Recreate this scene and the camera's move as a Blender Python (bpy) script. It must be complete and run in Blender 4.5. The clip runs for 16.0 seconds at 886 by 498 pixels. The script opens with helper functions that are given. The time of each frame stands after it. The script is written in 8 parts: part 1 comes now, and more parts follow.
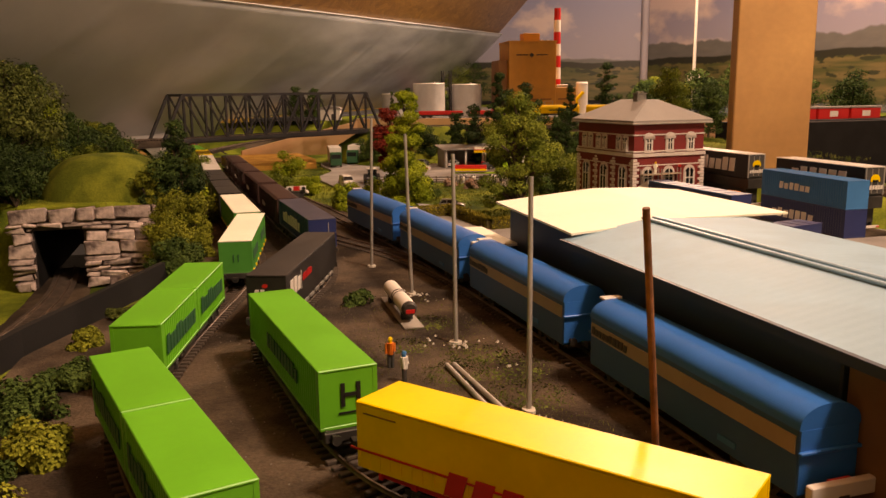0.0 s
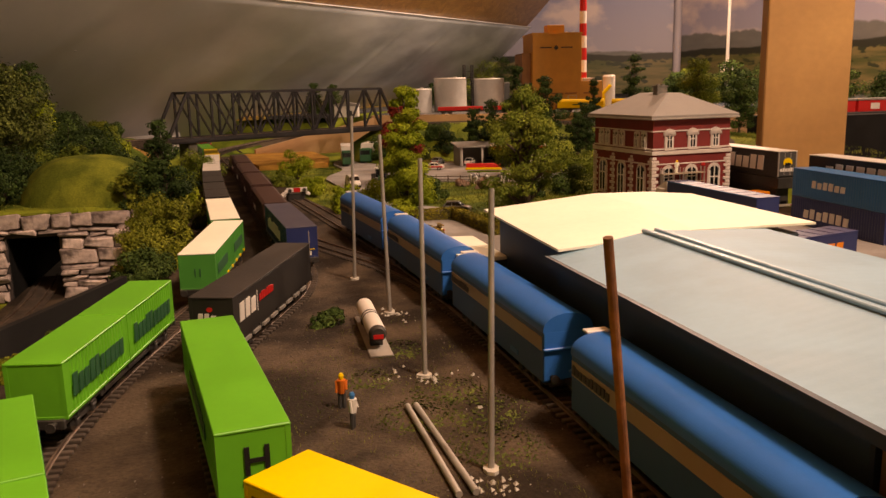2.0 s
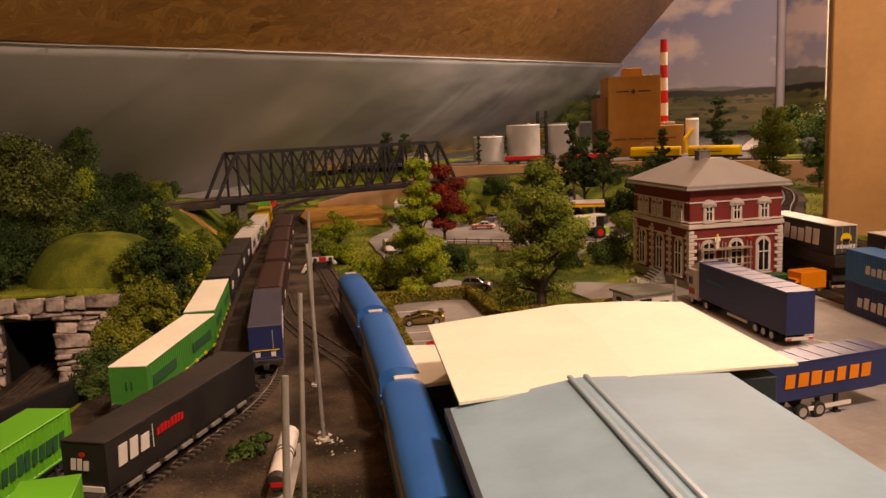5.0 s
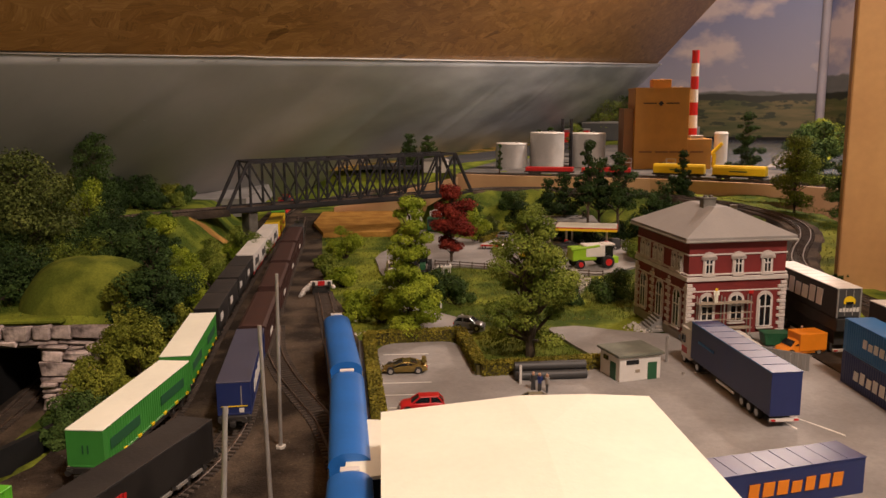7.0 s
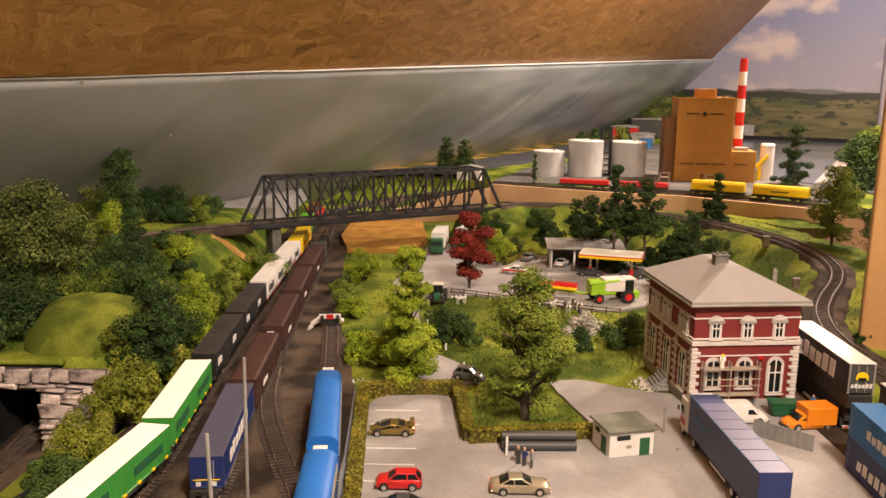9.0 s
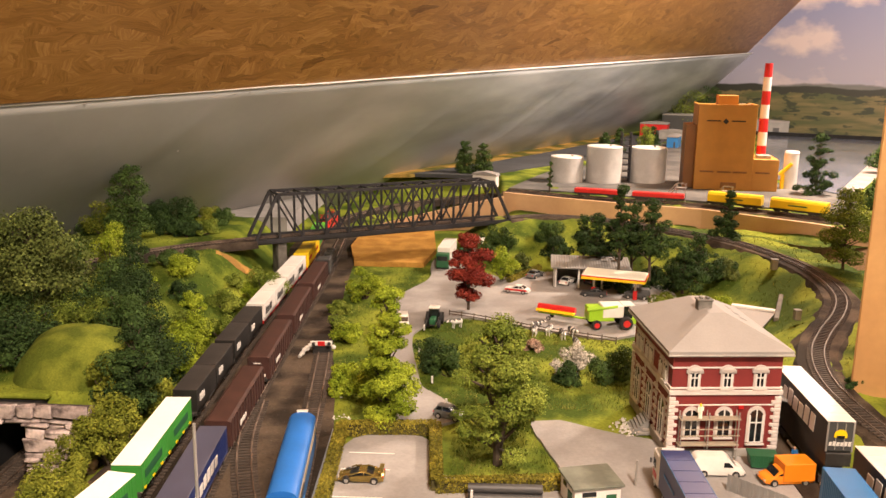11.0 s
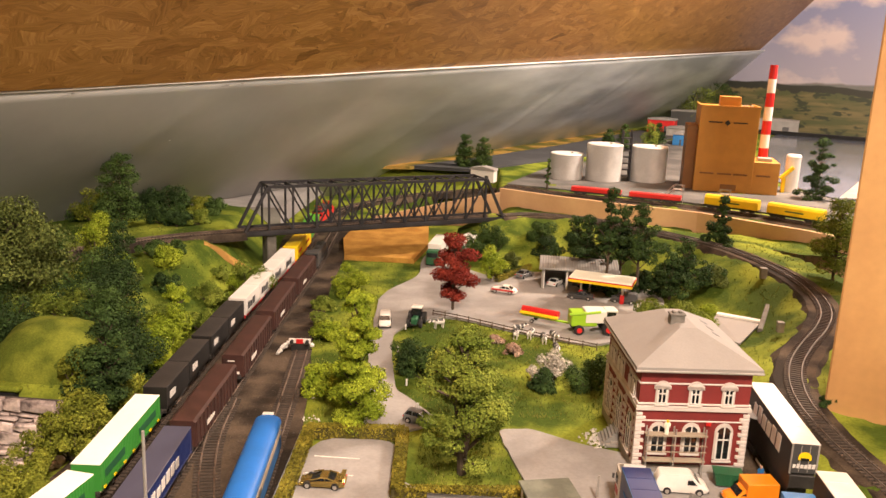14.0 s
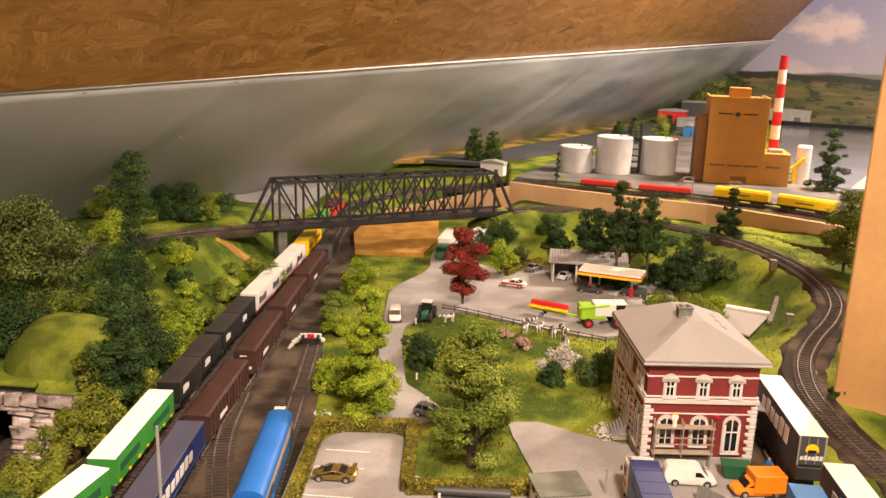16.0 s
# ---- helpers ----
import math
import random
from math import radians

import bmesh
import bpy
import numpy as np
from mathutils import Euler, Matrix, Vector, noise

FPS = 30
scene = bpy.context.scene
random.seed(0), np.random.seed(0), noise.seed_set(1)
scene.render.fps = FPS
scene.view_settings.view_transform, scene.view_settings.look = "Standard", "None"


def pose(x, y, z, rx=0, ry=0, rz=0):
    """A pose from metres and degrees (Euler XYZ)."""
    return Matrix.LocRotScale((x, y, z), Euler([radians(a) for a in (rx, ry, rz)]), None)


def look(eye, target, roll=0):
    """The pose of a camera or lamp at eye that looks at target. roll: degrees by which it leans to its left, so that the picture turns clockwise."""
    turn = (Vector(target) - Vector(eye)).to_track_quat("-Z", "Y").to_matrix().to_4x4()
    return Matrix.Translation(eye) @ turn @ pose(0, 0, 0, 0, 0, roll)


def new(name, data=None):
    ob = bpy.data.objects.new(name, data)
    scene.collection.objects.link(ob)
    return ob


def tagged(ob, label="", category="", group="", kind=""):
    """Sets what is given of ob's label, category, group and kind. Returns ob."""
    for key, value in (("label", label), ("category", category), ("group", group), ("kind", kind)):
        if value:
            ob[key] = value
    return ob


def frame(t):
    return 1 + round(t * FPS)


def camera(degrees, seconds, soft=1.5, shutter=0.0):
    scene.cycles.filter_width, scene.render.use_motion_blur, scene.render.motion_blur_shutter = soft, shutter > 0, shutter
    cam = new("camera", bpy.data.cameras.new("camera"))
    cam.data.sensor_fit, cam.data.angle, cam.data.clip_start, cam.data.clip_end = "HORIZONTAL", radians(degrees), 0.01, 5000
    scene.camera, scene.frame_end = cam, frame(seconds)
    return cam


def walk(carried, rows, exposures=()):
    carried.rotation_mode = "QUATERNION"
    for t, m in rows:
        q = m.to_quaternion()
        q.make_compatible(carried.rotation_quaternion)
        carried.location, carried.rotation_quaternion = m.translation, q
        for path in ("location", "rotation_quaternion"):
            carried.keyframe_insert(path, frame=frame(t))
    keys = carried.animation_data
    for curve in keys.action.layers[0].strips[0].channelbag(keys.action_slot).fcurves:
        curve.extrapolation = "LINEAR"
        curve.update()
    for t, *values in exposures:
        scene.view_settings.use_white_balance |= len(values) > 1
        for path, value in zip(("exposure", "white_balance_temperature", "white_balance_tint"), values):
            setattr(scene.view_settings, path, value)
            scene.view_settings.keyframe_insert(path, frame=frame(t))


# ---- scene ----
cam = camera(57.0, 16.0)
PATH = [
    (0, (0.036, 0.016, 0.182), (0.593, 1.899, -0.198), -0.7),
    (0.5, (0.051, 0.033, 0.181), (0.594, 1.912, -0.239), -0.9),
    (1, (0.067, 0.052, 0.182), (0.598, 1.931, -0.248), -1.5),
    (1.5, (0.081, 0.065, 0.181), (0.575, 1.959, -0.23), -1.3),
    (2, (0.1, 0.081, 0.181), (0.575, 1.984, -0.209), -1.3),
    (2.5, (0.111, 0.101, 0.192), (0.561, 2.01, -0.198), -0.9),
    (3, (0.134, 0.123, 0.2), (0.524, 2.048, -0.181), 1.0),
    (3.5, (0.162, 0.144, 0.208), (0.475, 2.078, -0.196), 0.7),
    (4, (0.199, 0.142, 0.21), (0.53, 2.087, -0.122), 1.6),
    (4.5, (0.219, 0.135, 0.215), (0.587, 2.077, -0.09), -2.0),
    (5, (0.241, 0.14, 0.225), (0.46, 2.105, -0.079), -2.4),
    (5.2, (0.25, 0.143, 0.23), (0.439, 2.108, -0.089), -2.1),
    (7.3, (0.31, 0.175, 0.303), (0.434, 2.141, -0.046), 0.0),
    (7.5, (0.319, 0.184, 0.31), (0.43, 2.149, -0.047), 0.2),
    (8, (0.331, 0.191, 0.332), (0.409, 2.151, -0.058), 0.9),
    (8.5, (0.352, 0.198, 0.355), (0.383, 2.158, -0.042), 0.7),
    (9, (0.367, 0.198, 0.378), (0.369, 2.159, -0.016), 0.6),
    (11.3, (0.444, 0.22, 0.451), (0.336, 2.169, 0.013), 1.0),
    (11.5, (0.445, 0.217, 0.452), (0.333, 2.167, 0.02), 1.3),
    (12, (0.457, 0.22, 0.459), (0.341, 2.165, 0.009), 1.1),
    (12.5, (0.469, 0.226, 0.466), (0.369, 2.177, 0.035), 1.8),
    (13, (0.475, 0.228, 0.466), (0.38, 2.177, 0.031), 2.5),
    (13.5, (0.482, 0.23, 0.468), (0.36, 2.174, 0.013), 2.5),
    (14, (0.486, 0.233, 0.472), (0.367, 2.173, 0.002), 2.2),
    (14.5, (0.486, 0.23, 0.474), (0.344, 2.165, -0.014), 1.8),
    (15, (0.486, 0.227, 0.475), (0.337, 2.161, -0.01), 1.7),
    (15.5, (0.489, 0.226, 0.476), (0.341, 2.161, -0.009), 1.6),
    (16, (0.49, 0.226, 0.477), (0.344, 2.16, -0.011), 1.6),
]
EXPOSURES = [(0.0, 1.04, 8300, 32), (2.5, 0.88, 8000, 32), (5.0, 0.76, 7750, 34), (7.4, 0.76, 6230, 22), (8.0, 1.19, 6230, 21), (8.5, 1.46, 6250, 20), (9.0, 1.68, 6300, 20), (11.5, 2.00, 6450, 20), (16.0, 1.98, 6380, 20)]
walk(cam, [(t, look(eye, target, roll)) for t, eye, target, roll in PATH], EXPOSURES)

# ---- light: a dim room with two warm ceiling lamps ----
world = bpy.data.worlds.new("room_air")
scene.world = world
world.use_nodes = True
world.node_tree.nodes["Background"].inputs[0].default_value = (1.0, 0.82, 0.62, 1)
world.node_tree.nodes["Background"].inputs[1].default_value = 0.02
LAMP_COLOUR = (1.0, 0.83, 0.63)


def ceiling_lamp(x, y, z, watts, radius=0.10):
    data = bpy.data.lights.new("ceiling_lamp", "POINT")
    data.shadow_soft_size, data.energy, data.color = radius, watts, LAMP_COLOUR
    ob = new("ceiling_lamp", data)
    ob.location = (x, y, z)
    return ob


ceiling_lamp(0.80, -0.20, 1.50, 58.0)
ceiling_lamp(1.80, 2.75, 1.34, 64.0)

# ---- materials ----
def lerp_colour(c, k):
    return (min(c[0] * k, 1), min(c[1] * k, 1), min(c[2] * k, 1), 1)


def material(name, colour, rough=0.5, metal=0.0, var=0.12, scale=14.0, fine=0.10, fscale=180.0, bump=0.15, bscale=400.0,
             second=None, spec=0.5, coat=0.0, island=0.0, obj_random=0.0, amount=(0.42, 0.62)):
    """A surface with colour variation at two scales and fine relief."""
    m = bpy.data.materials.new(name)
    m.use_nodes = True
    nt = m.node_tree
    n, k = nt.nodes, nt.links
    b = n["Principled BSDF"]
    co = n.new("ShaderNodeTexCoord")
    big = n.new("ShaderNodeTexNoise")
    big.inputs["Scale"].default_value, big.inputs["Detail"].default_value = scale, 5
    small = n.new("ShaderNodeTexNoise")
    small.inputs["Scale"].default_value, small.inputs["Detail"].default_value = fscale, 4
    k.new(co.outputs["Object"], big.inputs["Vector"])
    k.new(co.outputs["Object"], small.inputs["Vector"])
    ramp = n.new("ShaderNodeMapRange")
    ramp.inputs["From Min"].default_value, ramp.inputs["From Max"].default_value = amount
    k.new(big.outputs["Fac"], ramp.inputs["Value"])
    mix = n.new("ShaderNodeMix")
    mix.data_type = "RGBA"
    mix.inputs["A"].default_value = lerp_colour(colour, 1 - var)
    mix.inputs["B"].default_value = lerp_colour(second or colour, 1 if second else 1 + var)
    k.new(ramp.outputs["Result"], mix.inputs["Factor"])
    val = n.new("ShaderNodeMath")
    val.operation = "MULTIPLY_ADD"
    val.inputs[1].default_value, val.inputs[2].default_value = 2 * fine, 1 - fine
    k.new(small.outputs["Fac"], val.inputs[0])
    last = val.outputs[0]
    if island or obj_random:
        src = n.new("ShaderNodeNewGeometry") if island else n.new("ShaderNodeObjectInfo")
        rv = n.new("ShaderNodeMath")
        rv.operation = "MULTIPLY_ADD"
        amt = island or obj_random
        rv.inputs[1].default_value, rv.inputs[2].default_value = 2 * amt, 1 - amt
        k.new(src.outputs["Random Per Island" if island else "Random"], rv.inputs[0])
        mu = n.new("ShaderNodeMath")
        mu.operation = "MULTIPLY"
        k.new(last, mu.inputs[0])
        k.new(rv.outputs[0], mu.inputs[1])
        last = mu.outputs[0]
    hsv = n.new("ShaderNodeHueSaturation")
    k.new(mix.outputs["Result"], hsv.inputs["Color"])
    k.new(last, hsv.inputs["Value"])
    k.new(hsv.outputs["Color"], b.inputs["Base Color"])
    rr = n.new("ShaderNodeMapRange")
    rr.inputs["To Min"].default_value, rr.inputs["To Max"].default_value = max(rough - 0.08, 0.03), min(rough + 0.10, 1)
    k.new(big.outputs["Fac"], rr.inputs["Value"])
    k.new(rr.outputs["Result"], b.inputs["Roughness"])
    b.inputs["Metallic"].default_value = metal
    b.inputs["Specular IOR Level"].default_value = spec
    b.inputs["Coat Weight"].default_value = coat
    if bump:
        bn = n.new("ShaderNodeTexNoise")
        bn.inputs["Scale"].default_value, bn.inputs["Detail"].default_value = bscale, 4
        k.new(co.outputs["Object"], bn.inputs["Vector"])
        bp = n.new("ShaderNodeBump")
        bp.inputs["Strength"].default_value, bp.inputs["Distance"].default_value = bump, 0.001
        k.new(bn.outputs["Fac"], bp.inputs["Height"])
        k.new(bp.outputs["Normal"], b.inputs["Normal"])
    return m


def paint(name, colour, rough=0.42, var=0.06, **kw):
    return material(name, colour, rough, var=var, scale=25, fine=0.05, fscale=260, bump=0.05, bscale=900, **kw)


M = {}
M["ballast"] = material("dark_ballast", (0.044, 0.033, 0.024), 0.95, var=0.40, scale=14, fine=0.55, fscale=420, bump=1.0, bscale=520, second=(0.105, 0.078, 0.054), spec=0.15)
M["grass"] = material("flock_grass", (0.085, 0.14, 0.016), 0.95, var=0.40, scale=9, fine=0.5, fscale=300, bump=1.0, bscale=360, second=(0.23, 0.27, 0.030), spec=0.1)
M["mound"] = material("light_flock", (0.105, 0.140, 0.018), 0.95, var=0.25, scale=26, fine=0.45, fscale=420, bump=0.9, bscale=700, second=(0.165, 0.19, 0.024), spec=0.1)
M["soil"] = material("ochre_soil", (0.36, 0.20, 0.055), 0.95, var=0.25, scale=30, fine=0.3, fscale=300, bump=1.0, bscale=300, second=(0.47, 0.27, 0.07), spec=0.1)
M["field"] = material("orange_stubble_field", (0.42, 0.21, 0.045), 0.95, var=0.15, scale=24, fine=0.35, fscale=420, bump=1.0, bscale=420, second=(0.50, 0.27, 0.06), spec=0.1)
M["yardgrey"] = material("weathered_concrete_yard", (0.115, 0.112, 0.108), 0.9, var=0.18, scale=9, fine=0.20, fscale=200, bump=0.35, bscale=400, second=(0.165, 0.16, 0.15), spec=0.25)
M["asphalt"] = material("pale_grey_paving", (0.29, 0.275, 0.26), 0.85, var=0.12, scale=10, fine=0.16, fscale=240, bump=0.35, bscale=500, second=(0.355, 0.34, 0.325), spec=0.3)
M["darkroad"] = material("dark_asphalt", (0.052, 0.053, 0.056), 0.9, var=0.15, scale=9, fine=0.12, fscale=300, bump=0.2, bscale=500)
M["line"] = paint("white_road_paint", (0.72, 0.70, 0.64), 0.7)
M["sleeper"] = material("brown_sleeper", (0.065, 0.048, 0.036), 0.85, var=0.25, scale=60, fine=0.2, obj_random=0.2, bump=0.3)
M["rail"] = material("rusty_rail", (0.17, 0.125, 0.095), 0.55, metal=0.55, var=0.30, scale=50, fine=0.2, bump=0.05)
M["rail_bright"] = material("worn_rail", (0.15, 0.125, 0.105), 0.66, metal=0.45, var=0.25, scale=50, fine=0.15, bump=0.05)
M["osb"] = None
M["wood"] = material("pale_pine_board", (0.46, 0.25, 0.095), 0.45, var=0.09, scale=3, fine=0.12, fscale=90, bump=0.1, second=(0.60, 0.35, 0.13))
M["plaster"] = material("painted_wall", (0.42, 0.40, 0.37), 0.85, var=0.06, scale=2)
M["beige"] = material("beige_hardboard", (0.56, 0.34, 0.18), 0.55, var=0.07, scale=8, fine=0.06, bump=0.05, second=(0.62, 0.39, 0.21))
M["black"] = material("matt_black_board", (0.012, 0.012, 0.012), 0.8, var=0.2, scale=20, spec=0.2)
M["navy_wall"] = paint("dark_blue_plastic", (0.020, 0.034, 0.050), 0.55)
M["lightblue"] = paint("light_blue_roof", (0.25, 0.41, 0.53), 0.60, var=0.07, spec=0.25)
M["ridge"] = paint("worn_pale_blue_strip", (0.28, 0.42, 0.52), 0.34, spec=0.5)
M["cream"] = material("cream_card_roof", (0.88, 0.88, 0.74), 0.7, var=0.03, scale=12, fine=0.04)
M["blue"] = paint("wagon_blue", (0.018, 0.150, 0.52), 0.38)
# darker copy of the wagon blue, holding the shade on the sides
M["blueshade"] = paint("wagon_blue_side_shade", (0.020, 0.095, 0.25), 0.45)
M["tan"] = paint("tan_stripe", (0.36, 0.30, 0.22), 0.5)
M["green"] = paint("bright_green_container", (0.10, 0.44, 0.025), 0.38)
M["green2"] = paint("deep_green_container", (0.045, 0.26, 0.04), 0.4)
M["yellow"] = paint("yellow_container", (0.88, 0.60, 0.004), 0.42)
M["red"] = paint("signal_red", (0.55, 0.020, 0.018), 0.35)
M["redloco"] = paint("loco_red", (0.58, 0.024, 0.020), 0.36)
M["white"] = paint("white_plastic", (0.74, 0.71, 0.66), 0.42)
M["navy"] = paint("navy_container", (0.017, 0.030, 0.125), 0.4)
M["midblue"] = paint("mid_blue_container", (0.028, 0.17, 0.42), 0.4)
M["blackpaint"] = material("black_tarpaulin", (0.013, 0.0115, 0.010), 0.55, var=0.3, scale=30, fine=0.2, bump=0.1)
M["dusty"] = material("dusty_grey_black_roof", (0.022, 0.018, 0.015), 0.8, var=0.3, scale=20, fine=0.25, bump=0.3)
M["brown"] = material("oxide_brown_wagon", (0.052, 0.021, 0.016), 0.55, var=0.2, scale=40, fine=0.12, bump=0.1)
M["frame"] = material("black_underframe", (0.030, 0.027, 0.024), 0.6, var=0.3, scale=60, fine=0.2, bump=0.2)
M["wheel"] = material("wheel_steel", (0.16, 0.14, 0.12), 0.4, metal=0.8, var=0.2)
M["rubber"] = material("tyre_rubber", (0.016, 0.016, 0.016), 0.75, var=0.1)
M["chrome"] = material("silver_plastic", (0.62, 0.61, 0.58), 0.28, metal=0.8, var=0.05)
M["glassdark"] = material("dark_glazing", (0.012, 0.014, 0.016), 0.08, var=0.05, bump=0)
M["brick"] = material("model_red_brick", (0.185, 0.020, 0.017), 0.7, var=0.10, scale=30, fine=0.15, fscale=500, bump=0.3, bscale=800)
M["stone_trim"] = material("pale_stone_trim", (0.60, 0.545, 0.50), 0.7, var=0.08, scale=40, fine=0.1)
M["slate"] = material("grey_card_roof", (0.28, 0.262, 0.245), 0.75, var=0.06, scale=14, fine=0.08, fscale=400, bump=0.2)
M["concrete"] = material("grey_concrete", (0.30, 0.28, 0.25), 0.85, var=0.12, scale=20, fine=0.15, bump=0.3)
M["pole"] = material("grey_mast", (0.36, 0.34, 0.31), 0.45, metal=0.3, var=0.12, scale=40)
M["rust"] = material("rusty_brown_post", (0.23, 0.095, 0.040), 0.8, var=0.35, scale=60, fine=0.3, bump=0.5)
M["bridge"] = material("dark_bridge_steel", (0.026, 0.025, 0.029), 0.5, var=0.2, scale=30, fine=0.1, bump=0.1)
M["ochre"] = paint("ochre_factory_card", (0.50, 0.235, 0.035), 0.55)
M["ochre_dark"] = paint("brown_factory_card", (0.22, 0.095, 0.022), 0.55)
M["browncard"] = material("brown_card", (0.20, 0.115, 0.060), 0.8, var=0.12, scale=12, fine=0.12)
M["navytop"] = paint("dusty_navy_roof", (0.070, 0.073, 0.115), 0.34)
M["tank"] = material("pale_grey_tank", (0.50, 0.49, 0.47), 0.45, metal=0.05, var=0.14, scale=14)
M["bark"] = material("tree_bark", (0.085, 0.060, 0.040), 0.9, var=0.3, scale=80, bump=0.6)
M["water"] = material("harbour_water", (0.17, 0.19, 0.24), 0.10, var=0.1, scale=5, bump=0.2, bscale=40)
M["lime"] = paint("lime_green_plastic", (0.30, 0.55, 0.02), 0.4)
M["orange"] = paint("orange_plastic", (0.80, 0.24, 0.008), 0.4)
M["gold"] = material("gold_car_paint", (0.34, 0.25, 0.075), 0.25, metal=0.7, var=0.06)
M["champagne"] = material("champagne_car_paint", (0.44, 0.38, 0.26), 0.25, metal=0.5, var=0.05)
M["silvercar"] = material("silver_grey_car_paint", (0.22, 0.23, 0.24), 0.28, metal=0.5, var=0.05)
M["darkgreen"] = paint("dark_green_plastic", (0.016, 0.10, 0.04), 0.5)
M["darkgrey"] = paint("dark_grey_plastic", (0.055, 0.055, 0.055), 0.5)
M["skin"] = paint("painted_flesh", (0.50, 0.28, 0.17), 0.6)
M["hivis"] = paint("orange_overall", (0.65, 0.15, 0.015), 0.6)
M["debris"] = material("white_debris", (0.55, 0.52, 0.46), 0.8, var=0.15, island=0.2)
M["gravel"] = material("mixed_grit", (0.12, 0.10, 0.085), 0.9, var=0.2, island=0.5)
M["rock"] = material("mortared_rubble_stone", (0.20, 0.15, 0.145), 0.85, var=0.45, scale=70, fine=0.40, bump=0.9, bscale=260, obj_random=0.35, second=(0.56, 0.46, 0.43), amount=(0.36, 0.58))
M["mortar"] = material("dark_mortar", (0.060, 0.048, 0.045), 0.95, var=0.2, scale=40)
M["slat"] = paint("grey_corrugated_plate", (0.23, 0.225, 0.21), 0.6)
M["felt"] = material("mossy_grey_felt", (0.15, 0.16, 0.125), 0.9, var=0.2, scale=40, fine=0.2, bump=0.3)
M["verge"] = material("dry_verge", (0.14, 0.14, 0.030), 0.95, var=0.35, scale=9, fine=0.4, fscale=200, bump=1.0, bscale=200, second=(0.40, 0.24, 0.06), spec=0.1)
M["greystone"] = material("weathered_grey_stone", (0.17, 0.16, 0.14), 0.9, var=0.25, scale=40, fine=0.25, bump=0.4)
# grey for the shading of the curved backdrop corner
M["corner"] = material("grey_corner_shading", (0.30, 0.28, 0.32), 0.60, var=0.08, scale=4)
M["kerb"] = material("blue_grey_kerb", (0.20, 0.22, 0.25), 0.8, var=0.1, scale=20)


def leaf_material(name, colour, second, island=0.35):
    return material(name, colour, 0.8, var=0.25, scale=26, fine=0.2, fscale=300, bump=0, second=second, spec=0.15, island=island)


M["leaf_mid"] = leaf_material("mid_green_leaf", (0.15, 0.21, 0.026), (0.23, 0.28, 0.04))
M["leaf_light"] = leaf_material("light_green_leaf", (0.23, 0.32, 0.018), (0.34, 0.41, 0.03))
M["leaf_yellow"] = leaf_material("yellow_green_leaf", (0.17, 0.20, 0.020), (0.25, 0.27, 0.03))
M["leaf_dark"] = leaf_material("dark_green_leaf", (0.030, 0.060, 0.016), (0.045, 0.085, 0.02))
M["leaf_deep"] = leaf_material("deep_green_leaf", (0.050, 0.095, 0.020), (0.075, 0.125, 0.028))
M["leaf_olive"] = leaf_material("olive_leaf", (0.085, 0.112, 0.024), (0.125, 0.155, 0.034))
M["leaf_red"] = leaf_material("dark_red_leaf", (0.20, 0.026, 0.018), (0.29, 0.045, 0.026))
M["leaf_white"] = leaf_material("white_blossom", (0.50, 0.47, 0.40), (0.66, 0.62, 0.54))
M["leaf_pink"] = leaf_material("dry_pink_blossom", (0.42, 0.26, 0.19), (0.52, 0.38, 0.28))
M["leaf_hedge"] = leaf_material("yellow_green_hedge", (0.20, 0.18, 0.022), (0.28, 0.24, 0.03), 0.5)


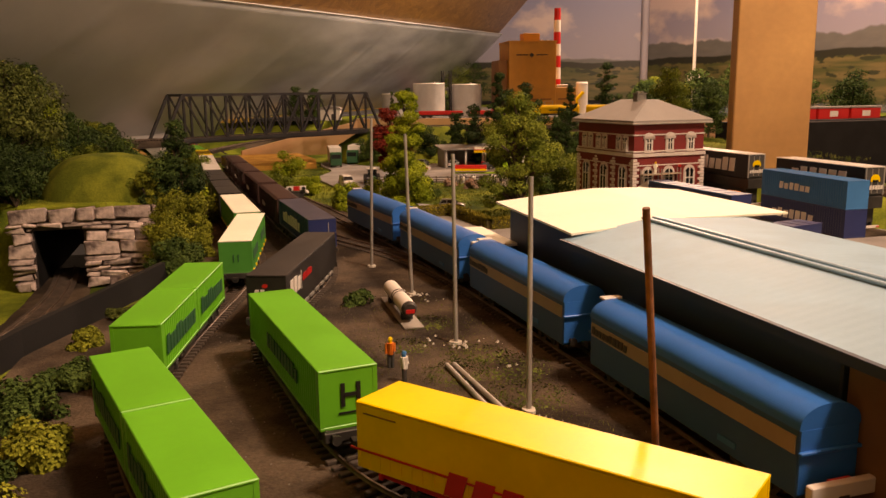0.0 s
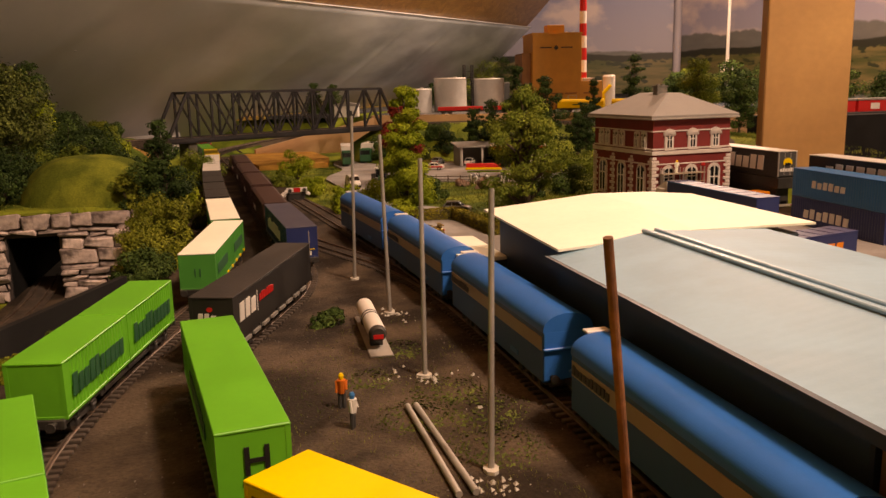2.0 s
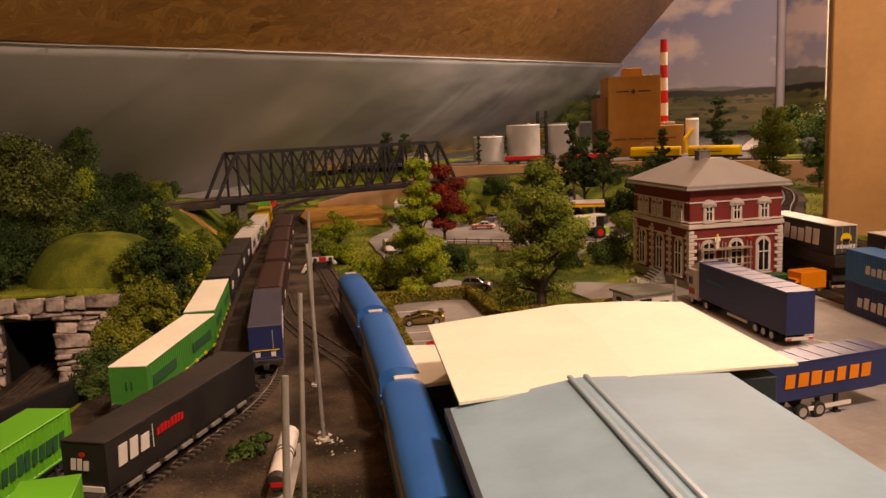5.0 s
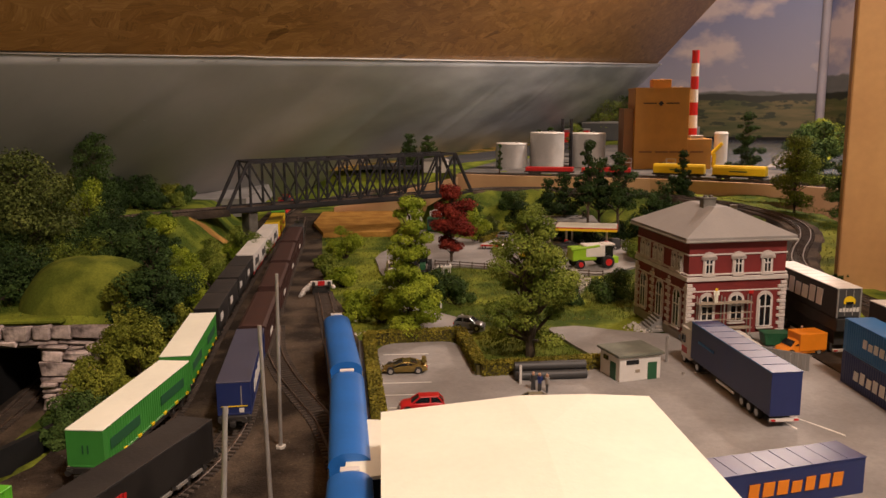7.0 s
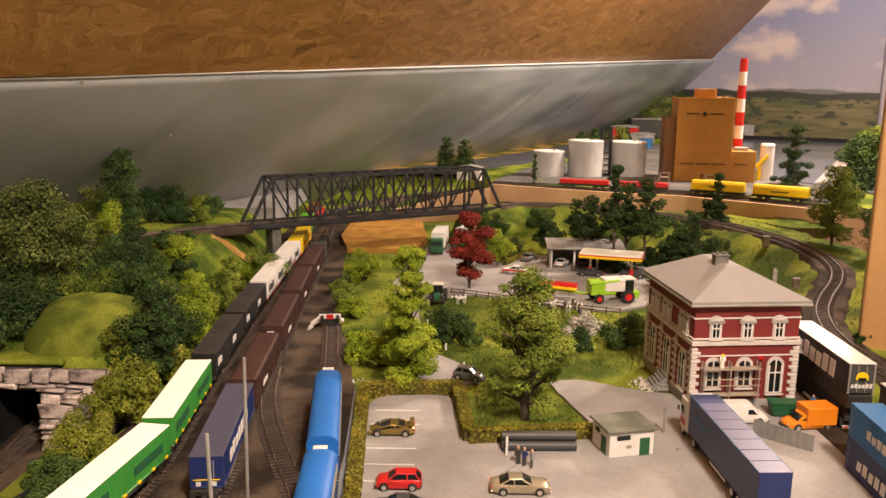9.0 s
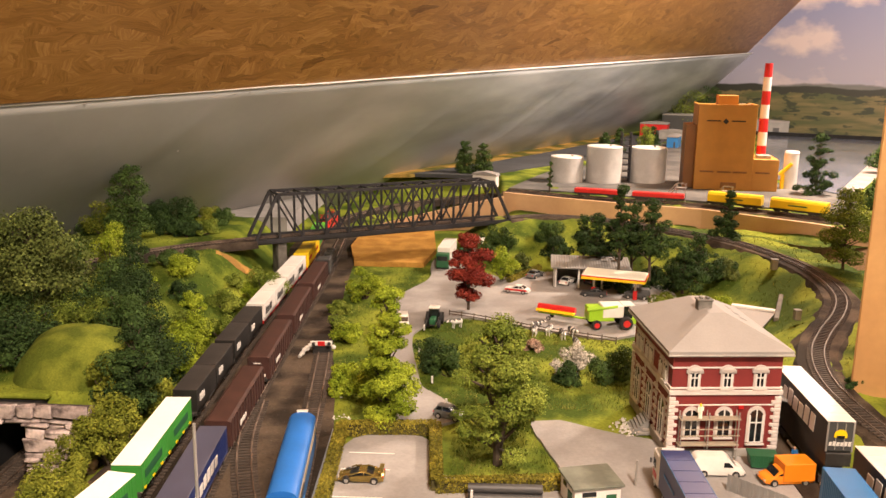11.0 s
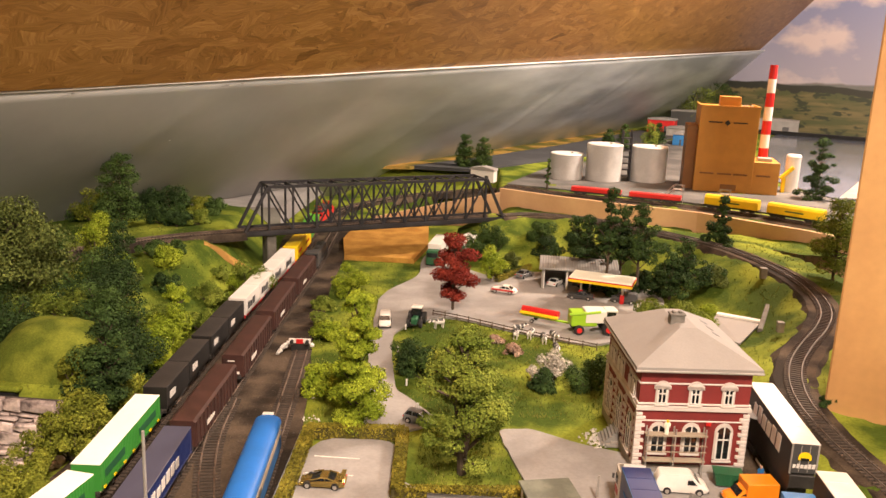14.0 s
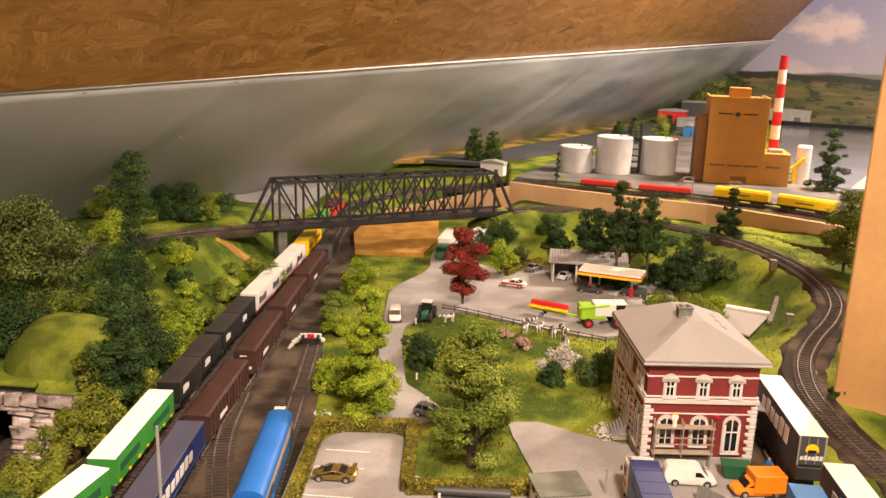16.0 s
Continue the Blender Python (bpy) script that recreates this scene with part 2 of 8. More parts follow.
def osb_material():
    """Oriented strand board: overlapping long wood flakes in several directions, finely streaked."""
    m = bpy.data.materials.new("osb_board")
    m.use_nodes = True
    nt = m.node_tree
    n, k = nt.nodes, nt.links
    b = n["Principled BSDF"]
    co = n.new("ShaderNodeTexCoord")
    warp = n.new("ShaderNodeTexNoise")
    warp.inputs["Scale"].default_value, warp.inputs["Detail"].default_value = 14.0, 6
    k.new(co.outputs["Object"], warp.inputs["Vector"])
    bent = n.new("ShaderNodeMix")
    bent.data_type, bent.blend_type = "RGBA", "ADD"
    bent.inputs["Factor"].default_value = 0.045
    k.new(co.outputs["Object"], bent.inputs["A"])
    k.new(warp.outputs["Color"], bent.inputs["B"])

    def calc(op, x, y):
        q = n.new("ShaderNodeMath")
        q.operation = op
        for i, v in enumerate((x, y)):
            if isinstance(v, (int, float)):
                q.inputs[i].default_value = v
            else:
                k.new(v, q.inputs[i])
        return q.outputs[0]

    value = edge = None
    for j, (turn, long, wide) in enumerate(((4, 11, 44), (-24, 13, 52), (31, 15, 58), (-58, 16, 56), (74, 18, 52), (8, 10, 66), (-11, 14, 48))):
        r = n.new("ShaderNodeMapping")
        r.inputs["Rotation"].default_value, r.inputs["Location"].default_value = (0, 0, radians(turn)), (j * 3.7, j * 1.3, 0)
        k.new(bent.outputs["Result"], r.inputs["Vector"])
        sc = n.new("ShaderNodeMapping")
        sc.inputs["Scale"].default_value = (long, wide, 1)
        k.new(r.outputs["Vector"], sc.inputs["Vector"])
        v = n.new("ShaderNodeTexVoronoi")
        v.voronoi_dimensions = "2D"
        v.inputs["Scale"].default_value = 1.0
        k.new(sc.outputs["Vector"], v.inputs["Vector"])
        sep = n.new("ShaderNodeSeparateColor")
        k.new(v.outputs["Color"], sep.inputs["Color"])
        st = n.new("ShaderNodeMapping")
        st.inputs["Scale"].default_value = (1.4, 5.0, 1)
        k.new(sc.outputs["Vector"], st.inputs["Vector"])
        fibre = n.new("ShaderNodeTexNoise")
        fibre.noise_dimensions = "2D"
        fibre.inputs["Scale"].default_value, fibre.inputs["Detail"].default_value = 1.0, 3
        k.new(st.outputs["Vector"], fibre.inputs["Vector"])
        mine = calc("ADD", calc("MULTIPLY", sep.outputs[0], .36), calc("MULTIPLY", fibre.outputs["Fac"], .64))
        mine = calc("SUBTRACT", mine, calc("MULTIPLY", calc("GREATER_THAN", sep.outputs[2], .96), .14))
        if value is None:
            value = mine
        else:
            mask = calc("GREATER_THAN", sep.outputs[1], .60)
            mx = n.new("ShaderNodeMix")
            k.new(mask, mx.inputs["Factor"])
            k.new(value, mx.inputs["A"])
            k.new(mine, mx.inputs["B"])
            value = mx.outputs["Result"]
    r = n.new("ShaderNodeValToRGB")
    e = r.color_ramp.elements
    e[0].position, e[0].color = 0.10, (0.135, 0.058, 0.014, 1)
    e[1].position, e[1].color = 0.84, (0.47, 0.255, 0.080, 1)
    e.new(0.36).color = (0.265, 0.124, 0.030, 1)
    e.new(0.58).color = (0.335, 0.166, 0.044, 1)
    k.new(value, r.inputs["Fac"])
    k.new(r.outputs["Color"], b.inputs["Base Color"])
    b.inputs["Roughness"].default_value = 0.42
    bp = n.new("ShaderNodeBump")
    bp.inputs["Strength"].default_value, bp.inputs["Distance"].default_value = 0.22, 0.0015
    k.new(value, bp.inputs["Height"])
    k.new(bp.outputs["Normal"], b.inputs["Normal"])
    return m


def sheet_material():
    """A painted cloudy sheet: greenish grey passing into pale blue-grey, with soft smudges; the paling imitates lamp
    sheen.
    """
    m = material("grey_sheet_painted_sheen", (0.360, 0.366, 0.346), 0.46, var=0.16, scale=2.6, fine=0.03, fscale=60, bump=0.05, bscale=30, second=(0.440, 0.430, 0.412), amount=(0.38, 0.66))
    n, k = m.node_tree.nodes, m.node_tree.links
    b = n["Principled BSDF"]
    under = b.inputs["Base Color"].links[0].from_socket
    co = n.new("ShaderNodeTexCoord")
    sep = n.new("ShaderNodeSeparateXYZ")
    k.new(co.outputs["Object"], sep.inputs[0])
    # lamp light put into the colour: paler along the board to the right
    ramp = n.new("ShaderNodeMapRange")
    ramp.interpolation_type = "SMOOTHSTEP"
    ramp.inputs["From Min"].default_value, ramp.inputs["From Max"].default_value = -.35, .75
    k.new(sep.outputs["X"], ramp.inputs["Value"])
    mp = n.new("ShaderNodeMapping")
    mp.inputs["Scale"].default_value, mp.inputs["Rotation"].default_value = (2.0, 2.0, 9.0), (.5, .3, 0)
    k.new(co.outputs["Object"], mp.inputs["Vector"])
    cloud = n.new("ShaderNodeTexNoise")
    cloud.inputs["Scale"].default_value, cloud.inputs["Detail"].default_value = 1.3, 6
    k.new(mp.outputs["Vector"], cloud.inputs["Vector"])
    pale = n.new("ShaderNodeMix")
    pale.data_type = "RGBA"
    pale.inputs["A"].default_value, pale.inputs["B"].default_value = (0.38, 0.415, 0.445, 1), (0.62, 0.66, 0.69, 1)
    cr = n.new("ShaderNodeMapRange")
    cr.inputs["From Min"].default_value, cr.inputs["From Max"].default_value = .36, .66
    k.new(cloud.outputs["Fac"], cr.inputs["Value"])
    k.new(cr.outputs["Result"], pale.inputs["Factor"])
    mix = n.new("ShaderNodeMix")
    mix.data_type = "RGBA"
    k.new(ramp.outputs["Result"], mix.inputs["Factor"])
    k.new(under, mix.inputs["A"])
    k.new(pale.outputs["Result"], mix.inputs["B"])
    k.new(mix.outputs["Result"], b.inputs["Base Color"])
    return m


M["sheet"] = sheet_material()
M["osb"] = osb_material()

# ---- building helpers ----
class Geo:
    """Collects vertices and faces for one mesh."""

    def __init__(self):
        self.v, self.f = [], []

    def add(self, verts, faces, m=None):
        o = len(self.v)
        self.v += [tuple(m @ Vector(p)) for p in verts] if m is not None else [tuple(p) for p in verts]
        self.f += [tuple(o + i for i in f) for f in faces]
        return self

    def box(self, cx, cy, cz, sx, sy, sz, m=None):
        """A box by its centre and size."""
        x, y, z = sx / 2, sy / 2, sz / 2
        vs = [(cx + a * x, cy + b * y, cz + c * z) for c in (-1, 1) for a, b in ((-1, -1), (1, -1), (1, 1), (-1, 1))]
        return self.add(vs, [(3, 2, 1, 0), (4, 5, 6, 7), (0, 1, 5, 4), (1, 2, 6, 5), (2, 3, 7, 6), (3, 0, 4, 7)], m)

    def span(self, x0, x1, y0, y1, z0, z1, m=None):
        return self.box((x0 + x1) / 2, (y0 + y1) / 2, (z0 + z1) / 2, x1 - x0, y1 - y0, z1 - z0, m)

    def tube(self, p0, p1, r0, r1=None, n=10):
        """A round bar from p0 to p1."""
        r1 = r0 if r1 is None else r1
        p0, p1 = Vector(p0), Vector(p1)
        q = (p1 - p0).to_track_quat("Z", "Y")
        vs = []
        for p, r in ((p0, r0), (p1, r1)):
            vs += [p + q @ Vector((r * math.cos(2 * math.pi * i / n), r * math.sin(2 * math.pi * i / n), 0)) for i in range(n)]
        fs = [(i, (i + 1) % n, n + (i + 1) % n, n + i) for i in range(n)]
        fs += [tuple(range(n - 1, -1, -1)), tuple(range(n, 2 * n))]
        return self.add(vs, fs)

    def bar(self, p0, p1, w, h):
        """A square bar from p0 to p1, its depth h upwards as far as can be."""
        p0, p1 = Vector(p0), Vector(p1)
        d = (p1 - p0).normalized()
        up = Vector((0, 0, 1)) if abs(d.z) < 0.95 else Vector((0, 1, 0))
        s = d.cross(up).normalized()
        u = s.cross(d).normalized()
        vs = [p + s * (a * w / 2) + u * (b * h / 2) for p in (p0, p1) for a, b in ((-1, -1), (1, -1), (1, 1), (-1, 1))]
        return self.add(vs, [(3, 2, 1, 0), (4, 5, 6, 7), (0, 1, 5, 4), (1, 2, 6, 5), (2, 3, 7, 6), (3, 0, 4, 7)])

    def prism(self, outline, z0, z1, m=None):
        """A flat outline (x, y), counter-clockwise, raised from z0 to z1."""
        n = len(outline)
        vs = [(x, y, z0) for x, y in outline] + [(x, y, z1) for x, y in outline]
        fs = [(i, (i + 1) % n, n + (i + 1) % n, n + i) for i in range(n)]
        return self.add(vs, fs + [tuple(range(n - 1, -1, -1)), tuple(range(n, 2 * n))], m)

    def profile(self, outline, y0, y1, m=None):
        """An outline (x, z), counter-clockwise seen from -y, drawn out from y0 to y1."""
        n = len(outline)
        vs = [(x, y0, z) for x, z in outline] + [(x, y1, z) for x, z in outline]
        fs = [(i, (i + 1) % n, n + (i + 1) % n, n + i)[::-1] for i in range(n)]
        return self.add(vs, [f[::-1] for f in fs] + [tuple(range(n)), tuple(range(2 * n - 1, n - 1, -1))], m)

    def mesh(self, name, mat=None, bevel=0.0, smooth=False, segments=1):
        me = bpy.data.meshes.new(name)
        if bevel:
            bm = bmesh.new()
            vs = [bm.verts.new(p) for p in self.v]
            for f in self.f:
                bm.faces.new([vs[i] for i in f])
            bmesh.ops.recalc_face_normals(bm, faces=bm.faces)
            sharp = [e for e in bm.edges if len(e.link_faces) == 2 and e.calc_face_angle(0) > 0.6]
            bmesh.ops.bevel(bm, geom=sharp, offset=bevel, segments=segments, affect="EDGES", clamp_overlap=True)
            bm.to_mesh(me)
            bm.free()
        else:
            me.from_pydata(self.v, [], self.f)
            bm = bmesh.new()
            bm.from_mesh(me)
            if len(self.f) < 20000:
                bmesh.ops.recalc_face_normals(bm, faces=bm.faces)
            bm.to_mesh(me)
            bm.free()
        if mat:
            me.materials.append(mat)
        if smooth:
            me.polygons.foreach_set("use_smooth", [True] * len(me.polygons))
            me.set_sharp_from_angle(angle=radians(40))
        return me


def part(name, geo, mat, parent=None, label="", bevel=0.0, smooth=False, m=None):
    """Links a Geo as one mesh object under a thing or part."""
    ob = new(name, geo.mesh(name, mat, bevel, smooth))
    if parent is not None:
        ob.parent = parent
    if m is not None:
        ob.matrix_basis = m
    if label:
        tagged(ob, label)
    return ob


def thing(name, label, category, m=None, group="", kind=""):
    """An Empty at the base of a thing, which parents its parts."""
    ob = new(name)
    ob.empty_display_size = 0.01
    if m is not None:
        ob.matrix_basis = m
    return tagged(ob, label, category, group, kind)


def solid(name, geo, mat, label, category, m=None, group="", kind="", bevel=0.0, smooth=False):
    """A thing of a single mesh."""
    return tagged(part(name, geo, mat, None, "", bevel, smooth, m), label, category, group, kind)


def shared(name, me, parent, m=None):
    ob = new(name, me)
    ob.parent = parent
    if m is not None:
        ob.matrix_basis = m
    return ob


def smooth_step(a, b, x):
    t = np.clip((x - a) / (b - a), 0, 1)
    return t * t * (3 - 2 * t)


def spline(points, step=0.01):
    """A smooth line through points, sampled at even steps."""
    p = np.array(points, float)
    if p.shape[1] == 2:
        p = np.hstack([p, np.zeros((len(p), 1))])
    ext = np.vstack([2 * p[0] - p[1], p, 2 * p[-1] - p[-2]])
    out = []
    for i in range(1, len(ext) - 2):
        a, b, c, d = ext[i - 1:i + 3]
        for t in np.linspace(0, 1, 40, endpoint=False):
            out.append(0.5 * ((2 * b) + (-a + c) * t + (2 * a - 5 * b + 4 * c - d) * t * t + (-a + 3 * b - 3 * c + d) * t ** 3))
    out = np.array(out + [p[-1]])
    s = np.concatenate([[0], np.cumsum(np.linalg.norm(np.diff(out, axis=0), axis=1))])
    q = np.arange(0, s[-1], step)
    return np.stack([np.interp(q, s, out[:, i]) for i in range(3)], 1)


def along(line, y0, length, step=0.01):
    """The pose of a vehicle whose near end stands at y0 on a sampled line, seated on two points of it, and the y of its far end."""
    i = int(np.argmin(np.abs(line[:, 1] - y0)))
    return seat(line, i, length, step)


def seat(line, i, length, step=0.01):
    j = min(i + int(round(length / step)), len(line) - 1)
    a, b = i + (j - i) * 0.15, i + (j - i) * 0.85
    pa, pb = line[int(a)], line[int(b)]
    c, d = (pa + pb) / 2, pb - pa
    yaw = math.degrees(math.atan2(-d[0], d[1]))
    pitch = math.degrees(math.asin(d[2] / np.linalg.norm(d)))
    return pose(c[0], c[1], c[2], pitch, 0, yaw), j


rng = random.Random(7)

# ---- lines of the plan: tracks (x, y, z of the ground below the sleepers) ----
TRACK_MAIN = spline([(.15, .0), (.10, .11), (.065, .20), (.038, .28), (.012, .36), (-.006, .44), (-.004, .52), (.014, .61), (.038, .70), (.066, .80), (.083, .90),
                     (.083, .98), (.076, 1.10), (.066, 1.30), (.058, 1.50), (.053, 1.70), (.050, 1.88), (.045, 2.05, 0)[:2], (.025, 2.22), (.012, 2.40)])
TRACK_RAMP = spline([(.012, 2.40, 0), (.050, 2.60, .006), (.20, 2.76, .022), (.42, 2.80, .045), (.62, 2.76, .068), (.80, 2.66, .085), (1.0, 2.52, .095)])
TRACK_YARD = spline([(.29, .10), (.24, .18), (.205, .228), (.16, .29), (.116, .352), (.097, .41), (.085, .50), (.077, .58), (.088, .65), (.118, .73), (.143, .80), (.155, .88),
                     (.151, .97), (.143, 1.06), (.136, 1.20), (.128, 1.38), (.118, 1.565), (.110, 1.75), (.102, 1.95), (.085, 2.15), (.07, 2.35)])
TRACK_WAGONS = spline([(.2795, .10), (.2765, .40), (.2700, .67), (.257, .90), (.236, 1.10), (.212, 1.30), (.193, 1.45)])
TRACK_SPUR = spline([(.143, 1.24), (.158, 1.13), (.183, 1.037), (.213, .955), (.238, .888), (.258, .80), (.270, .70)])
TRACK_LEFT = spline([(-.50, 1.40, .083), (-.38, 1.55, .083), (-.28, 1.68, .083), (-.18, 1.80, .083), (-.045, 1.90, .083)])
TRACK_RIGHT = spline([(.50, 2.21, .083), (.58, 2.245, .083), (.68, 2.235, .083), (.78, 2.185, .083), (.887, 2.089, .083), (.985, 1.975, .083), (1.047, 1.82, .08),
                      (1.066, 1.70, .075), (1.053, 1.59, .070), (1.018, 1.51, .064), (.966, 1.43, .058), (.928, 1.36, .054), (.905, 1.29, .050), (.896, 1.22, .047),
                      (.901, 1.135, .044), (.914, 1.06, .042), (.935, .95, .040), (.96, .82, .038), (.99, .66, .036)])
TRACK_TUNNEL = spline([(-.30, .50, -.057), (-.22, .70, -.057), (-.17, .84, -.057), (-.145, .98, -.057), (-.14, 1.10, -.057), (-.15, 1.24, -.057)])
TRACK_UPPER = spline([(.52, 2.62, .093), (.66, 2.53, .093), (.82, 2.47, .093), (1.02, 2.40, .093), (1.22, 2.27, .093), (1.42, 2.08, .093), (1.6, 1.85, .093)])
WALL_LINE = [(.50, 2.53), (.652, 2.444), (.80, 2.374), (1.0, 2.30), (1.21, 2.13), (1.42, 1.90)]
YARD_LEFT = [(-.20, .30), (-.165, .50), (-.105, .63), (-.01, .82), (.0, .95), (.012, 1.12), (.015, 1.30), (.012, 1.50), (.005, 1.70), (.0, 1.90), (-.05, 2.2)]


def near_line(x, y, line):
    """Distance from grid points to a sampled line, and the line's z there."""
    d = np.full(x.shape, 9.0)
    z = np.zeros(x.shape)
    for p in line[::2]:
        r = np.hypot(x - p[0], y - p[1])
        hit = r < d
        d[hit], z[hit] = r[hit], p[2]
    return d, z


def wall_side(x, y):
    """How far a point lies behind the beige retaining wall."""
    xs, ys = zip(*WALL_LINE)
    return y - np.interp(x, xs, ys)


def ground_height(x, y):
    h = np.zeros(x.shape)
    left = np.interp(y, [q[1] for q in YARD_LEFT], [q[0] for q in YARD_LEFT])
    into = left - x
    rise = np.interp(y, [1.0, 1.13, 1.3, 1.6, 1.8, 2.08, 2.5], [.0, .046, .05, .06, .083, .083, .045])
    width = np.interp(y, [1.1, 1.3, 1.7, 1.9], [.02, .13, .14, .10])
    bank = rise * smooth_step(0, 1, np.clip(into / width, 0, 1))
    h = np.where(y > 1.1, bank, h)
    # bank of trees far on the left, and the sunken tunnel approach
    h = h + .04 * smooth_step(.18, .45, into) * smooth_step(1.12, 1.3, y) * (1 - smooth_step(1.45, 1.7, y))
    sunk = (y <= 1.140) & (into > .006)
    h = np.where(sunk, -.057 + .10 * smooth_step(.22, .36, into), h)
    # embankment of the line on the far side
    d, z = near_line(x, y, TRACK_RIGHT)
    h = np.where(x > .40, np.maximum(h, np.clip(z - .55 * np.clip(d - .030, 0, 1), 0, 1)), h)
    outside = (x - np.interp(y, TRACK_RIGHT[::-1, 1], TRACK_RIGHT[::-1, 0]) > 0) & (y < 2.2) & (x > .8)
    h = np.where(outside, np.maximum(h, z - .012 * smooth_step(.03, .2, d)), h)
    # bank behind the filling station
    h = np.where((x > .44) & (x < 1.0), np.maximum(h, .055 * smooth_step(2.0, 2.16, y) * smooth_step(.44, .55, x)), h)
    # level strip under the loading track beside the station
    h = np.where((x > .785) & (x < .853) & (y > .7) & (y < 1.32), np.minimum(h, .002), h)
    # upper level behind the wall, and the land beyond
    back = wall_side(x, y)
    h = np.where((x > .50) & (back > .02), .093, h)
    h = np.where((x <= .50) & (y > 2.9), .093 * smooth_step(2.9, 3.0, y), h)
    d2, z2 = near_line(x, y, TRACK_RAMP)
    h = np.where((d2 < .04) & (h < .092), np.maximum(h, z2 - .001), h)
    rough = noise_grid(x, y)
    flat = (h < .002) & ~sunk
    return h + np.where(flat, 0, rough * np.clip(h * 40, 0, 1))


def noise_grid(x, y):
    out = np.zeros(x.shape)
    flat_x, flat_y, flat_o = x.ravel(), y.ravel(), out.ravel()
    for i in range(len(flat_o)):
        flat_o[i] = .006 * noise.noise((flat_x[i] * 11, flat_y[i] * 11, 0)) + .0025 * noise.noise((flat_x[i] * 45, flat_y[i] * 45, 3))
    return flat_o.reshape(x.shape)


def ground_z(x, y):
    """Height of the built landscape at a point, by its own grid."""
    xs, ys, gz = GRID
    i = min(max(int(np.searchsorted(xs, x)) - 1, 0), len(xs) - 2)
    j = min(max(int(np.searchsorted(ys, y)) - 1, 0), len(ys) - 2)
    u, v = (x - xs[i]) / (xs[i + 1] - xs[i]), (y - ys[j]) / (ys[j + 1] - ys[j])
    return float((gz[j, i] * (1 - u) + gz[j, i + 1] * u) * (1 - v) + (gz[j + 1, i] * (1 - u) + gz[j + 1, i + 1] * u) * v)


GRID = []


def terrain():
    xs = np.concatenate([np.arange(-1.5, -.5, .04), np.arange(-.5, 1.5, .0125), np.arange(1.5, 3.6, .05)])
    ys = np.concatenate([np.arange(-1.2, .2, .05), np.arange(.2, 2.7, .0125), np.arange(2.7, 6.6, .05)])
    gx, gy = np.meshgrid(xs, ys)
    gz = ground_height(gx, gy) - .0015
    GRID[:] = [xs, ys, gz]
    n, m = gx.shape
    vs = list(zip(gx.ravel(), gy.ravel(), gz.ravel()))
    cx, cy = gx[:-1, :-1] + .006, gy[:-1, :-1] + .006
    mouth = (cx > -.182) & (cx < -.100) & (cy > 1.12) & (cy < 1.195)
    off, _ = near_line(cx, cy, TRACK_RIGHT)
    aisle = (cy < 2.02) & (off > .125) & (cx > np.interp(cy, TRACK_RIGHT[::-1, 1], TRACK_RIGHT[::-1, 0])) | (cx > .99) & (cy < .66) | (cx > 1.30) & (cy < 2.02)
    keep = ~(mouth | aisle)
    fs = [(r * m + c, r * m + c + 1, (r + 1) * m + c + 1, (r + 1) * m + c) for r in range(n - 1) for c in range(m - 1) if keep[r, c]]
    me = bpy.data.meshes.new("ground")
    me.from_pydata(vs, [], fs)
    me.materials.append(M["grass"])
    me.polygons.foreach_set("use_smooth", [True] * len(me.polygons))
    tagged(new("ground", me), "flocked green model landscape baseboard", "ground", kind="structure")


terrain()


def sheet(name, outline, z0, z1, mat, label, category):
    return solid(name, Geo().prism(outline, z0, z1), mat, label, category, kind="structure")


solid("tunnel_cap", Geo().prism([(-.190, 1.139), (-.092, 1.139), (-.090, 1.205), (-.192, 1.205)], .038, .0465), M["grass"], "grass over the tunnel roof", "ground", kind="structure", bevel=.003)

# yard surface: one dark ballast sheet, its edge following the banks
left_edge = [(x + .012, y) for x, y in YARD_LEFT[1:]]
left_edge[0] = (-.12, .30)
yard = [(.34, -.2), (.335, .60), (.30, .90), (.285, 1.0), (.272, 1.10), (.250, 1.22), (.232, 1.34), (.200, 1.47), (.190, 1.62), (.165, 1.80), (.150, 2.0), (.13, 2.45), (-.04, 2.5)]
sheet("yard_ground", yard + left_edge[::-1] + [(-.16, -.2)], -.004, .0015, M["ballast"], "dark brown ballast of the goods yard", "ground")
for name, line, half in (("ballast_bed", TRACK_RIGHT, .027), ("ballast_bed", TRACK_LEFT, .022), ("ballast_bed", TRACK_RAMP, .028), ("ballast_bed", TRACK_TUNNEL, .03), ("ballast_bed", TRACK_UPPER, .04)):
    g = Geo()
    vs, fs = [], []
    for i, p in enumerate(line):
        d = line[min(i + 1, len(line) - 1)] - line[max(i - 1, 0)]
        s = np.array([d[1], -d[0]]) / np.hypot(d[0], d[1])
        w = half * (1 + .10 * noise.noise((p[0] * 30, p[1] * 30, 1)))
        for k, dz in ((-1.5, -.012), (-1, .0015), (1, .0015), (1.5, -.012)):
            vs.append((p[0] + s[0] * w * k, p[1] + s[1] * w * k, p[2] + dz))
        if i:
            a = 4 * i
            fs += [(a - 4 + j, a - 3 + j, a + 1 + j, a + j) for j in range(3)]
    g.add(vs, fs)
    solid(name, g, M["ballast"], "dark grey-brown ballast shoulder under a track", "ballast", kind="structure")

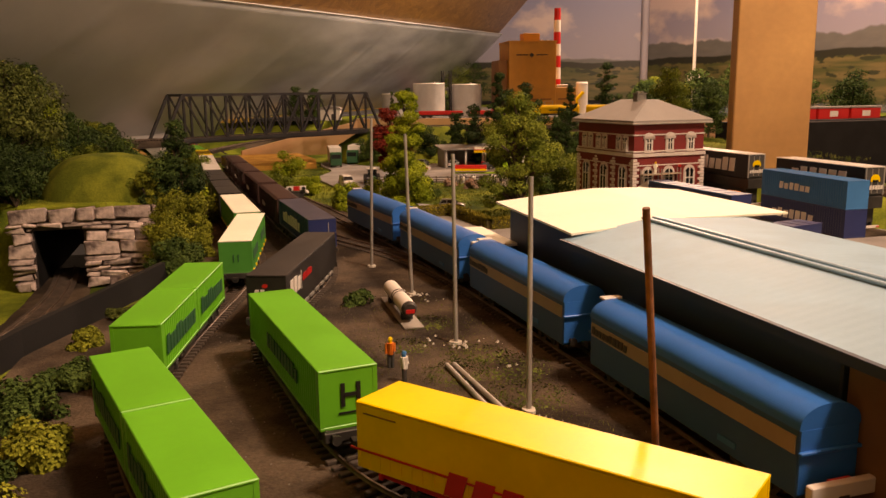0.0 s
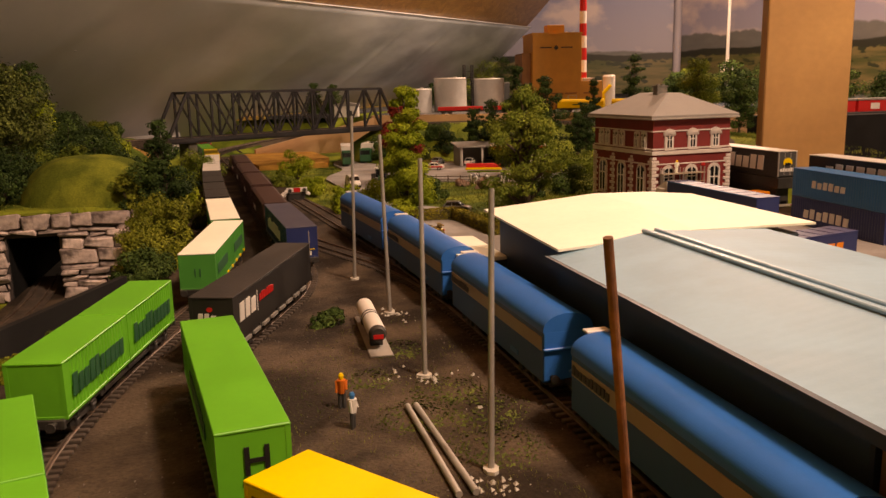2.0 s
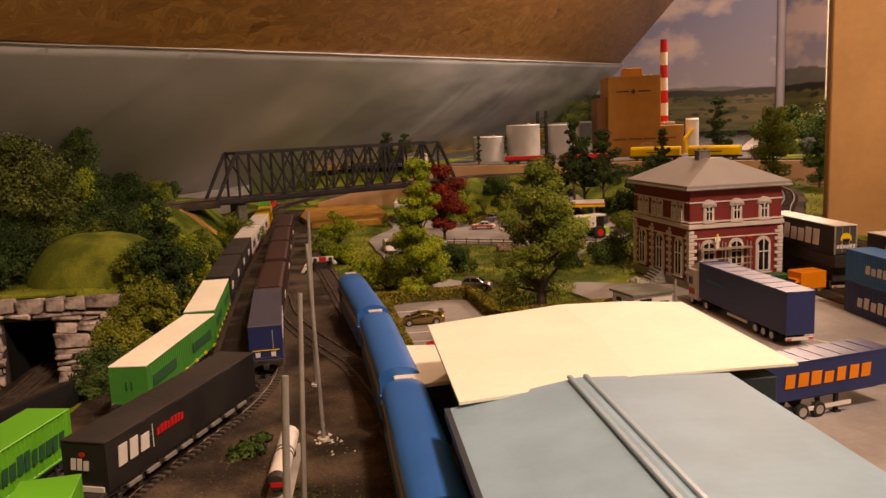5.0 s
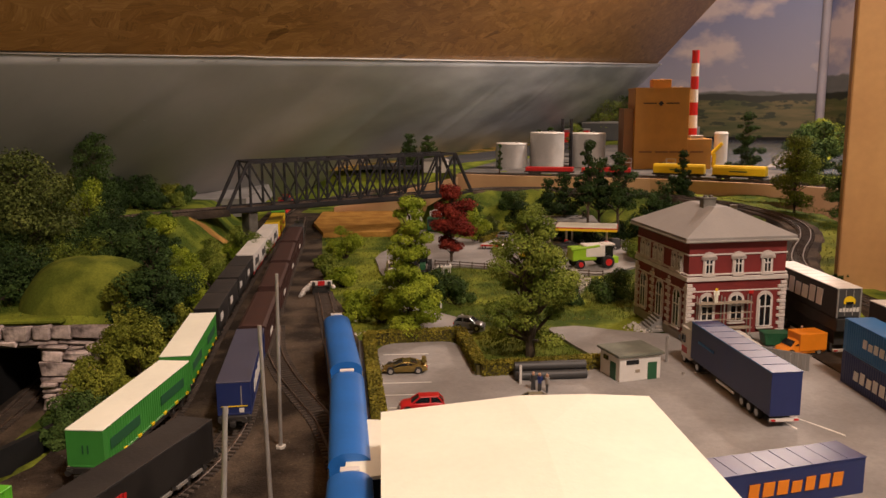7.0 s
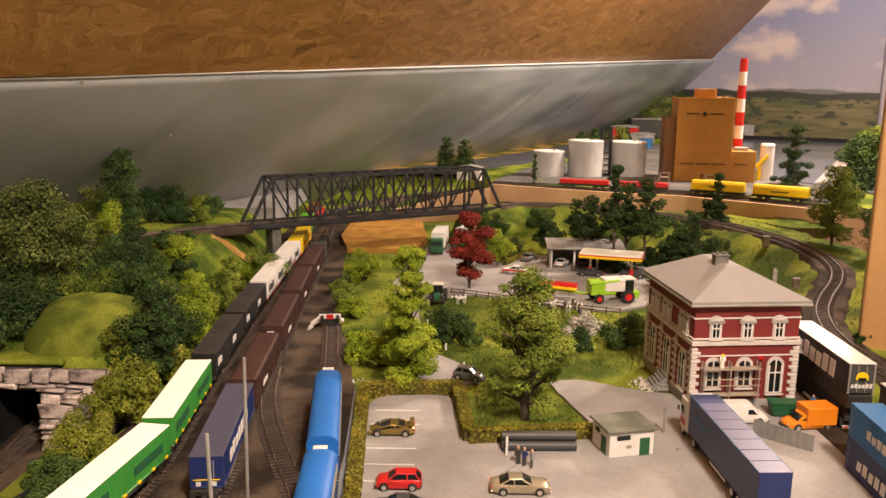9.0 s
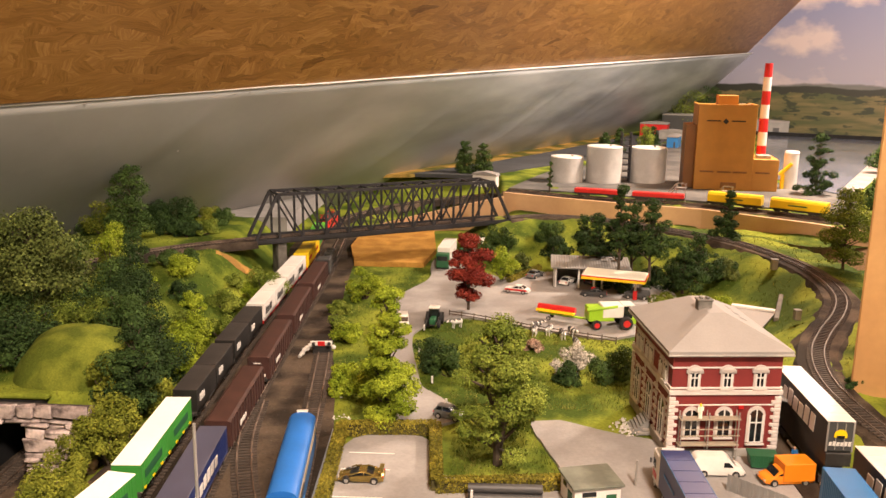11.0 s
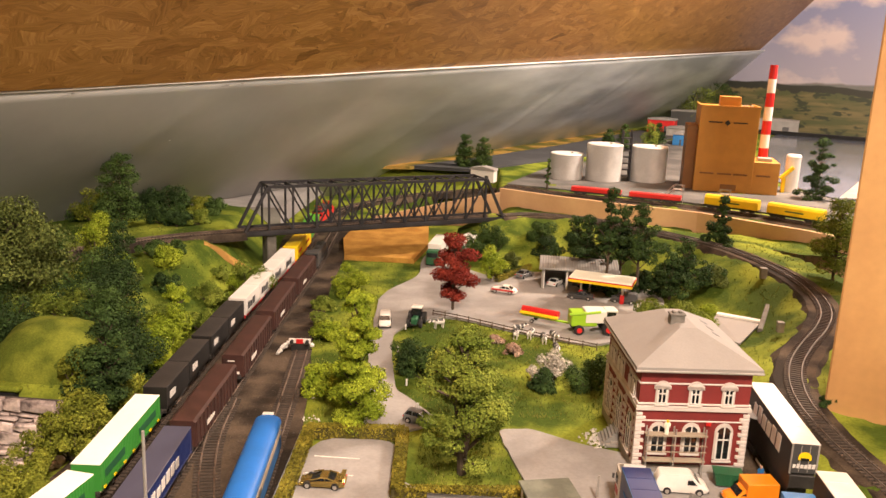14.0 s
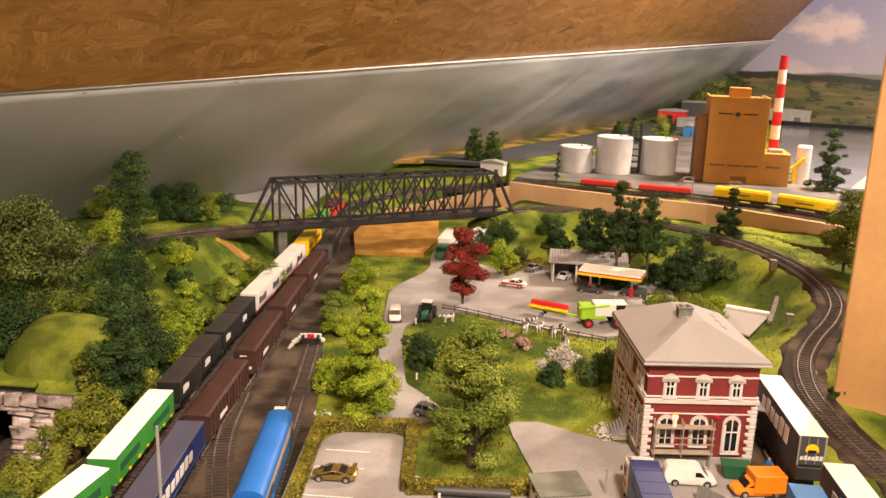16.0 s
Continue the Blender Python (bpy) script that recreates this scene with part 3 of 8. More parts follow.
# paved areas
def soften(poly):
    """The outline with its corners rounded off and slightly uneven."""
    out = []
    n = len(poly)
    for i in range(n):
        a, b, c = (np.array(poly[(i + k) % n]) for k in (-1, 0, 1))
        p, q = b + (a - b) * .3, b + (c - b) * .3
        for t in np.linspace(0, 1, 6):
            v = (1 - t) ** 2 * p + 2 * t * (1 - t) * b + t * t * q
            v = v + .0035 * np.array([noise.noise((v[0] * 40, v[1] * 40, 2)), noise.noise((v[0] * 40, v[1] * 40, 9))])
            out.append((float(v[0]), float(v[1])))
    return out


lot = [(.268, .60), (.60, .56), (.95, .60), (.88, .80), (.86, .95), (.855, 1.02), (.84, 1.135), (.66, 1.160), (.60, 1.182), (.548, 1.212), (.508, 1.205), (.515, 1.16), (.545, 1.045), (.395, 1.045), (.385, 1.155), (.268, 1.145)]
sheet("pavement", soften(lot), -.003, .0025, M["asphalt"], "pale grey paved lorry and car park", "pavement")
road = [(.345, 1.16), (.40, 1.19), (.43, 1.215), (.40, 1.26), (.36, 1.31), (.335, 1.45), (.325, 1.56), (.40, 1.66), (.54, 1.59), (.66, 1.54), (.75, 1.60), (.80, 1.70), (.84, 1.83), (.82, 1.93), (.60, 2.02), (.50, 1.93), (.43, 2.0), (.40, 2.12), (.34, 2.16),
        (.325, 2.05), (.335, 1.92), (.27, 1.76), (.285, 1.60), (.30, 1.45), (.315, 1.30), (.32, 1.22)]
sheet("road", soften(road), -.003, .0025, M["asphalt"], "pale grey country road and filling station forecourt", "road")
sheet("kerb", [(.274, .86), (.282, .86), (.267, 1.162), (.259, 1.162)], -.002, .0035, M["kerb"], "blue-grey kerb strip beside the car park", "kerb")
sheet("loading_bay", [(.790, .80), (.851, .80), (.851, 1.30), (.790, 1.31)], -.003, .0042, M["ballast"], "dark ballast of the loading track beside the station", "ground")
sheet("back_road", [(-.75, 2.22), (-.06, 2.26), (-.06, 2.95), (-.35, 2.95)], .02, .066, M["asphalt"], "pale grey road behind the left bank", "road")
sheet("field", [(.15, 2.03), (.31, 2.03), (.33, 2.18), (.31, 2.42), (.12, 2.42), (.115, 2.2)], -.003, .010, M["field"], "orange stubble field", "field")
sheet("upper_road", [(.20, 2.95), (.42, 2.93), (.62, 3.18), (1.05, 3.75), (1.5, 4.7), (1.25, 4.75), (.75, 3.80), (.45, 3.30)], .085, .0965, M["darkroad"], "dark asphalt road on the upper level", "road")
sheet("upper_verge", [(.02, 2.90), (.20, 2.93), (.45, 3.32), (.75, 3.82), (1.25, 4.78), (1.0, 4.85), (.4, 3.8)], .085, .0960, M["verge"], "ochre verge beside the upper road", "field")
sheet("upper_pavement", [(.52, 2.66), (.62, 2.63), (1.05, 2.47), (1.36, 2.28), (1.52, 2.55), (1.42, 2.80), (1.32, 3.0), (1.55, 4.4), (1.2, 4.2), (.9, 3.35), (.72, 3.2), (.62, 2.95)], .085, .0955, M["yardgrey"], "grey paving round the storage tanks and factory", "pavement")
sheet("water", [(1.46, 2.72), (1.62, 2.3), (3.4, 2.3), (3.4, 5.2), (2.25, 5.4), (1.9, 4.6), (1.40, 3.05)], .085, .0975, M["water"], "still grey-blue harbour water", "water")
sheet("quay_path", [(1.49, 2.66), (1.55, 2.66), (2.66, 4.52), (2.56, 4.56)], .090, .101, M["asphalt"], "grey quay path across the harbour", "pavement")
sheet("quay_verge", [(1.55, 2.66), (1.64, 2.62), (2.80, 4.42), (2.66, 4.52)], .090, .100, M["grass"], "rough grass beside the quay path", "ground")
solid("quay_edge", Geo().bar((1.65, 5.05, .106), (2.75, 4.48, .106), .03, .022), M["black"], "black quay wall behind the harbour", "quay", kind="structure", bevel=.003)
# orange earth slip on the bank under the bridge
g = Geo()
ring = [(.004, 1.866), (-.020, 1.842), (-.056, 1.818), (-.095, 1.803), (-.100, 1.818), (-.062, 1.846), (-.010, 1.882)]
cx, cy = -.045, 1.842
top = [(x, y, ground_z(x, y) + .0005) for x, y in ring]
mid = [((x + cx) / 2, (y + cy) / 2, ground_z((x + cx) / 2, (y + cy) / 2) + .005 + .003 * rng.random()) for x, y in ring]
g.add(top + mid + [(cx, cy, ground_z(cx, cy) + .006)], [(i, (i + 1) % 7, 7 + (i + 1) % 7, 7 + i) for i in range(7)] + [(7 + i, 7 + (i + 1) % 7, 14) for i in range(7)])
solid("earth_slip", g, M["soil"], "bare orange earth on the grass bank", "earth", kind="structure", smooth=True)


# ---- tracks ----
rail_profile = [(-.0011, .0), (.0011, .0), (.0005, .0006), (.0004, .0016), (.0006, .0022), (-.0006, .0022), (-.0004, .0016), (-.0005, .0006)]
sleeper_mesh = Geo().box(0, 0, 0, .030, .0032, .0022).mesh("sleeper", M["sleeper"], .0004)


def railway(line, label, each=0, lift=.0015, steel="rail"):
    root = thing("railway_track", label, "railway track", kind="structure")
    tang = np.gradient(line, axis=0)
    tang /= np.linalg.norm(tang, axis=1)[:, None]
    for side in (-1, 1):
        g = Geo()
        vs, fs = [], []
        k = len(rail_profile)
        for i, (p, d) in enumerate(zip(line, tang)):
            s = np.array([d[1], -d[0], 0])
            c = p + s * side * .00825 + np.array([0, 0, lift + .0022])
            vs += [tuple(c + s * a + np.array([0, 0, b])) for a, b in rail_profile]
            if i:
                o = k * (i - 1)
                fs += [(o + j, o + (j + 1) % k, o + k + (j + 1) % k, o + k + j) for j in range(k)]
        part("rail", g.add(vs, fs), M[steel], root)
    total = len(line) * .01
    stuff = Geo()
    count = int(total / .0072)
    for i in range(count):
        f = i * .0072 / .01
        j = min(int(f), len(line) - 2)
        p = line[j] + (line[j + 1] - line[j]) * (f - j)
        m = pose(p[0], p[1], p[2] + lift + .0012, 0, 0, math.degrees(math.atan2(-tang[j][0], tang[j][1])) + rng.uniform(-1, 1))
        if i < each:
            shared("sleeper", sleeper_mesh, root, m)
        else:
            stuff.box(0, 0, 0, .030, .0032, .0022, m)
    if stuff.v:
        tagged(part("sleepers", stuff, M["sleeper"], root), kind="stuff")
    return root


railway(TRACK_MAIN, "curving through track with dark sleepers on brown ballast", 300)
railway(TRACK_RIGHT, "curved single track with bright rails on the grass embankment", 300, steel="rail_bright")
railway(TRACK_RAMP, "track climbing on a curved ramp behind the bridge")
railway(TRACK_YARD, "winding yard track under the standing wagons", 300)
railway(TRACK_WAGONS, "straight siding beside the blue warehouse", 200)
railway(TRACK_SPUR, "curved connecting track between yard and siding", 90)
railway(TRACK_LEFT, "weathered track on the grass bank left of the bridge")
railway(TRACK_TUNNEL, "sunken track running into the stone tunnel portal")
railway(TRACK_UPPER, "upper track along the retaining wall")

# ---- retaining walls, fascia and room ----
def wall_strip(points, z0, z1, thick, mat, name, label, category="wall"):
    """An upright board along a line of points (x, y), with heights z0 and z1 or a list of tops."""
    g = Geo()
    for i in range(len(points) - 1):
        a, b = Vector((*points[i], 0)), Vector((*points[i + 1], 0))
        d = (b - a).normalized()
        s = Vector((d.y, -d.x, 0)) * thick
        ta = z1[i] if isinstance(z1, list) else z1
        tb = z1[i + 1] if isinstance(z1, list) else z1
        vs = [(*(a).xy, z0), (*(b).xy, z0), (*(b - s).xy, z0), (*(a - s).xy, z0), (*(a).xy, ta), (*(b).xy, tb), (*(b - s).xy, tb), (*(a - s).xy, ta)]
        g.add(vs, [(3, 2, 1, 0), (4, 5, 6, 7), (0, 1, 5, 4), (1, 2, 6, 5), (2, 3, 7, 6), (3, 0, 4, 7)])
    return solid(name, g, mat, label, category, kind="structure")


wall_strip(WALL_LINE, .0, .101, .012, M["beige"], "retaining_wall", "beige hardboard retaining wall below the upper track")
wall_strip([(.50, 2.50), (.33, 2.47), (.15, 2.42)], .0, [.095, .060, .022], .010, M["beige"], "retaining_wall", "beige sloping ramp wall behind the bridge")
wall_strip([(-.152, .44), (-.092, .63), (-.045, .742), (-.004, .845), (.002, .90)], -.06, [.021, .021, .021, .020, .012], .006, M["black"], "black_board", "black board along the sunken track", "fascia")

# attic slope: OSB above, a smooth grey sheet below it, both on one inclined plane
EDGE = Vector((-.079, 1.893, .398))
ALONG = Vector((.53, .85, .038)).normalized()
UPHILL = Vector((.85, -.53, 1.06)).normalized()
OUT = ALONG.cross(UPHILL).normalized()


def slab(a0, a1, u0, u1, thick, mat, name, label, lift=0.0, origin=EDGE, cuts=1):
    g = Geo()
    m = Matrix.Identity(4)
    m.col[0][:3], m.col[1][:3], m.col[2][:3], m.col[3][:3] = ALONG, UPHILL, OUT, origin
    g.span(a0, a1, u0, u1, lift, lift + thick)
    ob = solid(name, g, mat, label, name, kind="structure")
    ob.matrix_basis = m
    return ob


side = 1 if OUT.z > 0 else -1
slab(-3.2, 3.98, 0.0, 3.0, .018, M["osb"], "ceiling", "sloping OSB board ceiling of the attic", lift=0 if side > 0 else -.018)


def edge_trim():
    """The thin, slightly wavy white edge of the sheet where it is pinned under the board."""
    vs, fs = [], []
    n = 420
    for i in range(n + 1):
        a = -3.2 + 7.18 * i / n
        u = .0022 * noise.noise((a * 5, 1, 0)) + .0009 * noise.noise((a * 21, 4, 0))
        for du, dv in ((-.0017, -.0012), (.0003, -.0012), (.0003, .0010), (-.0017, .0010)):
            vs.append(tuple(EDGE + ALONG * a + UPHILL * (u + du) + OUT * side * dv))
        if i:
            o = 4 * (i - 1)
            fs += [(o + j, o + (j + 1) % 4, o + 4 + (j + 1) % 4, o + 4 + j) for j in range(4)]
    solid("trim", Geo().add(vs, fs), M["line"], "thin wavy white edge below the OSB board", "trim", kind="structure")


edge_trim()
for a, u, w in ((.02, -.012, .014), (.06, -.012, .010), (-.32, -.010, .012), (1.05, -.010, .012), (-.05, -.17, .008), (.72, -.011, .010)):
    p = EDGE + ALONG * a + UPHILL * u - OUT * side * (.0005 + .03 * abs(u))
    m = Matrix.Identity(4)
    m.col[0][:3], m.col[1][:3], m.col[2][:3], m.col[3][:3] = ALONG, UPHILL, OUT, p
    solid("staple", Geo().box(0, 0, 0, w * .55, .0014, .0014), M["pole"], "small bright staple in the grey sheet", "staple", group="staples in the sheet", m=m)



def crease(a, q):
    """Sharp diagonal folds that run down from the staples."""
    out = 0.0
    for a0, run, deep in ((.03, -.55, .0040), (1.05, -.40, .0030), (.62, -.50, .0022), (-.75, -.45, .0030), (1.75, -.35, .0030), (2.3, -.3, .0025)):
        d = abs(a - a0 - run * q)
        out += deep * max(0.0, 1 - d / .045) * math.sin(math.pi * min(q * 1.6, 1.0))
    return out


def backdrop_sheet():
    """The smooth grey sheet that hangs from the board's edge to the layout in a gentle hollow."""
    vs, fs = [], []
    na, nb = 420, 26
    for i in range(na + 1):
        a = -3.2 + 7.2 * i / na
        for j in range(nb + 1):
            q = j / nb
            p = EDGE + ALONG * a - UPHILL * (q * .74) + OUT * side * (.0025 + .065 * q ** 1.6) + OUT * math.sin(math.pi * min(q * 1.3, 1)) * (.010 * noise.noise((a * 1.3, q * 2, 4)) + .004 * noise.noise((a * 4.5 + q * 3, q * 1.5, 9))) - OUT * side * crease(a, q)
            vs.append(tuple(p))
    for i in range(na):
        for j in range(nb):
            o = i * (nb + 1) + j
            fs.append((o, o + 1, o + nb + 2, o + nb + 1))
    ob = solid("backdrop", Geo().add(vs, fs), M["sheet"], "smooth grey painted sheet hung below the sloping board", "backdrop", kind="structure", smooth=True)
    th = ob.modifiers.new("thickness", "SOLIDIFY")
    th.thickness, th.offset = .004, 0


backdrop_sheet()


def photo_backdrop(name, a, b, z0, z1, seed, haze):
    """A printed landscape on the end wall: hills, a haze line and a clouded sky, drawn by height."""
    m = bpy.data.materials.new(name)
    m.use_nodes = True
    nt = m.node_tree
    n, k = nt.nodes, nt.links
    bs = n["Principled BSDF"]
    bs.inputs["Roughness"].default_value = 0.5
    co = n.new("ShaderNodeTexCoord")
    sep = n.new("ShaderNodeSeparateXYZ")
    k.new(co.outputs["Object"], sep.inputs[0])

    def tex(sx, sz, scale, detail, off):
        mp = n.new("ShaderNodeMapping")
        mp.inputs["Scale"].default_value, mp.inputs["Location"].default_value = (sx, 1, sz), (off, seed, off * .7)
        k.new(co.outputs["Object"], mp.inputs["Vector"])
        t = n.new("ShaderNodeTexNoise")
        t.inputs["Scale"].default_value, t.inputs["Detail"].default_value = scale, detail
        k.new(mp.outputs["Vector"], t.inputs["Vector"])
        return t.outputs["Fac"]

    def math_node(op, x, y):
        q = n.new("ShaderNodeMath")
        q.operation = op
        for i, v in enumerate((x, y)):
            if isinstance(v, (int, float)):
                q.inputs[i].default_value = v
            else:
                k.new(v, q.inputs[i])
        return q.outputs[0]

    def blend(f, x, y):
        q = n.new("ShaderNodeMix")
        q.data_type = "RGBA"
        k.new(f, q.inputs["Factor"])
        for s, v in (("A", x), ("B", y)):
            if isinstance(v, tuple):
                q.inputs[s].default_value = (*v, 1)
            else:
                k.new(v, q.inputs[s])
        return q.outputs["Result"]

    def step(v, lo, hi):
        q = n.new("ShaderNodeMapRange")
        q.inputs["From Min"].default_value, q.inputs["From Max"].default_value = lo, hi
        k.new(v, q.inputs["Value"])
        return q.outputs["Result"]

    z = sep.outputs["Z"]
    sky = blend(step(z, .42, 1.05), (0.27, 0.26, 0.32), (0.10, 0.13, 0.28))
    cloud = step(tex(1.0, 1.6, 2.6, 6, 3.1), .50, .60)
    sky = blend(math_node("MULTIPLY", cloud, .80), sky, (0.52, 0.42, 0.39))
    ridge = math_node("ADD", math_node("MULTIPLY", tex(.8, .0, 2.4, 5, 1.0), .10 + haze * 1.6), .31 - haze * .3)
    far = blend(tex(3, 9, 3, 4, 7.0), (0.08, 0.085, 0.085), (0.15, 0.15, 0.14))
    col = blend(step(math_node("SUBTRACT", ridge, z), -.006, .006), sky, far)
    ridge2 = math_node("ADD", math_node("MULTIPLY", tex(1.2, .0, 2.2, 4, 5.0), .08), .325)
    fields = blend(step(tex(1.2, 9, 3, 3, 2.0), .42, .60), (0.060, 0.070, 0.022), (0.140, 0.112, 0.045))
    hedges = blend(step(tex(4, 10, 3.2, 5, 9.0), .56, .62), fields, (0.022, 0.030, 0.012))
    under = math_node("SUBTRACT", ridge2, z)
    treeline = math_node("ADD", math_node("MULTIPLY", tex(6, .0, 3, 5, 11.0), .06), .008)
    wood = blend(step(math_node("SUBTRACT", under, treeline), -.004, .004), (0.020, 0.022, 0.014), hedges)
    col = blend(step(under, -.004, .004), col, wood)
    k.new(col, bs.inputs["Base Color"])
    a, b = Vector(a), Vector(b)
    d = (b - a)
    g = Geo().span(0, d.length, 0, .01, z0, z1)
    ob = solid(name, g, m, "printed landscape of hills under a cloudy sky", "backdrop", kind="structure")
    ob.matrix_basis = pose(a.x, a.y, 0, 0, 0, math.degrees(math.atan2(d.y, d.x)))


photo_backdrop("backdrop_end", (1.35, 5.66), (2.80, 4.76), -.1, 2.1, 3.0, .02)
photo_backdrop("backdrop_side", (2.80, 4.76), (3.55, 1.2), -.1, 2.1, 8.0, .15)
# added tube, stands in for soft shading where the backdrops curve together
solid("wall_corner_trim", Geo().tube((2.778, 4.738, -.1), (2.778, 4.738, 2.1), .024, n=24), M["corner"], "added grey tube imitating the soft shading of the corner between two backdrops", "trim", kind="structure", smooth=True)
solid("wall_right", Geo().span(3.55, 3.65, -2.5, 1.3, -1.0, 2.1), M["plaster"], "plain painted room wall", "wall", kind="structure")
solid("wall_behind", Geo().span(-3.4, 3.65, -2.6, -2.5, -1.0, 2.1), M["plaster"], "plain painted room wall", "wall", kind="structure")
solid("ceiling_flat", Geo().span(-.2, 3.7, -2.6, 6.2, 2.0, 2.1), M["plaster"], "plain flat ceiling strip of the attic", "ceiling", kind="structure")
solid("floor", Geo().span(-3.4, 3.7, -2.6, 6.6, -1.1, -1.0), M["concrete"], "plain grey room floor", "floor", kind="structure")
# wooden posts
post = thing("wooden_post", "broad pale wooden board post beside the far line", "post", pose(.921, 1.236, .036, 0, 0, -25.5))
part("post_board", Geo().span(0, .125, .0, .055, 0, 2.0), M["wood"], post, bevel=.002)


# ---- truss bridge ----
def truss_bridge():
    L, W, H, N = .628, .064, .106, 12
    root = thing("truss_bridge", "dark grey steel truss railway bridge over the yard throat", "bridge", pose(-.036, 1.884, .074, 0, 0, 29.6))
    part("deck", Geo().span(-.01, L + .01, 0, W, .0, .007), M["bridge"], root, bevel=.001)
    part("abutment", Geo().span(.050, .070, .008, W - .008, -.076, 0), M["greystone"], root, "weathered grey concrete pier", bevel=.002)
    part("abutment", Geo().span(L - .040, L - .012, .008, W - .008, -.076, 0), M["greystone"], root, "weathered grey concrete pier", bevel=.002)
    step = L / N
    for y in (.0, W):
        part("bottom_chord", Geo().bar((0, y, .008), (L, y, .008), .005, .008), M["bridge"], root)
        part("top_chord", Geo().bar((step * .96, y, H), (L - step * .96, y, H), .0055, .006), M["bridge"], root)
        for x0, x1 in ((0, step * .96), (L, L - step * .96)):
            part("end_post", Geo().bar((x0, y, .008), (x1, y, H), .0055, .006), M["bridge"], root)
        for i in range(1, N):
            x = i * step
            part("vertical", Geo().bar((x, y, .008), (x, y, H), .0042, .0044), M["bridge"], root)
        for i in range(1, N - 1):
            a, b = (i * step, (i + 1) * step) if i < N / 2 else ((i + 1) * step, i * step)
            part("diagonal", Geo().bar((a, y, H), (b, y, .010), .0030, .0036), M["bridge"], root)
            if abs(i - (N - 1) / 2) < 3.1:
                part("diagonal", Geo().bar((b, y, H), (a, y, .010), .0026, .0030), M["bridge"], root)
    for i in range(1, N):
        x = i * step
        part("cross_strut", Geo().bar((x, 0, H), (x, W, H), .003, .004), M["bridge"], root)
        if i < N - 1:
            part("sway_brace", Geo().bar((x, 0, H), (x + step, W, H), .0018, .002), M["bridge"], root)
            part("sway_brace", Geo().bar((x, W, H), (x + step, 0, H), .0018, .002), M["bridge"], root)
    for s in (-.00825, .00825):
        part("rail", Geo().bar((-.01, W / 2 + s, .0105), (L + .01, W / 2 + s, .0105), .0014, .0022), M["rail"], root)
    for i in range(int(L / .0075)):
        shared("sleeper", sleeper_mesh, root, pose(i * .0075 + .003, W / 2, .0082, 0, 0, 90))


truss_bridge()


# ---- tunnel portal of rubble stone ----
def tunnel_portal():
    root = thing("tunnel_portal", "stone tunnel portal of grey-brown rubble blocks round a black mouth", "tunnel portal", pose(-.190, 1.112, -.058, 0, 0, -1))
    W, H = .166, .104
    ox0, ox1, oh = .022, .080, .076
    g = Geo().span(0, ox0, .004, .014, 0, H - .004).span(ox1, W, .004, .014, 0, H - .004).span(ox0, ox1, .004, .014, oh, H - .004)
    part("backing", g, M["mortar"], root, "dark mortar behind the stones")
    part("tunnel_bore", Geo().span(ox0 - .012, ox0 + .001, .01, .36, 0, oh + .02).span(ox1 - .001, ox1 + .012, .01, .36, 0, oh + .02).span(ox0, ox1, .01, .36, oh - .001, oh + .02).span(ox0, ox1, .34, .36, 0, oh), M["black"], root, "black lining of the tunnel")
    z = .001
    while z < H - .004:
        h = min(rng.choice((.006, .008, .011, .014, .017)), H - z + .002)
        x = -.002 - rng.uniform(0, .006)
        while x < W:
            w = rng.uniform(.012, .046)
            x1 = min(x + w, W + .003)
            # leave the mouth open
            if z < oh:
                if x < ox0 < x1:
                    x1 = ox0
                if ox0 <= x < ox1:
                    x = ox1
                    continue
            if x1 - x > .004:
                d = rng.uniform(.0020, .0065)
                g = Geo().box(0, 0, 0, x1 - x - .0014, d + .006, h - .0014)
                g.v = [(a + rng.uniform(-.0034, .0034), b + rng.uniform(-.0022, .0022), c + rng.uniform(-.0026, .0026)) for a, b, c in g.v]
                ob = part("stone", g, M["rock"], root, bevel=.0014)
                ob.matrix_basis = pose((x + x1) / 2, .004 - d / 2, z + h / 2, rng.uniform(-6, 6), rng.uniform(-4, 4), rng.uniform(-5, 5))
            x = x1
        z += h


tunnel_portal()


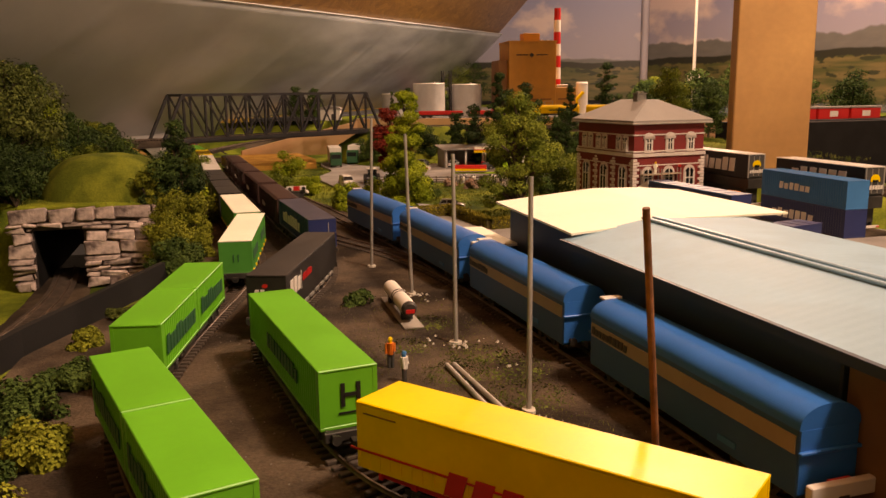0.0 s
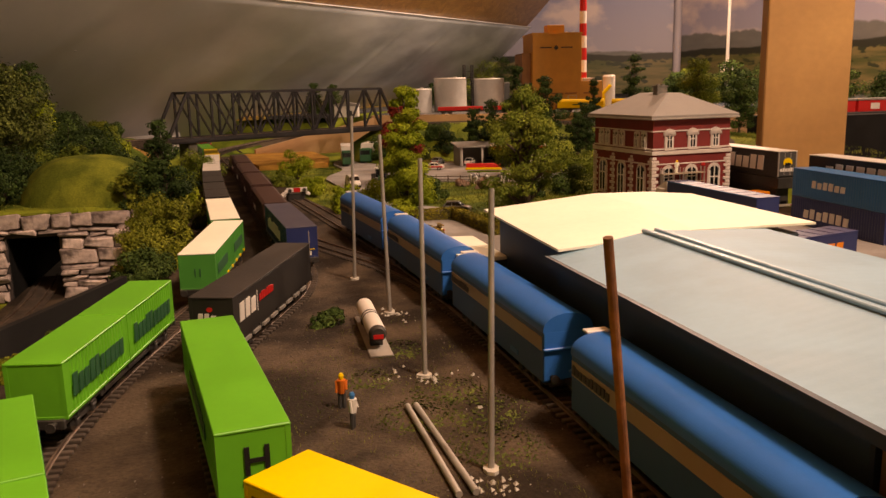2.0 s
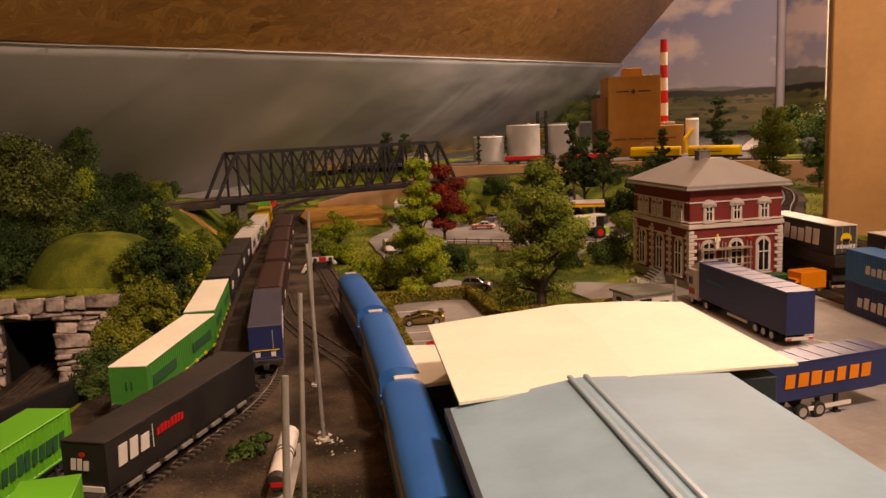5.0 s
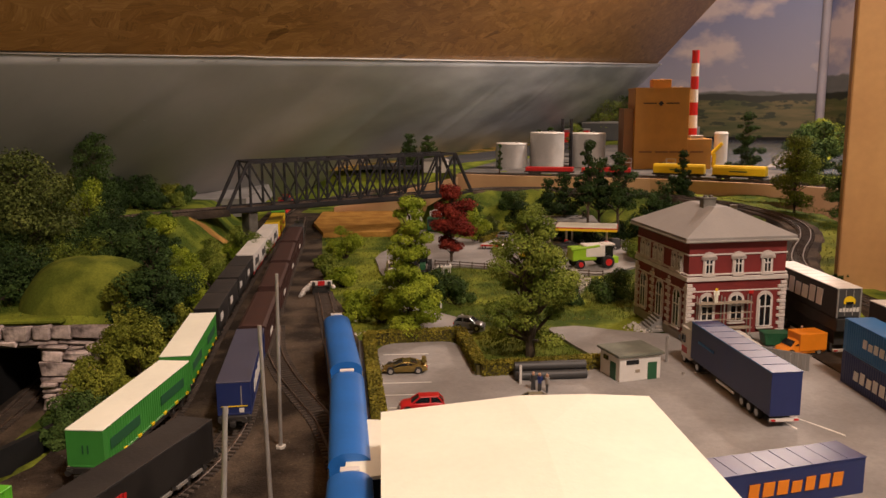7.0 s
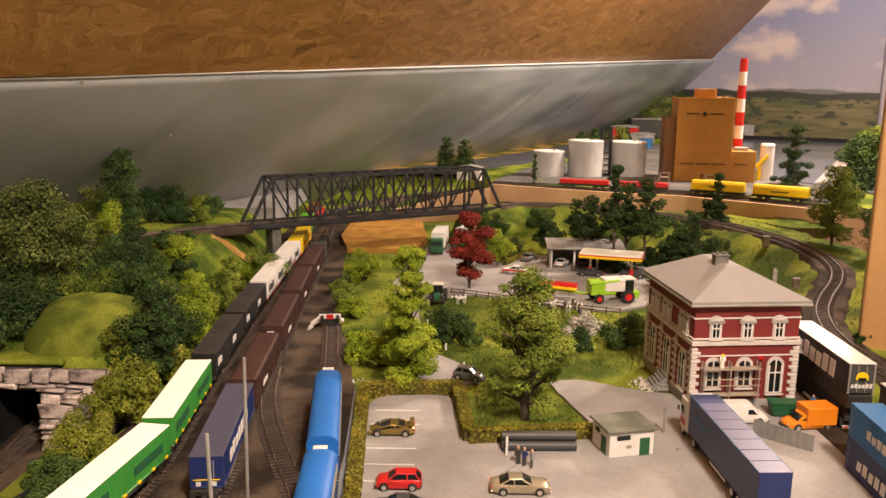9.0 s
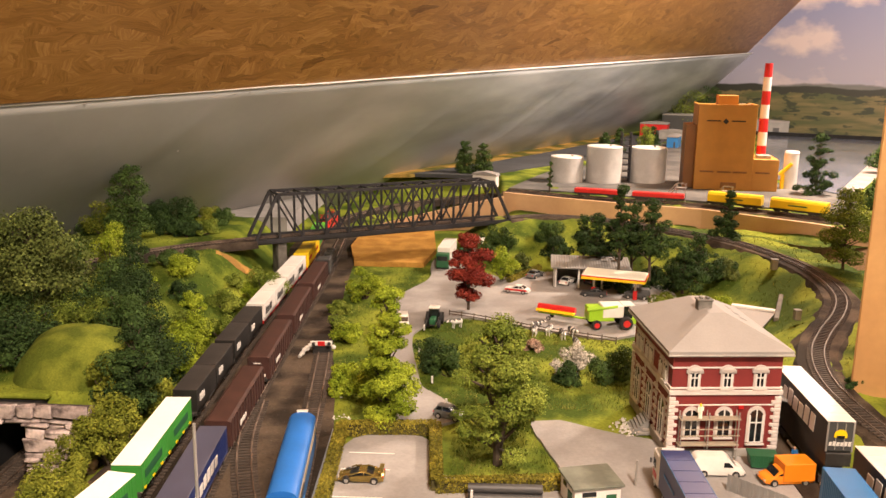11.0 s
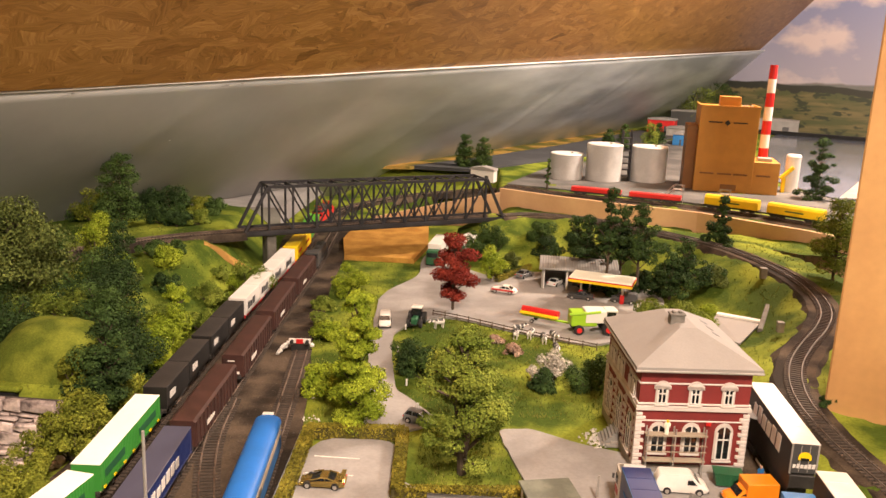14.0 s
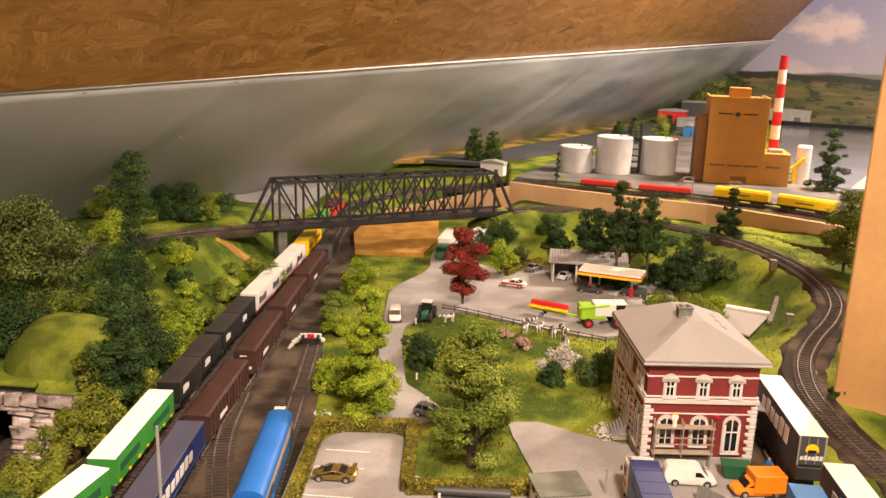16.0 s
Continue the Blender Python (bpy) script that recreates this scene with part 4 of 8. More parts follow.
# ---- blue warehouse and its cream-roofed neighbour ----
def warehouses():
    root = thing("warehouse", "long dark blue warehouse with a ribbed light blue roof", "warehouse", pose(.286, .0, 0))
    W, Y0, Y1, E, R, RX = .158, .285, .556, .074, .086, .072
    part("wall", Geo().span(.006, W - .006, Y0, Y1 - .004, 0, E - .001), M["navy_wall"], root, bevel=.001)
    part("plinth", Geo().span(.004, .0058, Y0, Y1 - .006, 0, .010), M["navy_wall"], root)
    for s in (0, 1):
        a, b = (Vector((0, 0, E)), Vector((RX, 0, R))) if s == 0 else (Vector((W, 0, E + .008)), Vector((RX, 0, R)))
        g = Geo()
        ribs = 150
        vs, fs = [], []
        for i in range(ribs + 1):
            y = .0 + (Y1 - .0) * i / ribs
            dz = .00005 if i % 2 else 0
            vs += [(a.x, y, a.z + dz), (b.x, y, b.z + dz), (a.x, y, a.z - .003), (b.x, y, b.z - .003)]
            if i:
                o = 4 * (i - 1)
                fs += [(o, o + 1, o + 5, o + 4), (o + 3, o + 2, o + 6, o + 7), (o + 2, o, o + 4, o + 6), (o + 1, o + 3, o + 7, o + 5)]
        fs += [(0, 2, 3, 1), (4 * ribs, 4 * ribs + 1, 4 * ribs + 3, 4 * ribs + 2)]
        part("roof_panel", g.add(vs, fs), M["lightblue"], root, "light blue ribbed roof sheet")
    part("ridge_cap", Geo().bar((RX - .0045, .0, R + .0004), (RX - .0045, Y1 + .001, R + .0004), .0030, .0022), M["ridge"], root, "pale worn ridge strip", bevel=.0006)
    part("ridge_cap", Geo().bar((RX + .0045, .0, R + .0004), (RX + .0045, Y1 + .001, R + .0004), .0030, .0022), M["ridge"], root, "pale worn ridge strip", bevel=.0006)
    part("eaves_trim", Geo().bar((.0, .0, E - .002), (.0, Y1, E - .002), .003, .005), M["navy_wall"], root)
    part("roof_fleck", Geo().prism([(.004 * math.cos(t) * .6, .004 * math.sin(t)) for t in np.linspace(0, 6.28, 7)[:-1]], 0, .002), M["leaf_yellow"], root, "yellow-green fleck of foam", m=pose(.047, .255, .081))
    part("end_panel", Geo().span(.008, W - .012, .03, Y0 - .002, 0, E - .003), M["browncard"], root, "brown card end of the warehouse")

    hall = thing("storage_hall", "dark blue hall with a creased cream card roof", "warehouse", pose(.290, .552, 0))
    W, D, E = .196, .160, .079
    part("wall", Geo().span(.012, W - .010, .010, D - .012, 0, E - .003), M["navy_wall"], hall, bevel=.001)
    vs = [(.002, -.001, .079), (.100, .002, .085), (.197, .008, .083), (.196, .168, .084), (.150, .164, .0885), (.100, .161, .090), (.001, .155, .083), (.104, .098, .0895)]
    fs = [(0, 1, 7), (1, 2, 7), (2, 3, 7), (3, 4, 7), (4, 5, 7), (5, 6, 7), (6, 0, 7)]
    low = [(x, y, z - .0016) for x, y, z in vs]
    g = Geo().add(vs + low, fs + [tuple(8 + i for i in f[::-1]) for f in fs] + [(i, (i + 1) % 7, 8 + (i + 1) % 7, 8 + i) for i in range(7)])
    part("roof_panel", g, M["cream"], hall, "cream card roof, slightly creased")
    part("loading_roof", Geo().prism([(-.024, .124), (.012, .130), (.012, .226), (-.024, .232)], .046, .0485), M["cream"], hall, "low cream card roof over the loading bay")
    part("loading_wall", Geo().span(-.018, .012, .130, .215, 0, .046), M["navy_wall"], hall)
    part("loading_door", Geo().span(-.0195, -.0175, .140, .160, 0, .030), M["white"], hall)


warehouses()


# ---- station building ----
def arch_outline(w, h, n=8):
    r = w / 2
    pts = [(-r, 0), (r, 0), (r, h - r)]
    pts += [(r * math.cos(t), h - r + r * math.sin(t)) for t in np.linspace(0, math.pi, n + 1)[1:-1]]
    return pts + [(-r, h - r)]


def station_window(parent, m, w, h, arched):
    """Stone surround, dark pane, white sash bars."""
    root = shared("window", Geo().profile(arch_outline(w + .0050, h + .0045) if arched else [(-w / 2 - .0022, -.0015), (w / 2 + .0022, -.0015), (w / 2 + .0022, h + .0022), (0, h + .0042), (-w / 2 - .0022, h + .0022)], -.0014, .0012).mesh("window", M["stone_trim"]), parent, m)
    part("pane", Geo().profile(arch_outline(w, h) if arched else [(-w / 2, 0), (w / 2, 0), (w / 2, h), (-w / 2, h)], -.0018, -.0008), M["glassdark"], root)
    bars = Geo().box(0, -.0022, h * .5, .0013, .0010, h).box(0, -.0022, h * .62, w, .0010, .0014)
    for x in (-w / 2 + .0005, w / 2 - .0005):
        bars.box(x, -.0022, h * .42, .0017, .0010, h * .84)
    bars.box(0, -.0022, .0006, w, .0010, .0012)
    part("sash", bars, M["white"], root)
    part("sill", Geo().box(0, -.0026, -.0018, w + .006, .0032, .0016), M["stone_trim"], root)


def station():
    W, D, H = .128, .160, .134
    root = thing("station_building", "two-storey red brick station with pale quoins and a grey hipped roof", "station building", pose(.664, 1.118, .0, 0, 0, 5))
    part("wall", Geo().span(0, W, 0, D, .010, H), M["brick"], root)
    part("plinth", Geo().span(-.002, W + .002, -.002, D + .002, 0, .012), M["concrete"], root, "grey stone plinth", bevel=.0008)
    for z, h, o in ((.080, .0055, .003), (.087, .0022, .002), (.112, .0020, .0015), (.066, .0018, .0012), (H - .004, .005, .0035)):
        part("string_course", Geo().span(-o, W + o, -o, D + o, z, z + h), M["stone_trim"], root, bevel=.0005)
    # quoins at the corners of the lower storey
    q0 = Geo().box(0, 0, 0, .0115, .0115, .0040).mesh("quoin", M["stone_trim"], .0005)
    q1 = Geo().box(0, 0, 0, .0075, .0075, .0040).mesh("quoin", M["stone_trim"], .0005)
    for x, y in ((0, 0), (W, 0), (0, D), (W, D), (0, D * .34), (0, D * .66)):
        mid = y not in (0, D)
        for i in range(14):
            o = (.0034 if i % 2 == 0 else .0016)
            sx, sy = (1 if x == 0 else -1), (1 if y == 0 else -1)
            shared("quoin", q0 if i % 2 == 0 else q1, root, pose(x + sx * o if not mid else x + .0034, y + (0 if mid else sy * o), .014 + i * .0047))
    for x in (.0255, .064, .1025):
        station_window(root, pose(x, 0, .089), .0105, .0195, False)
        station_window(root, pose(x, 0, .020 if x > .09 else .028), .0165, .041 if x > .09 else .033, True)
        part("hood_mould", Geo().profile(arch_outline(.0195, .0060, 6), -.0028, .0008), M["stone_trim"], root, m=pose(x, 0, .1105))
    for y in (.022, .040, .080, .098, .122, .140):
        m = pose(0, y, .090, 0, 0, -90)
        station_window(root, m, .0095, .0185, False)
    for y in (.027, .080, .133):
        station_window(root, pose(0, y, .018, 0, 0, -90), .018, .046, True)
    # hipped roof
    o, e, t, rdg = .0085, H + .001, .030, .040
    vs = [(-o, -o, e), (W + o, -o, e), (W + o, D + o, e), (-o, D + o, e), (W / 2 - .010, D / 2 - rdg + .006, e + t), (W / 2 + .010, D / 2 - rdg + .006, e + t), (W / 2 + .010, D / 2 + rdg, e + t), (W / 2 - .010, D / 2 + rdg, e + t)]
    vs += [(x, y, z - .0035) for x, y, z in vs[:4]]
    part("roof", Geo().add(vs, [(0, 1, 5, 4), (1, 2, 6, 5), (2, 3, 7, 6), (3, 0, 4, 7), (4, 5, 6, 7), (0, 8, 9, 1), (1, 9, 10, 2), (2, 10, 11, 3), (3, 11, 8, 0), (11, 10, 9, 8)]), M["slate"], root, "plain grey hipped roof with a thin edge")
    part("gutter", Geo().span(-o - .001, W + o + .001, -o - .001, D + o + .001, e - .006, e - .0034), M["pole"], root, bevel=.0006)
    part("chimney", Geo().box(W / 2 - .008, D / 2 - .010, e + t + .0030, .017, .012, .014).box(W / 2 - .008, D / 2 - .010, e + t + .0095, .0195, .0145, .0022).box(W / 2 - .012, D / 2 - .010, e + t + .0115, .004, .006, .003).box(W / 2 - .004, D / 2 - .010, e + t + .0115, .004, .006, .003), M["greystone"], root, "short dark grey chimney stack", bevel=.0006)
    for k in range(3):
        y = D * (.42 + .14 * k)
        part("roof_hatch", Geo().add([(W * .80, y, e + .0166), (W * .86, y, e + .0130), (W * .86, y + .008, e + .0130), (W * .80, y + .008, e + .0166), (W * .80, y, e + .0150), (W * .86, y, e + .0114), (W * .86, y + .008, e + .0114), (W * .80, y + .008, e + .0150)], [(0, 1, 2, 3), (7, 6, 5, 4), (0, 4, 5, 1), (1, 5, 6, 2), (2, 6, 7, 3), (3, 7, 4, 0)]), M["darkgrey"], root)
    part("step", Geo().span(-.018, -.002, .060, .100, 0, .004).span(-.012, -.002, .062, .098, .004, .008), M["concrete"], root, bevel=.0006)
    part("awning", Geo().add([(W, .03, .066), (W + .055, .03, .052), (W + .055, .12, .052), (W, .12, .066), (W, .03, .063), (W + .055, .03, .050), (W + .055, .12, .050), (W, .12, .063)], [(0, 1, 2, 3), (7, 6, 5, 4), (0, 4, 5, 1), (1, 5, 6, 2), (2, 6, 7, 3), (3, 7, 4, 0)]), M["slate"], root, "grey platform canopy")
    for y in (.035, .115):
        part("awning_post", Geo().tube((W + .05, y, 0), (W + .05, y, .051), .0012, n=8), M["pole"], root)
    part("window_sign", Geo().box(.083, -.002, .0645, .006, .001, .004), M["red"], root, "small red sign")
    # scaffold in front of the brickwork
    sc = thing("scaffold", "two-tier tan scaffold with rails against the brick front", "scaffold", pose(.664, 1.118, .0, 0, 0, 5))
    for x in (.011, .043, .078):
        for y in (-.012, -.004):
            part("standard", Geo().tube((x, y, 0), (x, y, .062), .0009, n=6), M["pole"], sc)
    for z in (.021, .053):
        part("deck_board", Geo().span(.009, .080, -.013, -.003, z, z + .0016), M["tan"], sc, "pale wooden deck board")
    for z in (.034, .042):
        for y in (-.013,):
            part("guard_rail", Geo().bar((.009, y, z), (.080, y, z), .0008, .0012), M["tan"], sc)


station()


# ---- small white hut ----
def hut():
    root = thing("kiosk", "small white rendered hut with green doors and a flat grey roof", "hut", pose(.541, .980, .0025, 0, 0, 14))
    W, D, H = .050, .042, .027
    part("wall", Geo().span(0, W, 0, D, 0, H), M["white"], root, bevel=.0004)
    part("roof", Geo().span(-.003, W + .003, -.003, D + .003, H, H + .003), M["felt"], root, "flat grey-green felt roof", bevel=.0006)
    part("door", Geo().span(.034, .045, -.0008, .001, 0, .019), M["darkgreen"], root, "dark green door")
    part("door", Geo().span(-.0008, .001, .008, .019, 0, .019), M["darkgreen"], root, "dark green door")
    part("window", Geo().span(.008, .023, -.0006, .001, .0185, .0235), M["glassdark"], root)
    part("window", Geo().span(-.0006, .001, .024, .034, .0175, .0225), M["glassdark"], root)
    part("notice", Geo().span(.019, .0245, -.0006, .001, .009, .0125), M["tan"], root)


hut()


# ---- filling station ----
def filling_station():
    root = thing("filling_station", "open-fronted grey filling station hall", "filling station", pose(.592, 1.872, .0025, 0, 0, -4))
    part("wall", Geo().span(0, .150, .072, .078, 0, .042).span(0, .004, 0, .078, 0, .042).span(.146, .150, 0, .078, 0, .038), M["concrete"], root)
    for x in (.004, .052, .10, .146):
        part("column", Geo().box(x, .002, .021, .004, .004, .042), M["white"], root)
    g = Geo()
    vs, fs = [], []
    for i in range(61):
        x = -.006 + .164 * i / 60
        dz = .0008 * (i % 2)
        vs += [(x, -.008, .044 + dz), (x, .084, .050 + dz), (x, -.008, .042), (x, .084, .048)]
        if i:
            o = 4 * (i - 1)
            fs += [(o, o + 1, o + 5, o + 4), (o + 3, o + 2, o + 6, o + 7), (o + 2, o, o + 4, o + 6), (o + 1, o + 3, o + 7, o + 5)]
    part("roof", g.add(vs, fs), M["slat"], root, "corrugated grey-green roof")
    can = thing("canopy", "white forecourt canopy edged in red and yellow", "canopy", pose(.640, 1.792, .0025, 0, 0, -17))
    part("roof", Geo().span(0, .122, 0, .060, .046, .050), M["cream"], can, "cream canopy top", bevel=.0006)
    part("fascia", Geo().span(-.001, .123, -.001, .061, .0405, .0455), M["yellow"], can, "yellow canopy fascia")
    part("fascia_stripe", Geo().span(-.0015, .1235, -.0015, .0615, .0455, .0475), M["red"], can, "red canopy stripe")
    for x in (.020, .102):
        part("column", Geo().tube((x, .030, 0), (x, .030, .041), .0022, n=8), M["white"], can)
        part("fuel_pump", Geo().box(x, .030, .009, .008, .006, .018), M["red"], can, bevel=.0006)


filling_station()


# ---- factory, chimney, silo and tanks on the upper level ----
def factory():
    z = .095
    root = thing("factory", "tall ochre windowless mill with a lower wing", "factory", pose(1.078, 2.708, z, 0, 0, -9))
    part("tower", Geo().span(0, .166, 0, .17, 0, .250), M["ochre"], root, bevel=.001)
    part("wing", Geo().span(.1665, .240, .005, .16, 0, .095), M["ochre"], root, bevel=.001)
    part("rear_block", Geo().span(-.03, -.0005, .03, .165, 0, .190), M["ochre_dark"], root, "darker brown rear block")
    part("penthouse", Geo().span(.055, .112, .02, .08, .250, .280), M["ochre"], root, bevel=.001)
    part("parapet", Geo().span(-.002, .168, -.002, .004, .248, .254).span(-.002, .004, 0, .17, .248, .254).span(.162, .168, 0, .17, .248, .254), M["ochre"], root)
    part("sign", Geo().box(.079, -.0015, .205, .012, .002, .012, Matrix.Translation((.079, 0, .205)) @ Matrix.Rotation(radians(45), 4, "Y") @ Matrix.Translation((-.079, 0, -.205))).box(.045, -.0012, .206, .040, .0015, .0035).box(.115, -.0012, .206, .040, .0015, .0035), M["frame"], root, "dark emblem between two bars")
    for x in (.035, .085, .130, .195):
        part("vent_slot", Geo().box(x, .003 if x > .16 else -.0012, .055, .040, .002, .005), M["ochre_dark"], root)
    part("gate", Geo().box(.10, -.001, .015, .045, .002, .018), M["ochre_dark"], root)
    part("roof_unit", Geo().box(.20, .05, .100, .040, .035, .010), M["pole"], root, bevel=.001)
    for i in range(5):
        part("roof_vent", Geo().box(.118 + .007 * i, .018 + .011 * (i % 3), .2535, .005, .006, .007), M["white"], root)
    ch = thing("chimney_stack", "tall red and white banded chimney", "chimney", pose(1.307, 2.82, z))
    n, h = 9, .375
    for i in range(n):
        r0, r1 = .0155 - .004 * i / n, .0155 - .004 * (i + 1) / n
        part("band", Geo().tube((0, 0, h * i / n), (0, 0, h * (i + 1) / n), r0, r1, 16), M["red"] if i % 2 == 0 else M["white"], ch, smooth=True)
    si = thing("silo", "white cylindrical silo with yellow pipework", "silo", pose(1.384, 2.768, z))
    part("shell", Geo().tube((0, 0, 0), (0, 0, .108), .0215, n=24), M["white"], si, smooth=True)
    part("cap", Geo().tube((0, 0, .108), (0, 0, .114), .0225, .019, n=24), M["white"], si, smooth=True)
    part("pipe", Geo().bar((-.040, -.02, .042), (-.006, -.024, .078), .012, .010).bar((-.03, -.022, 0), (-.03, -.022, .045), .010, .010), M["yellow"], si, "yellow conveyor pipe", bevel=.001)
    for x, y, r, h in ((.708, 2.835, .0515, .078), (.826, 2.838, .0560, .112), (.968, 2.862, .0575, .108)):
        t = thing("storage_tank", "pale grey cylindrical storage tank", "storage tank", pose(x, y, z), "storage tanks on the upper level")
        part("shell", Geo().tube((0, 0, 0), (0, 0, h), r, n=40), M["tank"], t, smooth=True)
        part("roof_vent", Geo().tube((r * .3, -r * .2, h), (r * .3, -r * .2, h + .008), .004, n=10), M["pole"], t)
        part("lid", Geo().tube((0, 0, h), (0, 0, h + .003), r + .0005, r * .97, n=40), M["white"], t, "paler shallow lid", smooth=True)
        for k in (4.85,):
            part("hoop", Geo().tube((0, 0, h * k / 5), (0, 0, h * k / 5 + .0012), r + .0008, n=40), M["tank"], t)
    st = thing("pipe_gantry", "dark steel ladder tower between the storage tanks", "gantry", pose(.893, 2.845, z))
    for x in (-.014, .014):
        for y in (-.012, .012):
            part("post", Geo().tube((x, y, 0), (x, y, .158), .0026, n=8), M["bridge"], st)
    for k in range(7):
        part("platform", Geo().box(0, 0, .02 * k + .015, .034, .028, .002), M["bridge"], st)


factory()


# ---- rolling stock ----
RAIL_TOP = .0015 + .0044
wheel_mesh = Geo().tube((-.0022, 0, 0), (.0022, 0, 0), .0052, n=16).tube((-.0030, 0, 0), (-.0022, 0, 0), .0060, n=16).mesh("wheel", M["wheel"])
axle_box = Geo().box(0, 0, 0, .0030, .0042, .0040).box(0, 0, .003, .0024, .0060, .0020).mesh("axle_box", M["frame"], .0004)


def bogie(parent, y, base=.0205):
    b = part("bogie", Geo().box(-.0105, y, .0060, .0020, base + .014, .0030).box(.0105, y, .0060, .0020, base + .014, .0030).box(0, y, .0065, .019, .007, .0026).box(0, y - base / 2 - .006, .0062, .019, .002, .002).box(0, y + base / 2 + .006, .0062, .019, .002, .002), M["frame"], parent)
    for dy in (-base / 2, base / 2):
        part("axle", Geo().tube((-.008, y + dy, .0052), (.008, y + dy, .0052), .0011, n=8), M["wheel"], b)
        for s in (-1, 1):
            shared("wheel", wheel_mesh, b, pose(s * .0082, y + dy, .0056, 0, 0, 0 if s > 0 else 180))
            shared("axle_box", axle_box, b, pose(s * .0118, y + dy, .0052))
    return b


def couplers(parent, L, mat="frame"):
    for s in (-1, 1):
        for x in (-.0100, .0100):
            part("buffer", Geo().tube((x, s * L / 2, .0120), (x, s * (L / 2 + .005), .0120), .0012, n=8).tube((x, s * (L / 2 + .005), .0120), (x, s * (L / 2 + .0062), .0120), .0026, n=10), M["frame"], parent)
        part("coupling", Geo().box(0, s * (L / 2 + .004), .009, .0035, .014, .0025).box(0, s * (L / 2 + .010), .0105, .005, .002, .004), M["frame"], parent)


def flat_wagon(m, L, mat, label, group=""):
    root = thing("container_wagon", label, "goods wagon", m @ Matrix.Translation((0, 0, RAIL_TOP)), group)
    for x in (-.0118, .0118):
        part("side_beam", Geo().box(x, 0, .0112, .0026, L, .0042).box(x, 0, .0080, .0022, L * .45, .0030), M[mat], root, bevel=.0005)
    part("deck", Geo().box(0, 0, .0118, .0212, L - .004, .0016).box(0, 0, .0095, .006, L - .01, .004), M["frame"], root)
    for s in (-1, 1):
        part("end_sill", Geo().box(0, s * (L / 2 - .0012), .0112, .0290, .0024, .0050), M[mat], root, bevel=.0004)
    n = max(3, int(L / .035))
    for i in range(n):
        y = -L / 2 + (i + .5) * L / n
        for s in (-1, 1):
            part("stake_pocket", Geo().box(s * .0134, y, .0110, .0010, .0030, .0040), M[mat], root)
    bogie(root, -L / 2 + .030)
    bogie(root, L / 2 - .030)
    couplers(root, L)
    part("brake_gear", Geo().box(0, .0, .0055, .012, .020, .004).tube((-.007, -.014, .006), (.007, -.014, .006), .0028, n=8), M["frame"], root)
    return root


def glyphs(w, h, n, seed, t=.0006):
    """A row of plain upright blocks, w long and h high, in the plane x = 0, standing out to +x."""
    r = random.Random(seed)
    g = Geo()
    step = w / n
    for i in range(n):
        y0 = i * step + step * r.uniform(.06, .14)
        y1 = (i + 1) * step - step * r.uniform(.12, .24)
        q = h * r.choice((1.0, 1.0, .82))
        lean = h * .10
        v = [(x, y + (lean if z else 0), z) for x in (0, t) for y, z in ((y0, 0), (y1, 0), (y1, q), (y0, q))]
        g.add(v, [(3, 2, 1, 0), (4, 5, 6, 7), (0, 1, 5, 4), (1, 2, 6, 5), (2, 3, 7, 6), (3, 0, 4, 7)])
    return g


def side_mark(parent, L, W, y0, z0, w, h, n, mat, seed, both=True, label=""):
    """Lettering blocks on both long sides of a box; read from the left."""
    for s in ((1, -1) if both else (1,)):
        m = pose(W / 2 + .0003, y0, z0) if s > 0 else pose(-W / 2 - .0003, -y0, z0, 0, 0, 180)
        part("lettering", glyphs(w, h, n, seed), M[mat], parent, label, m=m)


def end_mark(parent, L, x0, z0, w, h, n, mat, seed, s=-1, label=""):
    m = pose(x0, s * (L / 2 + .0003), z0, 0, 0, 90 * s)
    part("lettering", glyphs(w, h, n, seed), M[mat], parent, label, m=m)


def ribbed_outline(L, W, pitch, depth, flat_end=.006):
    """Plan outline of a corrugated box."""
    pts = [(-W / 2, -L / 2), (W / 2, -L / 2)]
    n = int((L - 2 * flat_end) / pitch)
    ys = [-L / 2 + flat_end + i * (L - 2 * flat_end) / n for i in range(n + 1)]
    right = []
    for i in range(n):
        a, b = ys[i], ys[i + 1]
        q = (b - a)
        right += [(W / 2, a + q * .1), (W / 2 - depth, a + q * .3), (W / 2 - depth, a + q * .7), (W / 2, a + q * .9)]
    pts += right + [(W / 2, L / 2), (-W / 2, L / 2)] + [(-x, y) for x, y in right[::-1]]
    return pts


